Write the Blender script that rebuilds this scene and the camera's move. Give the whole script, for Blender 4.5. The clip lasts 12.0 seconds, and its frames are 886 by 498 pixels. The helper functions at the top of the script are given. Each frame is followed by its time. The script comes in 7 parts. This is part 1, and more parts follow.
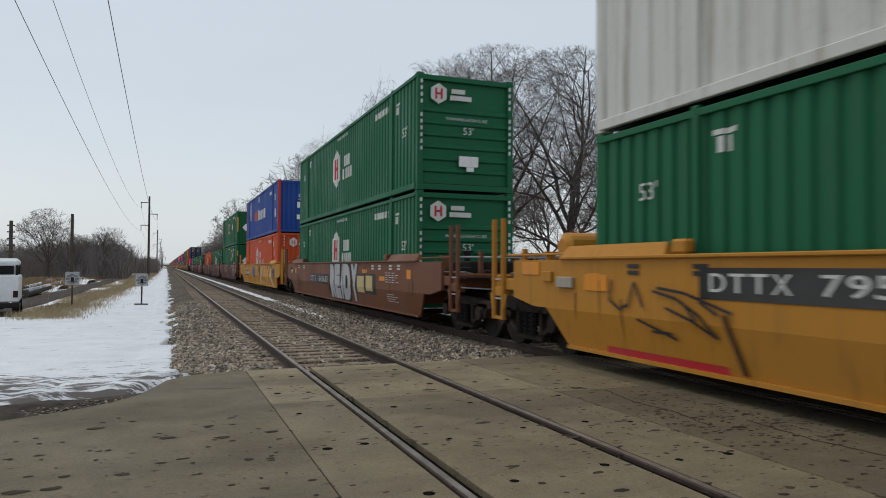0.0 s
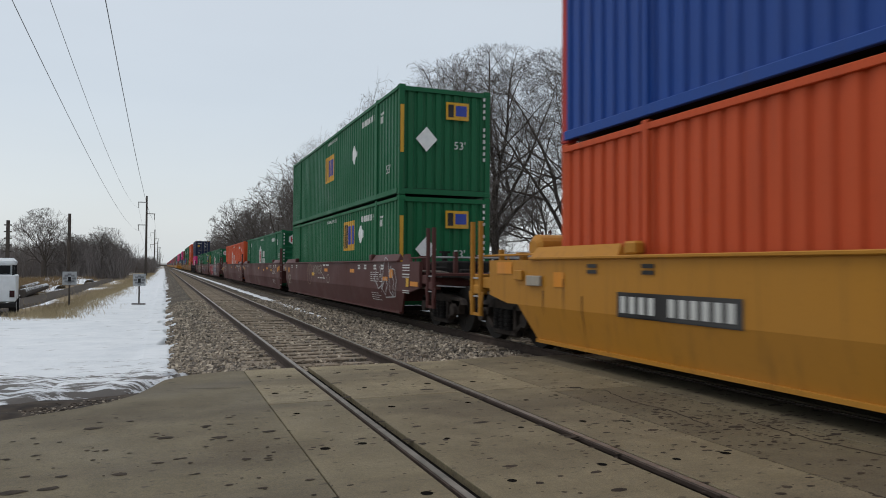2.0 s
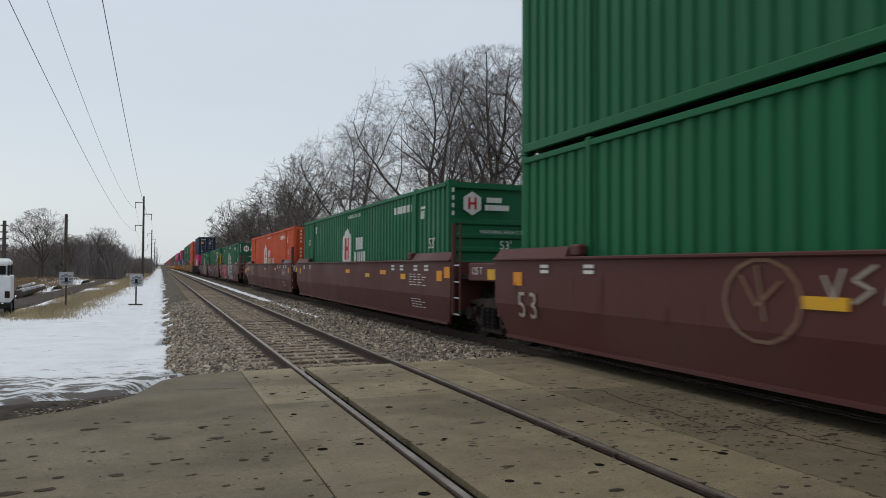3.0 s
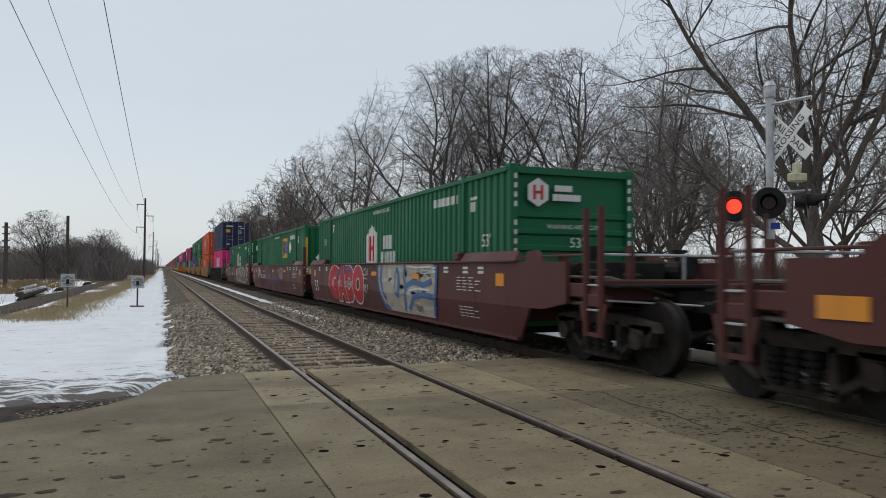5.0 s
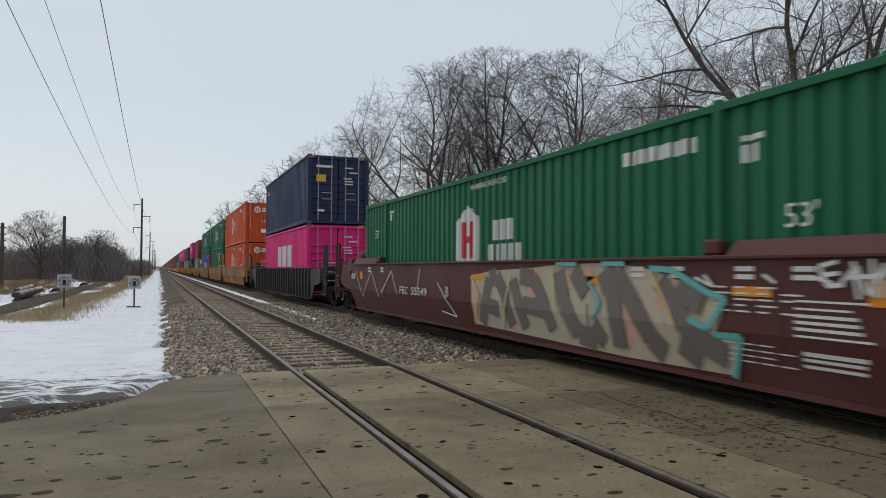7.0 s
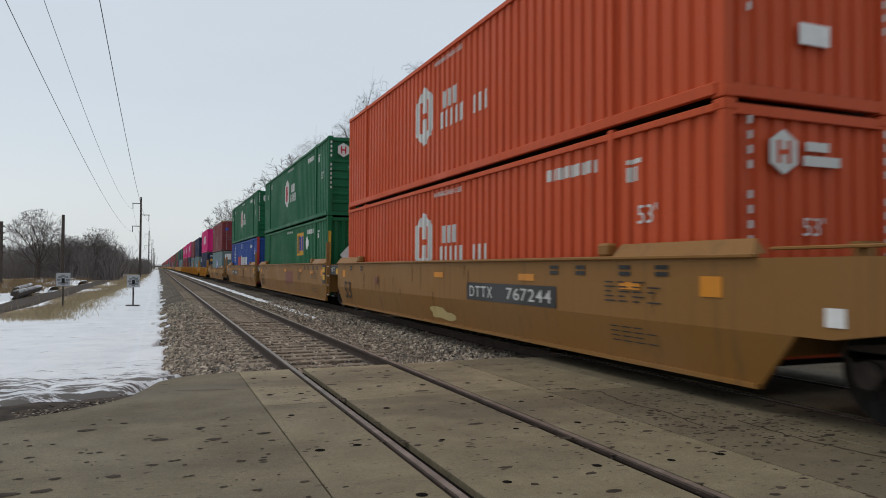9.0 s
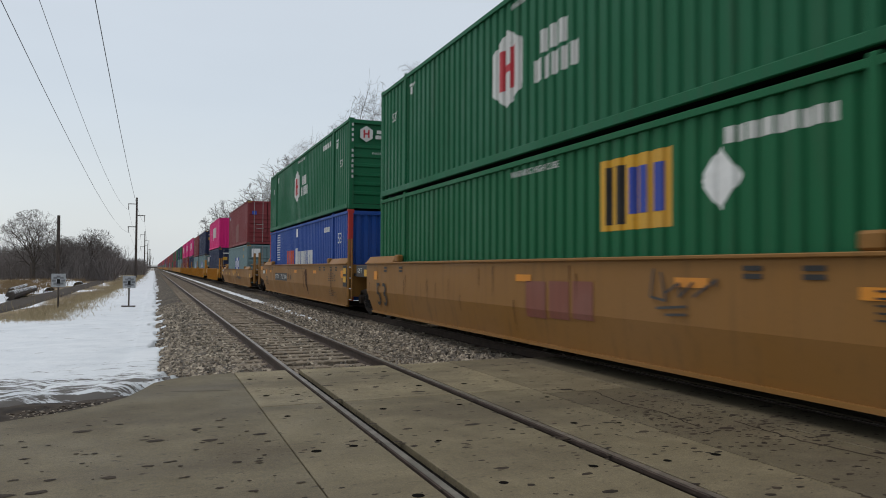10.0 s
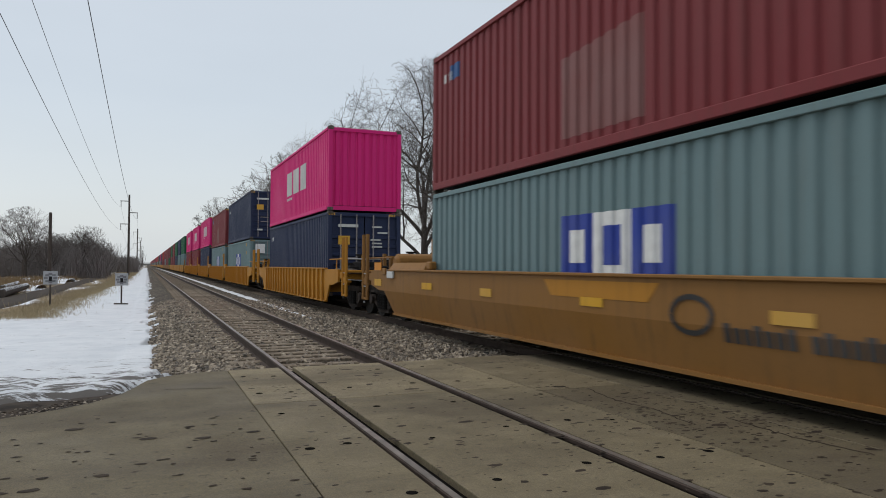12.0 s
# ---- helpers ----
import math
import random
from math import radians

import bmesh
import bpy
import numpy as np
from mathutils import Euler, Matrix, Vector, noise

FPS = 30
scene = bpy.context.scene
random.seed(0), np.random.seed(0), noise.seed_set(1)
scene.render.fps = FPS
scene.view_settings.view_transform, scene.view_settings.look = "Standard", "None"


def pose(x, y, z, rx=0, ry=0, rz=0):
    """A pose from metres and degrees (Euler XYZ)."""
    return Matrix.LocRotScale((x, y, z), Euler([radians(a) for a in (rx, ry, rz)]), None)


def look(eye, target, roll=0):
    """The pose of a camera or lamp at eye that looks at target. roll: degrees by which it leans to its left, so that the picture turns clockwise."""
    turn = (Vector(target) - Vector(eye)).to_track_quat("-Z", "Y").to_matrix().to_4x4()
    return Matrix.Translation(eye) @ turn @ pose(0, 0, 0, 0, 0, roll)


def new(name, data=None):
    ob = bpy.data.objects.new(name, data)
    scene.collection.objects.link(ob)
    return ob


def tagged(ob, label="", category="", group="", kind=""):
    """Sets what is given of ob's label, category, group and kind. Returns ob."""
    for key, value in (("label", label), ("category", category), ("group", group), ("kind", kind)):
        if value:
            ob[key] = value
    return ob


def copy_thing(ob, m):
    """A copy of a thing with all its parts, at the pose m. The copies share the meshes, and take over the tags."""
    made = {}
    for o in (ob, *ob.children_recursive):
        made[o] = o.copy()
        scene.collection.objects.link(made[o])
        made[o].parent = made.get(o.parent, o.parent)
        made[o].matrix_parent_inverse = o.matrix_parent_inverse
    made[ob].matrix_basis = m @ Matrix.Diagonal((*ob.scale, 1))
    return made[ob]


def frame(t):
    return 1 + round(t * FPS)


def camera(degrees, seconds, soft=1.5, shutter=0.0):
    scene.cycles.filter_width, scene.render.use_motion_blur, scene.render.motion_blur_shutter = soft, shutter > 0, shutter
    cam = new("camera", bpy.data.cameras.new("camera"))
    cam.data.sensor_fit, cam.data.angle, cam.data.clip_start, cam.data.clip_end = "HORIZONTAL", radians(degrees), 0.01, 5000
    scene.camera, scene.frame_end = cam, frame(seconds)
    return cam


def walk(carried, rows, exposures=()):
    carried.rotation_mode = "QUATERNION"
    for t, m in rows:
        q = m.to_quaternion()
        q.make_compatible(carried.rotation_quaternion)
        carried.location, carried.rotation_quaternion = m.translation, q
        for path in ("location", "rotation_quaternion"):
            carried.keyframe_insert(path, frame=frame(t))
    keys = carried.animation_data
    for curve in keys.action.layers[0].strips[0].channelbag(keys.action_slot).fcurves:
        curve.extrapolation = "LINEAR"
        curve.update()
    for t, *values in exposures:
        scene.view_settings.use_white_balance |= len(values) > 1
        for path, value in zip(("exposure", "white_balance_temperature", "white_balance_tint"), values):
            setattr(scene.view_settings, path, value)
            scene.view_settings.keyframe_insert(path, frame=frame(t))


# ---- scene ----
EYE_HEIGHT = 1.412
cam = camera(64.43, 12.0, soft=0.95, shutter=0.12)


def view(turn, tilt):
    """The camera on its stand: degrees to the right of the track's line, and above level; it leans a little."""
    return pose(0, 0, EYE_HEIGHT, 90 + tilt, 0, -turn) @ pose(0, 0, 0, 0, 0, 0.3)


walk(cam, [(t, view(turn, tilt)) for t, turn, tilt in (
    (0.0, 21.45, 1.47),
    (0.5, 21.45, 1.49),
    (1.0, 21.46, 1.59),
    (1.5, 21.53, 1.49),
    (2.0, 21.63, 1.45),
    (2.5, 21.74, 1.40),
    (3.0, 21.84, 1.49),
    (5.0, 21.74, 1.63),
    (5.5, 21.72, 1.69),
    (6.0, 21.81, 1.71),
    (6.5, 21.91, 1.61),
    (7.0, 21.96, 1.67),
    (9.0, 22.03, 1.56),
    (9.5, 22.22, 1.69),
    (10.0, 22.32, 1.62),
    (10.5, 22.40, 1.43),
    (11.0, 22.63, 1.31),
    (11.5, 22.72, 1.29),
    (12.0, 22.83, 1.41),
)])

# ---- sky and sun: an overcast winter day ----
SUN_UP, SUN_AZ = 65, 309
world = bpy.data.worlds.new("overcast_sky")
scene.world = world
world.use_nodes = True
wn, wl = world.node_tree.nodes, world.node_tree.links
wn.clear()
sky = wn.new("ShaderNodeTexSky")
sky.sky_type, sky.sun_disc = "NISHITA", False
sky.sun_elevation, sky.sun_rotation = radians(SUN_UP), radians(SUN_AZ)
sky.air_density, sky.dust_density, sky.ozone_density = 1.0, 3.0, 1.0
sky_bg = wn.new("ShaderNodeBackground")
sky_bg.inputs[1].default_value = 0.03
wl.new(sky.outputs[0], sky_bg.inputs[0])
# the cloud sheet
geo = wn.new("ShaderNodeTexCoord")
sep = wn.new("ShaderNodeSeparateXYZ")
wl.new(geo.outputs["Generated"], sep.inputs[0])
ramp = wn.new("ShaderNodeValToRGB")
for pos, col in ((0.0, (0.60, 0.64, 0.665, 1)), (0.06, (0.60, 0.64, 0.662, 1)), (0.22, (0.515, 0.564, 0.604, 1)), (0.6, (0.56, 0.60, 0.635, 1))):
    e = ramp.color_ramp.elements.new(pos)
    e.color = col
ramp.color_ramp.elements.remove(ramp.color_ramp.elements[-1])
wl.new(sep.outputs[2], ramp.inputs[0])
wmap = wn.new("ShaderNodeMapping")
wmap.inputs["Scale"].default_value = (1.2, 1.2, 4.0)
wl.new(geo.outputs["Generated"], wmap.inputs[0])
wnoise = wn.new("ShaderNodeTexNoise")
wnoise.inputs["Scale"].default_value, wnoise.inputs["Detail"].default_value = 2.0, 4.0
wl.new(wmap.outputs[0], wnoise.inputs[0])
wrange = wn.new("ShaderNodeMapRange")
wrange.inputs["To Min"].default_value, wrange.inputs["To Max"].default_value = 0.93, 1.07
wl.new(wnoise.outputs[0], wrange.inputs[0])
wmul = wn.new("ShaderNodeVectorMath")
wmul.operation = "SCALE"
wl.new(ramp.outputs[0], wmul.inputs[0])
wl.new(wrange.outputs[0], wmul.inputs["Scale"])
cloud_bg = wn.new("ShaderNodeBackground")
wl.new(wmul.outputs[0], cloud_bg.inputs[0])
wadd = wn.new("ShaderNodeAddShader")
wout = wn.new("ShaderNodeOutputWorld")
wl.new(sky_bg.outputs[0], wadd.inputs[0])
wl.new(cloud_bg.outputs[0], wadd.inputs[1])
wl.new(wadd.outputs[0], wout.inputs[0])
sun = new("sun", bpy.data.lights.new("sun", "SUN"))
sun.data.energy, sun.data.angle, sun.data.color = 0.8, radians(24), (1.0, 0.97, 0.92)
sun.matrix_basis = look((-11, 9, 30), (0, 0, 0))


# ---- materials ----
def material(name, rough=0.7, metal=0.0):
    m = bpy.data.materials.new(name)
    m.use_nodes = True
    n = m.node_tree.nodes
    b = n["Principled BSDF"]
    b.inputs["Roughness"].default_value, b.inputs["Metallic"].default_value, b.inputs["Specular IOR Level"].default_value = rough, metal, 0.22
    return m, n, m.node_tree.links, b


def coords(n, l, scale=(1, 1, 1), kind="Object"):
    c, mp = n.new("ShaderNodeTexCoord"), n.new("ShaderNodeMapping")
    mp.inputs["Scale"].default_value = scale
    l.new(c.outputs[kind], mp.inputs[0])
    return mp.outputs[0]


def noise_of(n, l, vec, scale, detail=4.0, rough=0.55):
    x = n.new("ShaderNodeTexNoise")
    x.inputs["Scale"].default_value, x.inputs["Detail"].default_value, x.inputs["Roughness"].default_value = scale, detail, rough
    l.new(vec, x.inputs["Vector"])
    return x.outputs["Fac"]


def stops(n, l, fac, *pairs):
    r = n.new("ShaderNodeValToRGB")
    r.color_ramp.elements[0].position, r.color_ramp.elements[1].position = pairs[0][0], pairs[-1][0]
    r.color_ramp.elements[0].color, r.color_ramp.elements[1].color = (*pairs[0][1], 1), (*pairs[-1][1], 1)
    for p, c in pairs[1:-1]:
        r.color_ramp.elements.new(p).color = (*c, 1)
    l.new(fac, r.inputs[0])
    return r.outputs[0]


def mix(n, l, fac, a, b, how="MIX"):
    x = n.new("ShaderNodeMix")
    x.data_type, x.blend_type = "RGBA", how
    for sock, v in ((x.inputs[0], fac), (x.inputs[6], a), (x.inputs[7], b)):
        if isinstance(v, (int, float)):
            sock.default_value = v
        elif isinstance(v, tuple):
            sock.default_value = (*v, 1)
        else:
            l.new(v, sock)
    return x.outputs[2]


def bump(n, l, b, height, strength=0.3, distance=0.01):
    x = n.new("ShaderNodeBump")
    x.inputs["Strength"].default_value, x.inputs["Distance"].default_value = strength, distance
    l.new(height, x.inputs["Height"])
    l.new(x.outputs[0], b.inputs["Normal"])


def grey(v):
    return (v, v, v)


def paint(name, colour, rough=0.55, dirt=0.35, grime=(0.06, 0.045, 0.035), fade=0.25):
    """Painted steel that has been out for years: faded in patches, streaked downwards, dusty."""
    m, n, l, b = material(name, rough)
    v = coords(n, l)
    big = noise_of(n, l, v, 0.55, 3)
    pale = tuple(c * (1 - fade) + 0.33 * fade for c in colour)
    col = mix(n, l, stops(n, l, big, (0.35, grey(0)), (0.75, grey(0.8))), colour, pale)
    streak = noise_of(n, l, coords(n, l, (5, 5, 0.22)), 1.6, 5, 0.65)
    col = mix(n, l, stops(n, l, streak, (0.52, grey(0)), (0.78, grey(dirt))), col, grime)
    fine = noise_of(n, l, v, 14, 4, 0.7)
    col = mix(n, l, stops(n, l, fine, (0.58, grey(0)), (0.8, grey(dirt * 0.7))), col, grime)
    l.new(col, b.inputs["Base Color"])
    l.new(stops(n, l, big, (0.3, grey(rough - 0.1)), (0.8, grey(min(rough + 0.25, 1)))), b.inputs["Roughness"])
    bump(n, l, b, fine, 0.12, 0.004)
    return m


def plain(name, colour, rough=0.6, metal=0.0, vary=0.25, scale=6.0):
    m, n, l, b = material(name, rough, metal)
    f = noise_of(n, l, coords(n, l), scale, 5)
    col = stops(n, l, f, (0.3, tuple(c * (1 - vary) for c in colour)), (0.7, tuple(min(c * (1 + vary), 1) for c in colour)))
    l.new(col, b.inputs["Base Color"])
    bump(n, l, b, f, 0.15, 0.004)
    return m


def concrete_material(name, tone=1.0):
    m, n, l, b = material(name, 0.72)
    v = coords(n, l)
    big, mid, fine = noise_of(n, l, v, 0.5, 5), noise_of(n, l, v, 2.3, 6, 0.6), noise_of(n, l, v, 26, 5, 0.7)
    col = stops(n, l, mid, (0.3, (0.142 * tone, 0.115 * tone, 0.066 * tone)), (0.7, (0.212 * tone, 0.175 * tone, 0.106 * tone)))
    # wheel tracks of mud run along the road
    track = noise_of(n, l, coords(n, l, (0.16, 0.8, 1)), 1.1, 5, 0.6)
    col = mix(n, l, stops(n, l, track, (0.46, grey(0)), (0.68, grey(0.65))), col, (0.085, 0.066, 0.043))
    col = mix(n, l, stops(n, l, big, (0.5, grey(0)), (0.7, grey(0.55))), col, (0.10, 0.078, 0.055))
    col = mix(n, l, stops(n, l, fine, (0.4, grey(0)), (0.75, grey(0.5))), col, (0.08, 0.07, 0.06))
    speck = noise_of(n, l, coords(n, l, (0.6, 1.3, 1)), 11, 3, 0.6)
    col = mix(n, l, stops(n, l, speck, (0.63, grey(0)), (0.70, grey(0.75))), col, (0.045, 0.034, 0.024))
    grain = noise_of(n, l, v, 90, 3, 0.7)
    col = mix(n, l, stops(n, l, grain, (0.35, grey(0.45)), (0.6, grey(0))), col, (0.05, 0.042, 0.032))
    l.new(col, b.inputs["Base Color"])
    l.new(stops(n, l, big, (0.35, grey(0.6)), (0.7, grey(0.9))), b.inputs["Roughness"])
    bump(n, l, b, grain, 0.35, 0.006)
    return m


def stone_material():
    m, n, l, b = material("ballast_stone", 0.9)
    g = n.new("ShaderNodeNewGeometry")
    col = stops(n, l, g.outputs["Random Per Island"], (0.0, (0.085, 0.063, 0.043)), (0.35, (0.22, 0.170, 0.115)), (0.7, (0.37, 0.292, 0.20)), (1.0, (0.58, 0.48, 0.35)))
    f = noise_of(n, l, coords(n, l), 30, 3)
    col = mix(n, l, 0.35, col, stops(n, l, f, (0.3, grey(0.06)), (0.7, grey(0.3))))
    l.new(col, b.inputs["Base Color"])
    return m


def ballast_material():
    m, n, l, b = material("ballast_bed", 0.95)
    v = coords(n, l)
    vo = n.new("ShaderNodeTexVoronoi")
    vo.inputs["Scale"].default_value = 17
    l.new(v, vo.inputs["Vector"])
    sepc = n.new("ShaderNodeSeparateColor")
    l.new(vo.outputs["Color"], sepc.inputs[0])
    col = stops(n, l, sepc.outputs[0], (0.0, (0.11, 0.09, 0.068)), (0.5, (0.26, 0.212, 0.162)), (1.0, (0.45, 0.385, 0.30)))
    big = noise_of(n, l, v, 0.6, 4)
    col = mix(n, l, stops(n, l, big, (0.4, grey(0)), (0.75, grey(0.6))), col, (0.10, 0.08, 0.062))
    # shade in the gaps between stones, multiplied into the colour; also the bump's height
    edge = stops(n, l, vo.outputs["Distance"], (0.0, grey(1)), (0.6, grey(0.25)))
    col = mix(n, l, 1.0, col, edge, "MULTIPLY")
    l.new(col, b.inputs["Base Color"])
    bump(n, l, b, edge, 1.0, 0.04)
    return m


def snow_material():
    m, n, l, b = material("snow", 0.75)
    v = coords(n, l)
    big, fine = noise_of(n, l, v, 1.4, 5, 0.6), noise_of(n, l, v, 9, 6, 0.65)
    col = stops(n, l, big, (0.3, (0.58, 0.61, 0.64)), (0.7, (0.70, 0.72, 0.74)))
    col = mix(n, l, stops(n, l, fine, (0.62, grey(0)), (0.78, grey(0.35))), col, (0.42, 0.39, 0.36))
    # grit and bare ground show through the thin snow beside the road
    sepy = n.new("ShaderNodeSeparateXYZ")
    l.new(v, sepy.inputs[0])
    near = n.new("ShaderNodeMapRange")
    near.inputs["From Min"].default_value, near.inputs["From Max"].default_value = 8.5, 15.5
    near.inputs["To Min"].default_value, near.inputs["To Max"].default_value = 0.17, 0.0
    l.new(sepy.outputs[1], near.inputs[0])
    patch = n.new("ShaderNodeMath")
    l.new(noise_of(n, l, coords(n, l, (0.45, 1.7, 1)), 3.2, 7, 0.70), patch.inputs[0])
    l.new(near.outputs[0], patch.inputs[1])
    col = mix(n, l, stops(n, l, patch.outputs[0], (0.62, grey(0)), (0.67, grey(0.9))), col, (0.065, 0.050, 0.037))
    l.new(col, b.inputs["Base Color"])
    bump(n, l, b, fine, 0.4, 0.05)
    return m


def field_material():
    """Winter ground: dead grass, bare mud and lying snow in patches."""
    m, n, l, b = material("winter_field", 0.95)
    v = coords(n, l)
    grass = stops(n, l, noise_of(n, l, v, 3.0, 6, 0.7), (0.3, (0.16, 0.12, 0.07)), (0.7, (0.34, 0.27, 0.16)))
    mud = stops(n, l, noise_of(n, l, v, 1.1, 5), (0.35, (0.07, 0.055, 0.045)), (0.7, (0.16, 0.13, 0.105)))
    col = mix(n, l, stops(n, l, noise_of(n, l, v, 0.12, 4), (0.45, grey(0)), (0.55, grey(1))), grass, mud)
    patch = noise_of(n, l, coords(n, l, (1, 0.35, 1)), 0.16, 6, 0.6)
    col = mix(n, l, stops(n, l, patch, (0.53, grey(0)), (0.57, grey(1))), col, (0.78, 0.80, 0.84))
    l.new(col, b.inputs["Base Color"])
    bump(n, l, b, noise_of(n, l, v, 5, 6, 0.7), 0.6, 0.05)
    return m


def bark_material(name, colour):
    m, n, l, b = material(name, 0.9)
    f = noise_of(n, l, coords(n, l, (1, 1, 0.25)), 9, 5, 0.7)
    l.new(stops(n, l, f, (0.3, tuple(c * 0.55 for c in colour)), (0.72, tuple(c * 1.4 for c in colour))), b.inputs["Base Color"])
    bump(n, l, b, f, 0.6, 0.02)
    return m


def glow(name, colour, strength):
    m, n, l, b = material(name, 0.3)
    b.inputs["Base Color"].default_value = (*colour, 1)
    b.inputs["Emission Color"].default_value, b.inputs["Emission Strength"].default_value = (*colour, 1), strength
    return m


M = dict(
    green=paint("container_green", (0.007, 0.112, 0.047), fade=0.03, dirt=0.34),
    goldmark=paint("container_green_bright", (0.006, 0.112, 0.041), fade=0.03, dirt=0.32),
    olive=paint("container_green_dull", (0.008, 0.106, 0.042), fade=0.04, dirt=0.3),
    orange=paint("container_orange", (0.53, 0.078, 0.020), fade=0.04, dirt=0.38, grime=(0.16, 0.035, 0.02)),
    blue=paint("container_blue", (0.012, 0.060, 0.275), fade=0.08, dirt=0.25),
    red=paint("container_red", (0.42, 0.035, 0.028), fade=0.08),
    maroon=paint("container_maroon", (0.200, 0.030, 0.034), fade=0.10),
    pink=paint("container_pink", (0.64, 0.016, 0.175), fade=0.05, dirt=0.12),
    navy=paint("container_navy", (0.016, 0.026, 0.068), fade=0.08, dirt=0.2),
    grey=paint("container_grey_blue", (0.155, 0.235, 0.245), fade=0.12, dirt=0.3, grime=(0.10, 0.07, 0.05)),
    white=paint("container_white", (0.58, 0.58, 0.54), fade=0.05, dirt=0.7, grime=(0.25, 0.16, 0.09)),
    tan=paint("car_tan", (0.245, 0.115, 0.026), fade=0.08, dirt=0.5, grime=(0.07, 0.045, 0.025)),
    yellow=paint("car_yellow", (0.43, 0.190, 0.020), fade=0.05, dirt=0.4, grime=(0.12, 0.06, 0.02)),
    brown=paint("car_brown", (0.080, 0.025, 0.021), fade=0.05, dirt=0.45),
    rust=paint("car_red_brown", (0.150, 0.052, 0.020), fade=0.10, dirt=0.45),
    dark=paint("car_black", (0.030, 0.028, 0.028), fade=0.12, dirt=0.5, grime=(0.09, 0.06, 0.045)),
    steel=plain("grimy_steel", (0.015, 0.013, 0.012), 0.8, 0.1, 0.5),
    tread=plain("wheel_steel", (0.16, 0.14, 0.13), 0.45, 0.7),
    railside=plain("rail_rust", (0.060, 0.043, 0.034), 0.8, 0.1),
    railtop=plain("rail_polished", (0.24, 0.21, 0.18), 0.42, 0.6, 0.3),
    tie=plain("tie_wood", (0.20, 0.160, 0.118), 0.95, 0, 0.5, 9),
    concrete=concrete_material("road_concrete"),
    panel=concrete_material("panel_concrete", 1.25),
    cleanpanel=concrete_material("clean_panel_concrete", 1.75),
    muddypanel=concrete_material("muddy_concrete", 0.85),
    # stems of the far scrub: distance haze put into a paler, greyer colour
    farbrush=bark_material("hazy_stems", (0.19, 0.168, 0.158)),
    rubber=plain("flangeway_rubber", (0.012, 0.011, 0.010), 1.0),
    stone=stone_material(), ballast=ballast_material(), snow=snow_material(), field=field_material(),
    mud=plain("wet_mud", (0.040, 0.029, 0.020), 0.85, 0, 0.6, 5),
    bark=bark_material("tree_bark", (0.080, 0.066, 0.056)),
    twig=bark_material("tree_twigs", (0.135, 0.118, 0.108)),
    brush=bark_material("brush_stems", (0.115, 0.085, 0.066)),
    drygrass=bark_material("brown_grass", (0.24, 0.165, 0.09)),
    straw=bark_material("dead_grass", (0.37, 0.295, 0.18)),
    wood=bark_material("pole_wood", (0.085, 0.070, 0.060)),
    galv=plain("galvanised_steel", (0.42, 0.43, 0.44), 0.5, 0.6),
    black=plain("black_paint", (0.012, 0.012, 0.012), 0.55),
    signwhite=plain("white_paint", (0.74, 0.74, 0.72), 0.55, 0, 0.08),
    markwhite=paint("marking_white", (0.60, 0.60, 0.57), dirt=0.35),
    markyellow=paint("marking_yellow", (0.62, 0.33, 0.02), dirt=0.3),
    markorange=paint("marking_orange", (0.66, 0.24, 0.01), dirt=0.25),
    markdark=paint("marking_black", (0.015, 0.014, 0.014), dirt=0.3),
    markblue=paint("marking_blue", (0.02, 0.05, 0.33), dirt=0.2),
    markred=paint("marking_red", (0.46, 0.02, 0.03), dirt=0.2),
    spraysilver=paint("spray_silver", (0.40, 0.40, 0.40), dirt=0.3),
    sprayblue=paint("spray_blue", (0.03, 0.10, 0.26), dirt=0.3),
    spraycream=paint("spray_cream", (0.52, 0.40, 0.17), dirt=0.2),
    spraytan=paint("spray_tan", (0.35, 0.31, 0.25), dirt=0.6),
    wire=plain("wire_metal", (0.11, 0.11, 0.12), 0.6, 0.3),
    lamp_red=glow("lit_red_lens", (1.0, 0.05, 0.025), 1.7),
    lens=plain("dark_red_lens", (0.03, 0.006, 0.006), 0.2),
    glass=plain("dark_glass", (0.02, 0.022, 0.026), 0.1),
    tyre=plain("tyre_rubber", (0.02, 0.02, 0.02), 0.85),
)

M["rubber"].node_tree.nodes["Principled BSDF"].inputs["Specular IOR Level"].default_value = 0.0


# ---- mesh helpers ----
def part(name, bm, mat, parent=None, label=""):
    me = bpy.data.meshes.new(name)
    if isinstance(bm, tuple):
        me.from_pydata(bm[0], [], bm[1])
    else:
        bm.to_mesh(me)
        bm.free()
    me.materials.append(M[mat])
    ob = new(name, me)
    if parent is not None:
        ob.parent = parent
    if label:
        ob["label"] = label
    return ob


def again(ob, parent, m=None):
    """Another part on the same mesh."""
    o = new(ob.name.split(".")[0], ob.data)
    o.parent = parent
    if m is not None:
        o.matrix_basis = m
    if "label" in ob:
        o["label"] = ob["label"]
    return o


def box(bm, x0, x1, y0, y1, z0, z1, bevel=0.0):
    r = bmesh.ops.create_cube(bm, size=1)
    for v in r["verts"]:
        v.co = Vector(((x0 + x1) / 2 + v.co.x * (x1 - x0), (y0 + y1) / 2 + v.co.y * (y1 - y0), (z0 + z1) / 2 + v.co.z * (z1 - z0)))
    if bevel:
        edges = list({e for v in r["verts"] for e in v.link_edges})
        bmesh.ops.bevel(bm, geom=edges, offset=bevel, segments=1, affect="EDGES")
    return bm


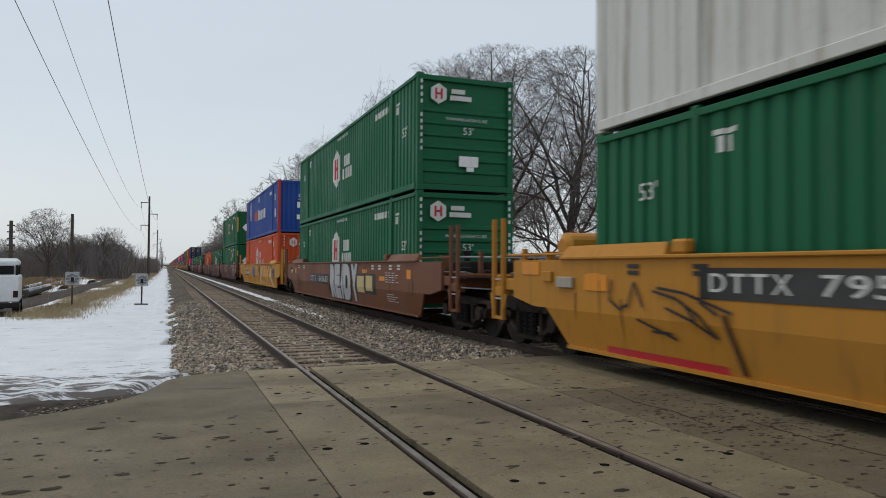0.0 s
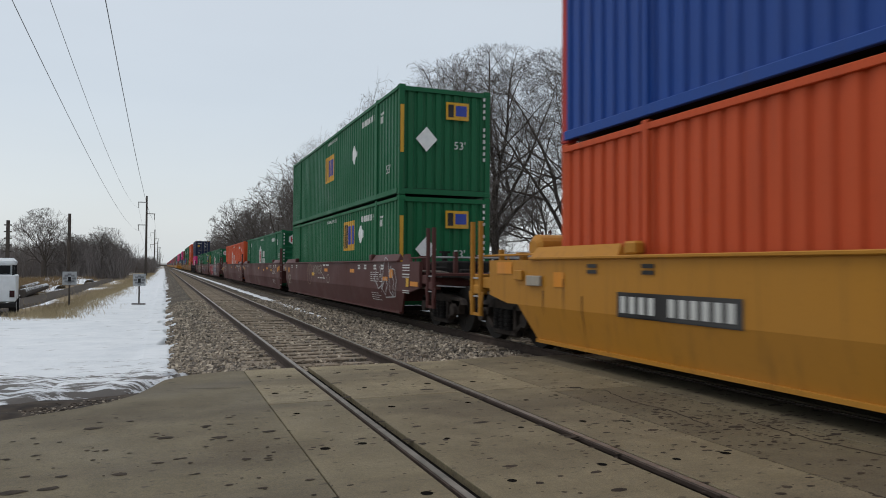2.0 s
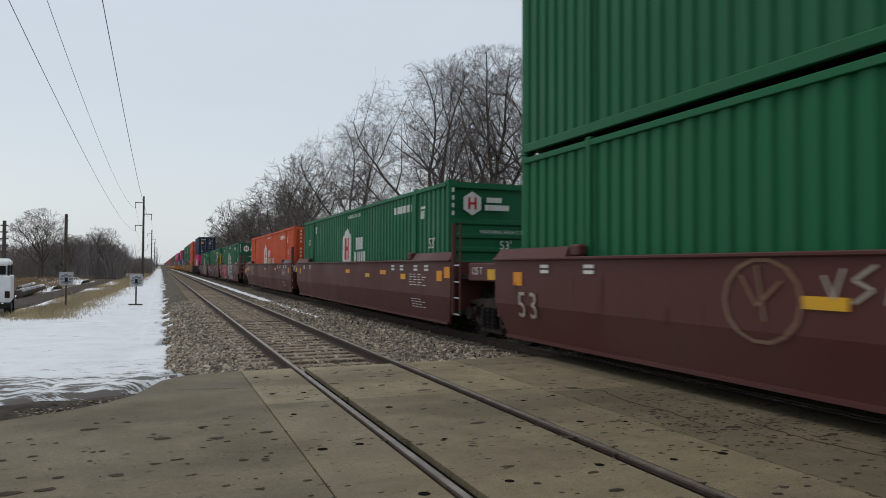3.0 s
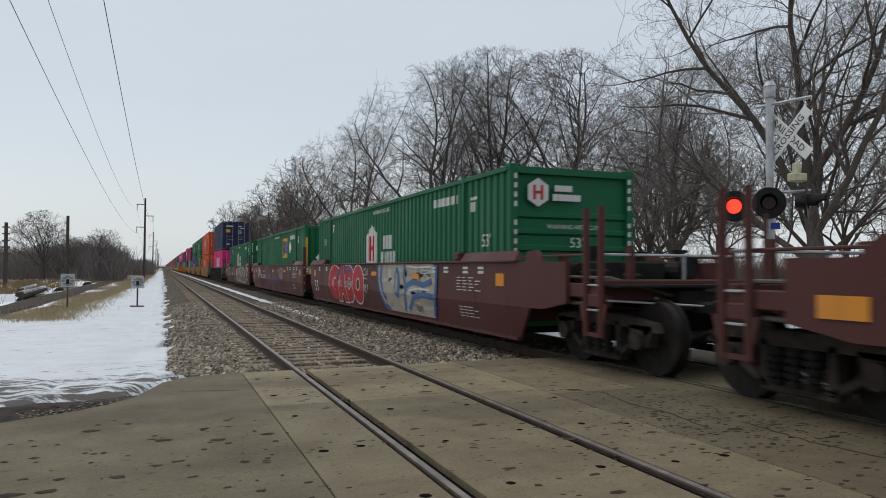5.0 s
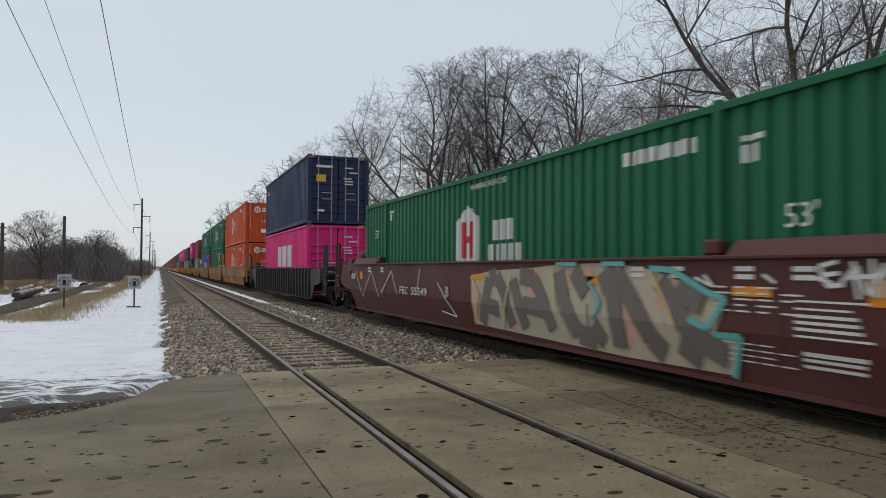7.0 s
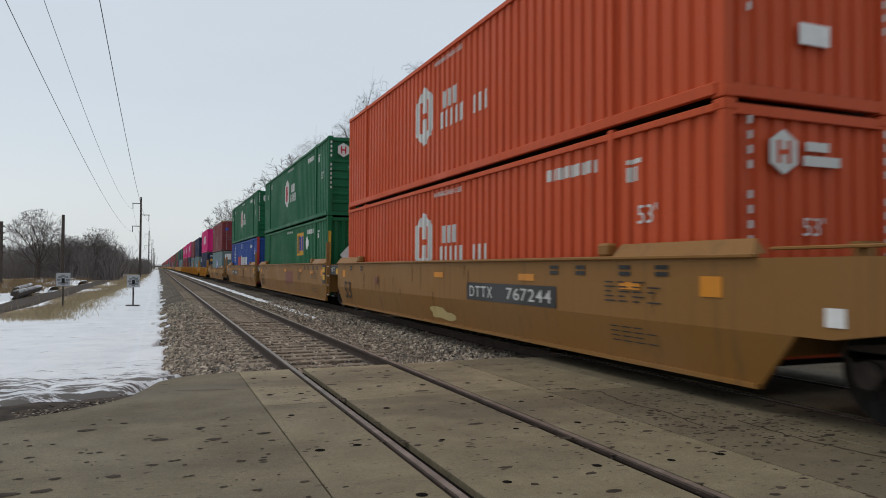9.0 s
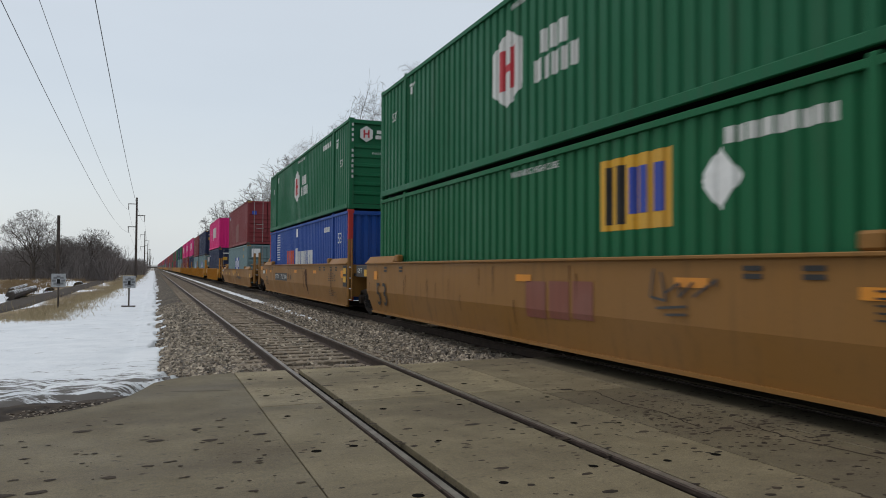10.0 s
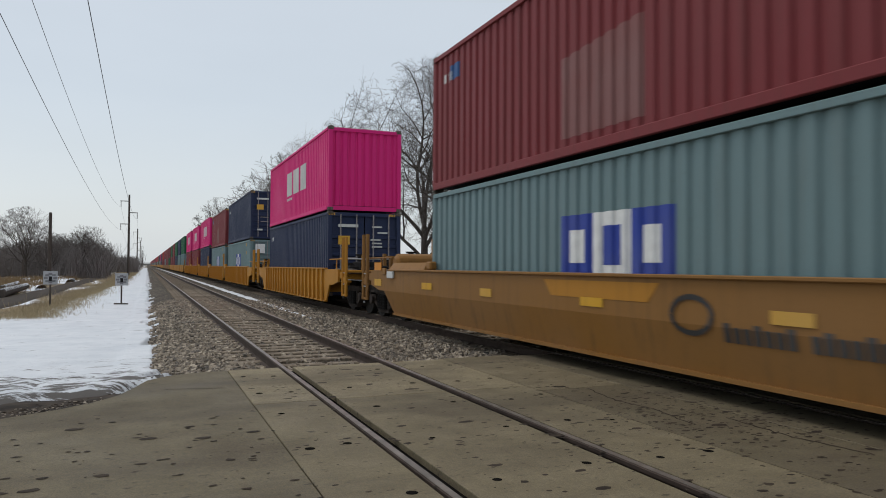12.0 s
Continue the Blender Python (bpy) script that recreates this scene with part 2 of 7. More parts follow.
def boxes(*args, bevel=0.0):
    bm = bmesh.new()
    for a in args:
        box(bm, *a, bevel=bevel)
    return bm


def tube(bm, a, b, r, r2=None, n=10, caps=True):
    a, b = Vector(a), Vector(b)
    m = Matrix.Translation((a + b) / 2) @ (b - a).to_track_quat("Z", "Y").to_matrix().to_4x4()
    bmesh.ops.create_cone(bm, cap_ends=caps, segments=n, radius1=r, radius2=r if r2 is None else r2, depth=(b - a).length, matrix=m)
    return bm


def prism(points, y0, y1):
    """A closed outline in x, z, drawn out along y."""
    bm = bmesh.new()
    rows = [[bm.verts.new((x, y, z)) for x, z in points] for y in (y0, y1)]
    k = len(points)
    for i in range(k):
        bm.faces.new((rows[0][i], rows[0][(i + 1) % k], rows[1][(i + 1) % k], rows[1][i]))
    bm.faces.new(rows[0][::-1])
    bm.faces.new(rows[1])
    bmesh.ops.recalc_face_normals(bm, faces=bm.faces)
    return bm


def plate(points, x0, x1):
    """A closed outline in y, z, as a plate between x0 and x1."""
    bm = bmesh.new()
    rows = [[bm.verts.new((x, y, z)) for y, z in points] for x in (x0, x1)]
    k = len(points)
    for i in range(k):
        bm.faces.new((rows[0][i], rows[0][(i + 1) % k], rows[1][(i + 1) % k], rows[1][i]))
    bm.faces.new(rows[0][::-1])
    bm.faces.new(rows[1])
    bmesh.ops.recalc_face_normals(bm, faces=bm.faces)
    return bm


def thing(name, m, label, category, group="", kind=""):
    ob = new(name)
    ob.matrix_basis = m
    return tagged(ob, label, category, group, kind)


_letters = {}


def letters(text, size):
    """The built-in font as a thin mesh: x to the right, y up, centred."""
    key = (text, size)
    if key not in _letters:
        cu = bpy.data.curves.new("lettering", "FONT")
        cu.body, cu.size, cu.align_x, cu.align_y, cu.extrude, cu.resolution_u = text, size, "CENTER", "CENTER", 0.001, 2
        tmp = new("lettering", cu)
        me = bpy.data.meshes.new_from_object(tmp)
        bpy.data.objects.remove(tmp)
        _letters[key] = [tuple(v.co) for v in me.vertices], [tuple(p.vertices) for p in me.polygons]
    return _letters[key]

# ---- ground, road, tracks ----
NEAR_TRACK, FAR_TRACK, HALF = 2.521, 6.949, 0.755
rng = np.random.default_rng(5)


def ease(v, a, b):
    f = min(max((v - a) / (b - a), 0.0), 1.0)
    return f * f * (3 - 2 * f)


def wobble(x, y, s, k=0):
    return noise.noise((x * s, y * s, k))


def sheet(name, xs, ys, height, mat, label, category):
    verts = [(x, y, height(x, y)) for y in ys for x in xs]
    k = len(xs)
    faces = [(j * k + i, j * k + i + 1, (j + 1) * k + i + 1, (j + 1) * k + i) for j in range(len(ys) - 1) for i in range(k - 1)]
    ob = part(name, (verts, faces), mat)
    for p in ob.data.polygons:
        p.use_smooth = True
    return tagged(ob, label, category, kind="structure")


def spread(a, b, first, grow):
    out, step = [a], first
    while out[-1] < b:
        out.append(out[-1] + step)
        step *= grow
    return out


def bank_height(x, y):
    """Snow on the verge: thin and broken towards the road, ending in the dead grass."""
    left = float(np.interp(y, (0, 24, 29, 45, 85, 160, 420), (-14, -12, -3.9, -2.95, -2.1, -1.6, -1.2))) + 0.5 * wobble(x, y, 0.35, 9)
    start = 9.88 + 0.85 * x + 0.35 * wobble(x, y, 1.3, 4) if x > -3 else 7.8 + 0.4 * wobble(x, y, 1.3, 4)
    z = -0.40 + 0.05 * wobble(x, y, 0.5, 3) + 0.02 * wobble(x * 1.0, y * 0.7, 2.6, 7) + 0.37 * (1 - ease(y, 9.2, 14.0))
    near = 1 - ease(y, 10, 19)
    z += near * (0.035 * wobble(x * 1.2, y * 0.5, 3.2, 12) + 0.03 * wobble(x, y * 0.4, 7.5, 15))
    z -= 0.5 * ease(left - x, 0.0, 0.9) + 0.25 * ease(start - y, -0.1, 0.5) + 0.55 * ease(x - 0.3, 0.0, 0.7)
    # fingers of snow reach up between the stones
    reach = 0.14 + 0.42 * wobble(x * 0.4, y, 0.7, 21) + 0.34 * wobble(x * 0.3, y, 2.4, 22) + 0.16 * wobble(x, y, 6.0, 23)
    if x > -0.4:
        over = max(z, -0.43 + max(x - 0.12, 0) * 0.295 + 0.055 + 0.02 * wobble(x, y, 4.0, 24)) if y > 10.0 else z
        z = over - 0.4 * ease(x - reach, 0.0, 0.16) if y > 10.0 else over
    return z


far_x = spread(0, 2500, 4, 1.25)
far_x = [-v for v in far_x[:0:-1]] + far_x
sheet("ground", far_x, [-v for v in spread(6, 2500, 6, 1.3)[::-1]] + spread(0, 2600, 4, 1.12),
      lambda x, y: -0.68 + 0.12 * wobble(x, y, 0.05), "field", "flat winter field with dead grass, mud and snow patches", "ground")
sheet("snow_bank", [-14 + 0.4 * i for i in range(22)] + [-5.2 + 0.11 * i for i in range(44)] + [-0.38 + 0.055 * i for i in range(24)], spread(7.4, 430, 0.09, 1.02), bank_height, "snow", "crusted white snow on the verge beside the ballast", "snow")
sheet("verge_mud", [-30, -20, -12] + [-8 + 0.25 * i for i in range(20)] + [-3 + 0.07 * i for i in range(60)], [4.5, 5.5] + [6.2 + 0.08 * i for i in range(97)],
      lambda x, y: -0.05 - 0.62 * ease(y, 8.2, 12.5) + 0.025 * wobble(x, y, 1.7, 2) + 0.02 * wobble(x, y, 6.0, 5), "mud", "wet brown mud and grit beside the road", "mud")
sheet("farm_lane", [-8.4 + 0.2 * i for i in range(15)], spread(14, 150, 0.8, 1.03),
      lambda x, y: -0.585 - 0.30 * ease(abs(x + 7.0 + 0.3 * wobble(x, y, 0.15, 5)), 0.7, 1.3) + 0.02 * wobble(x, y, 1.2, 8), "mud", "rutted muddy lane beyond the ditch", "lane")
sheet("snow_drift", [-14.5 + 0.3 * i for i in range(22)], spread(38, 120, 0.8, 1.02),
      lambda x, y: -0.75 + 0.42 * ease(wobble(x * 1.0, y * 0.28, 0.32, 31), 0.05, 0.35), "snow", "patches of old snow beyond the lane", "snow")


def bed_height(x, y):
    pts = ((-0.05, -0.62), (0.12, -0.43), (0.9, -0.20), (4.0, -0.195), (4.65, -0.27), (5.45, -0.21), (8.6, -0.2), (9.5, -0.45), (10.3, -0.75))
    z = float(np.interp(x, [p[0] for p in pts], [p[1] for p in pts]))
    return z + wobble(x, y, 2.2, 1) * 0.02


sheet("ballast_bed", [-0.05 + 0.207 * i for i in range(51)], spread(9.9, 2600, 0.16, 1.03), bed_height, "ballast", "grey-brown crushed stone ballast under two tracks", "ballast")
sheet("snow_bank", [8.1 + 0.12 * i for i in range(40)] + [13.2 + 0.8 * i for i in range(10)], spread(10.16, 70, 0.12, 1.03),
      lambda x, y: -0.13 - 0.30 * ease(x, 9.4, 11.5) + 0.05 * wobble(x, y, 0.8, 33) - 0.35 * ease(8.55 + 0.35 * wobble(x, y, 1.1, 34) - x, 0.0, 0.4) - 0.3 * ease(0.35 * wobble(x, y, 0.5, 35) - 0.1, 0.0, 0.12), "snow", "old snow beside the far track beyond the road", "snow")
sheet("snow_strip", [4.2 + 0.09 * i for i in range(13)], spread(19, 430, 0.25, 1.015),
      lambda x, y: -0.225 - 0.22 * ease(abs(x - 4.78 - 0.12 * wobble(x, y, 0.6, 3)) + 0.10 * wobble(x, y, 2.0, 6) + 0.25 * (1 - ease(y, 20, 26)), 0.16, 0.36), "snow", "thin strip of old snow between the tracks", "snow")


def slab(name, outline, z0, z1, mat, label, category, parent=None):
    bm = bmesh.new()
    lo, hi = [bm.verts.new((x, y, z0)) for x, y in outline], [bm.verts.new((x, y, z1)) for x, y in outline]
    k = len(outline)
    for i in range(k):
        bm.faces.new((lo[i], lo[(i + 1) % k], hi[(i + 1) % k], hi[i]))
    bm.faces.new(hi)
    bm.faces.new(lo[::-1])
    bmesh.ops.recalc_face_normals(bm, faces=bm.faces)
    bmesh.ops.triangulate(bm, faces=[f for f in bm.faces if len(f.verts) > 4])
    ob = part(name, bm, mat, parent)
    return tagged(ob, label, category, kind="structure") if category else ob


slab("road", [(-60, -7), (1.008, -7), (1.008, 9.88), (0.6, 9.80), (0.25, 9.64), (0.02, 9.35), (-0.12, 8.85), (-0.27, 8.40), (-0.5, 8.05), (-0.8, 7.78), (-1.4, 7.40), (-2.6, 6.9), (-5, 6.3), (-60, 6.0)],
     -0.5, -0.003, "concrete", "worn grey concrete road up to the railway crossing, with mud tracks", "road")
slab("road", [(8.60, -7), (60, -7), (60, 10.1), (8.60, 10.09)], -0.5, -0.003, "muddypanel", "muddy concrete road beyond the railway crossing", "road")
crossing = thing("crossing_deck", pose(0, 0, 0), "pale precast concrete crossing panels with dark flangeways", "crossing", kind="structure")
for tx, outer in ((NEAR_TRACK, ((-1.50, -0.82), (0.82, 1.64))), (FAR_TRACK, ((-1.64, -0.84), (0.84, 1.64)))):
    for a, b in (outer[0], (-0.625, 0.625), outer[1]):
        for y0, y1 in ((-7, -2.4), (-2.39, 2.2), (2.21, 7.34), (7.35, 9.88)):
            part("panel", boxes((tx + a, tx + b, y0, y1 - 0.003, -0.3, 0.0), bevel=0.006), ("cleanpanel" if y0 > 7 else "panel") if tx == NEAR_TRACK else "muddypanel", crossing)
    for s in (-1, 1):
        part("flangeway_filler", boxes((tx + s * HALF - 0.15, tx + s * HALF + 0.15, -7, 9.86, -0.3, -0.055)), "rubber", crossing)
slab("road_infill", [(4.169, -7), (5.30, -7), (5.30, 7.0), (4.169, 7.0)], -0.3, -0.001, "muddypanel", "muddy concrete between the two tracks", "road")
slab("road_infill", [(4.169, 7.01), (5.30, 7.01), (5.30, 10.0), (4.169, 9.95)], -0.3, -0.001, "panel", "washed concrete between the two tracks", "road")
# long cracks with mud in them
CRACKS = (((4.75, 6.9), (4.6, 6.2), (4.68, 5.7), (4.55, 4.9)), ((5.05, 5.1), (5.0, 4.3), (5.12, 3.6)), ((0.2, 8.6), (0.9, 8.45)))
for line in CRACKS:
    v, f = [], []
    for (xa, ya), (xb, yb) in zip(line, line[1:]):
        for i in range(12):
            q, w = i / 12, 0.010 + 0.012 * abs(wobble(xa + i, ya * 3 + i * 0.7, 1.3, 40))
            x, yy = xa + (xb - xa) * q + 0.03 * wobble(xa, ya + i * 0.35, 2.0, 41), ya + (yb - ya) * q
            v += [(x - w, yy, 0.0012), (x + w, yy + 0.01, 0.0012)]
    f = [(2 * i, 2 * i + 1, 2 * i + 3, 2 * i + 2) for i in range(len(v) // 2 - 1)]
    part("crack", (v, f), "mud", crossing)
for x in (NEAR_TRACK - 1.35, NEAR_TRACK - 1.0, NEAR_TRACK - 0.36, NEAR_TRACK + 0.43, NEAR_TRACK + 1.05, NEAR_TRACK + 1.5):
    for k in range(-2, 5):
        if (x, k) != (NEAR_TRACK - 1.0, 2):
            bm = bmesh.new()
            r = rng.uniform(0.022, 0.036)
            bmesh.ops.create_cone(bm, cap_ends=True, segments=9, radius1=r * 1.2, radius2=r, depth=0.002, matrix=Matrix.Translation((x + rng.uniform(-0.03, 0.03), 4.24 + 1.24 * k + rng.uniform(-0.1, 0.1), 0.002)))
            part("bolt_hole", bm, "rubber", crossing)


def clods(count, area, size, name, label, seed):
    """Flat crumbs of mud scattered over the road."""
    r = random.Random(seed)
    v, f = [], []
    for _ in range(count):
        x, y = area(r)
        if y > 9.7 or (x < 1 and y > 7.2):
            continue
        w, n, k = size(r), 7, len(v)
        st = r.uniform(1, 2.2)
        for i in range(n):
            a = 2 * math.pi * i / n
            q = w * r.uniform(0.6, 1.2)
            v.append((x + q * st * math.cos(a), y + q * math.sin(a), 0.0005))
        v.append((x, y, 0.001 + w * 0.02))
        f += [(k + i, k + (i + 1) % n, k + n) for i in range(n)]
    return tagged(part(name, (v, f), "mud"), label, "mud", kind="stuff")


clods(1500, lambda r: (r.uniform(-2, 9), r.uniform(1.5, 9.7)), lambda r: 0.005 + 0.017 * r.random() ** 2, "mud_crumbs", "dark crumbs of mud on the road", 1)
clods(240, lambda r: (r.uniform(-1, 6), r.uniform(2.5, 9.5)), lambda r: 0.014 + 0.035 * r.random() ** 2, "mud_crumbs", "dark flattened clods of mud on the crossing", 2)
clods(700, lambda r: (r.gauss(4.9, 0.7), r.gauss(5.2, 0.9)), lambda r: 0.006 + 0.022 * r.random() ** 2, "mud_crumbs", "mud dropped by tyres between the tracks", 3)


def rail_profile(x):
    half = ((0.075, -0.172), (0.075, -0.160), (0.012, -0.140), (0.010, -0.045), (0.036, -0.034), (0.036, -0.006), (0.028, 0.0))
    return [(x + a, z) for a, z in half] + [(x - a, z) for a, z in half[::-1]]


for tx in (NEAR_TRACK, FAR_TRACK):
    track = thing("track", pose(0, 0, 0), "standard-gauge railway track with rusty steel rails", "railway track", kind="structure")
    for s in (-1, 1):
        x = tx + s * HALF
        part("rail", prism(rail_profile(x), -40, 2400), "railside", track, "steel rail with rusty sides")
        part("rail_head", boxes((x - 0.026, x + 0.026, -40, 2400, 0.001, 0.004)), "railtop", track, "polished running surface")
    tie_bm = boxes((-1.3, 1.3, -0.115, 0.115, -0.34, -0.150), bevel=0.012)
    first = None
    for i in range(75):
        m = pose(tx + rng.uniform(-0.03, 0.03), 10.25 + 0.50 * i + rng.uniform(-0.03, 0.03), rng.uniform(-0.012, 0.006), 0, 0, rng.uniform(-0.8, 0.8))
        if first is None:
            first = part("tie", tie_bm, "tie", track)
            first.matrix_basis = m
        else:
            again(first, track, m)
    bm = bmesh.new()
    for i in range(75, 460):
        y = 10.25 + 0.50 * i
        box(bm, tx - 1.3, tx + 1.3, y - 0.115, y + 0.115, -0.34, -0.17)
    tagged(part("far_ties", bm, "tie", track), kind="stuff")


def stones():
    """Loose ballast stones, thickest beside the crossing."""
    r = np.random.default_rng(8)
    cube = np.array([(x, y, z) for x in (-1, 1) for y in (-1, 1) for z in (-1, 1)], float)
    quads = ((0, 1, 3, 2), (4, 6, 7, 5), (0, 4, 5, 1), (2, 3, 7, 6), (0, 2, 6, 4), (1, 5, 7, 3))
    v, f = [], []
    for x0, x1, y0, y1, count in ((0.05, 1.25, 9.9, 19, 4200), (1.2, 1.72, 9.9, 19, 900), (1.82, 3.2, 9.9, 19, 700), (3.35, 6.1, 9.9, 19, 6500), (0.05, 1.7, 19, 34, 3600), (1.82, 3.2, 19, 34, 500), (3.35, 6.1, 19, 34, 5000), (0.3, 1.2, 9.6, 10.1, 250), (5.9, 8.6, 10.1, 24, 2500)):
        for x, y in zip(r.uniform(x0, x1, count), r.uniform(y0, y1, count)):
            size = r.uniform(0.018, 0.042)
            m = np.array(Euler(r.uniform(0, 6.28, 3)).to_matrix())
            pts = (cube * r.uniform(0.55, 1.15, (8, 1)) * size * r.uniform((1, 0.8, 0.55), (1.4, 1.1, 0.9))) @ m.T
            k = len(v)
            pts += (x, y, bed_height(x, y) + size * 0.35)
            v.extend(map(tuple, pts))
            f.extend(tuple(k + i for i in q) for q in quads)
    tagged(part("ballast_stones", (v, f), "stone"), "loose grey and tan crushed ballast stones", "ballast", kind="stuff")


stones()


def grit(name, mat, count, size, label, seed):
    """Lumps along the ragged edge between road, mud and snow."""
    r = np.random.default_rng(seed)
    cube = np.array([(x, y, z) for x in (-1, 1) for y in (-1, 1) for z in (-1, 1)], float)
    quads = ((0, 1, 3, 2), (4, 6, 7, 5), (0, 4, 5, 1), (2, 3, 7, 6), (0, 2, 6, 4), (1, 5, 7, 3))
    v, f = [], []
    for _ in range(count):
        x = r.uniform(-2.6, 0.35)
        edge = float(np.interp(x, (-2.6, -1.4, -0.8, -0.27, 0.0, 0.35), (6.95, 7.45, 7.85, 8.5, 9.4, 9.8)))
        y = edge + abs(r.normal(0.2, 0.25))
        k, w = len(v), r.uniform(0.4, 1.0) * size
        pts = (cube * r.uniform(0.5, 1.2, (8, 1)) * w * (1.6, 1.1, 0.45)) @ np.array(Euler((0, 0, r.uniform(0, 3))).to_matrix()).T
        z = max(-0.05 - 0.62 * ease(y, 8.2, 12.5), bank_height(x, y))
        v.extend(map(tuple, pts + (x, y, z + w * 0.15)))
        f.extend(tuple(k + i for i in q) for q in quads)
    tagged(part(name, (v, f), mat), label, "debris", kind="stuff")


grit("verge_grit", "mud", 700, 0.010, "dark brown clods along the road's edge", 4)
grit("verge_stones", "stone", 500, 0.010, "loose stones along the road's edge", 5)


# ---- overhead line ----
def pole_line():
    tops = [(-2.6, 10), (-2.75, 124), (-2.85, 240), (-2.9, 356), (-3.0, 472), (-3.1, 588), (-3.2, 704)]
    kind = None
    for x, y in tops:
        if kind is None:
            p = kind = thing("utility_pole", pose(x, y, -0.6), "weathered wooden utility pole with three staggered crossarms", "utility pole", "line of utility poles")
            part("pole", tube(bmesh.new(), (0, 0, 0), (0, 0, 13.3), 0.21, 0.14), "wood", p)
            for side, z in ((-1, 12.25), (1, 10.4), (-1, 8.55)):
                part("crossarm", boxes((min(0, side * 1.3), max(0, side * 1.3), -0.05, 0.05, z - 0.06, z + 0.06)), "wood", p)
                part("insulator", tube(bmesh.new(), (side * 1.2, 0, z - 0.95), (side * 1.2, 0, z - 0.06), 0.05, n=8), "wood", p)
        else:
            copy_thing(kind, pose(x, y, -0.6))
    for dx, z_near, z_far, sag in ((-1.2, 12.0, 10.7, 2.2), (1.2, 8.3, 8.85, 1.8), (-1.0, 8.7, 7.0, 1.7)):
        for (xa, ya), (xb, yb) in zip(tops, tops[1:]):
            za = z_near if ya < 20 else z_far
            cu = bpy.data.curves.new("power_wire", "CURVE")
            cu.dimensions, cu.bevel_depth, cu.bevel_resolution = "3D", 0.011, 0
            sp = cu.splines.new("POLY")
            sp.points.add(40)
            for i in range(41):
                f = i / 40
                sp.points[i].co = (xa + (xb - xa) * f + dx, ya + (yb - ya) * f, za + (z_far - za) * f - sag * 4 * f * (1 - f), 1)
            cu.materials.append(M["wire"])
            tagged(new("power_wire", cu), "thin dark sagging power wire", "wire", "wires of the overhead line")


pole_line()

# ---- containers ----
HIGH, LOWBOX, WIDE, PITCH, DEEP = 2.89, 2.59, 2.59, 0.28, 0.042
LONG53, LONG40 = 16.15, 12.19


def wave(y, pitch=PITCH, deep=DEEP):
    """Depth of the corrugation at y: broad ridges, sloped flanks, narrow valleys."""
    f = (y / pitch) % 1.0
    return deep * float(np.interp(f, (0.0, 0.52, 0.62, 0.90, 1.0), (0, 0, 1, 1, 0)))


def breaks(a, b, pitch=PITCH):
    k0, out = int(a // pitch) - 1, [a]
    for k in range(k0, int(b // pitch) + 2):
        for f in (0.0, 0.52, 0.62, 0.90):
            y = (k + f) * pitch
            if a + 0.004 < y < b - 0.004:
                out.append(y)
    return out + [b]


def side_sheet(x, y0, y1, z0, z1, s, pitch=PITCH):
    """A corrugated wall in the plane x; s tells which way its valleys go in."""
    ys = breaks(y0, y1, pitch)
    v = [(x + s * wave(y, pitch), y, z) for y in ys for z in (z0, z1)]
    return v, [(2 * i, 2 * i + 1, 2 * i + 3, 2 * i + 2) for i in range(len(ys) - 1)]


def end_sheet(y, x0, x1, z0, z1, s, pitch=0.26, flat=False):
    """A corrugated end wall in the plane y: upright ribs, or level ones."""
    if flat:
        zs = [z0]
        for c in np.linspace(z0 + 0.35, z1 - 0.75, 6):
            zs += [c - 0.07, c - 0.035, c + 0.035, c + 0.07]
        zs.append(z1)
        d = [0.0] + [0, 1, 1, 0] * 6 + [0.0]
        v = [(x, y + s * 0.045 * (1 - k), z) for z, k in zip(zs, d) for x in (x0, x1)]
        return v, [(2 * i, 2 * i + 1, 2 * i + 3, 2 * i + 2) for i in range(len(zs) - 1)]
    xs = breaks(x0, x1, pitch)
    v = [(x, y + s * wave(x, pitch), z) for x in xs for z in (z0, z1)]
    return v, [(2 * i, 2 * i + 1, 2 * i + 3, 2 * i + 2) for i in range(len(xs) - 1)]


def sticker(parent, name, pieces, mat, label="", proud=0.004, pitch=PITCH):
    """Paint on the near side wall, following its ribs. Pieces: (ya, yb, lo_a, hi_a, lo_b, hi_b) in the wall's y and z."""
    if name == "word_mark" and len(pieces) > 1:
        for k, piece in enumerate(pieces):
            sticker(parent, "word_mark_bar", [piece], mat, "" if k else label, proud, pitch)
        return None
    v, f = [], []
    for ya, yb, la, ha, lb, hb in pieces:
        ys = breaks(min(ya, yb), max(ya, yb), pitch)
        k = len(v)
        for y in ys:
            q = (y - ya) / (yb - ya)
            x = -WIDE / 2 + wave(y, pitch) - proud
            v += [(x, y, la + (lb - la) * q), (x, y, ha + (hb - ha) * q)]
        f += [(k + 2 * i, k + 2 * i + 1, k + 2 * i + 3, k + 2 * i + 2) for i in range(len(ys) - 1)]
    return part(name, (v, f), mat, parent, label)


def bar(ya, yb, z0, z1):
    return (ya, yb, z0, z1, z0, z1)


def word(y, z, high, widths, gap=0.3):
    """Bars that stand for a word: it starts at y and runs towards the near end."""
    out, w = [], high * 0.62
    for k in widths:
        out.append(bar(y, y - w * k, z, z + high))
        y -= w * (k + gap)
    return out


def side_text(parent, text, size, y, z, x, mat, label=""):
    v, f = letters(text, size)
    return small(part("lettering", ([(x - c[2], y - c[0], z + c[1]) for c in v], f), mat, parent, label))


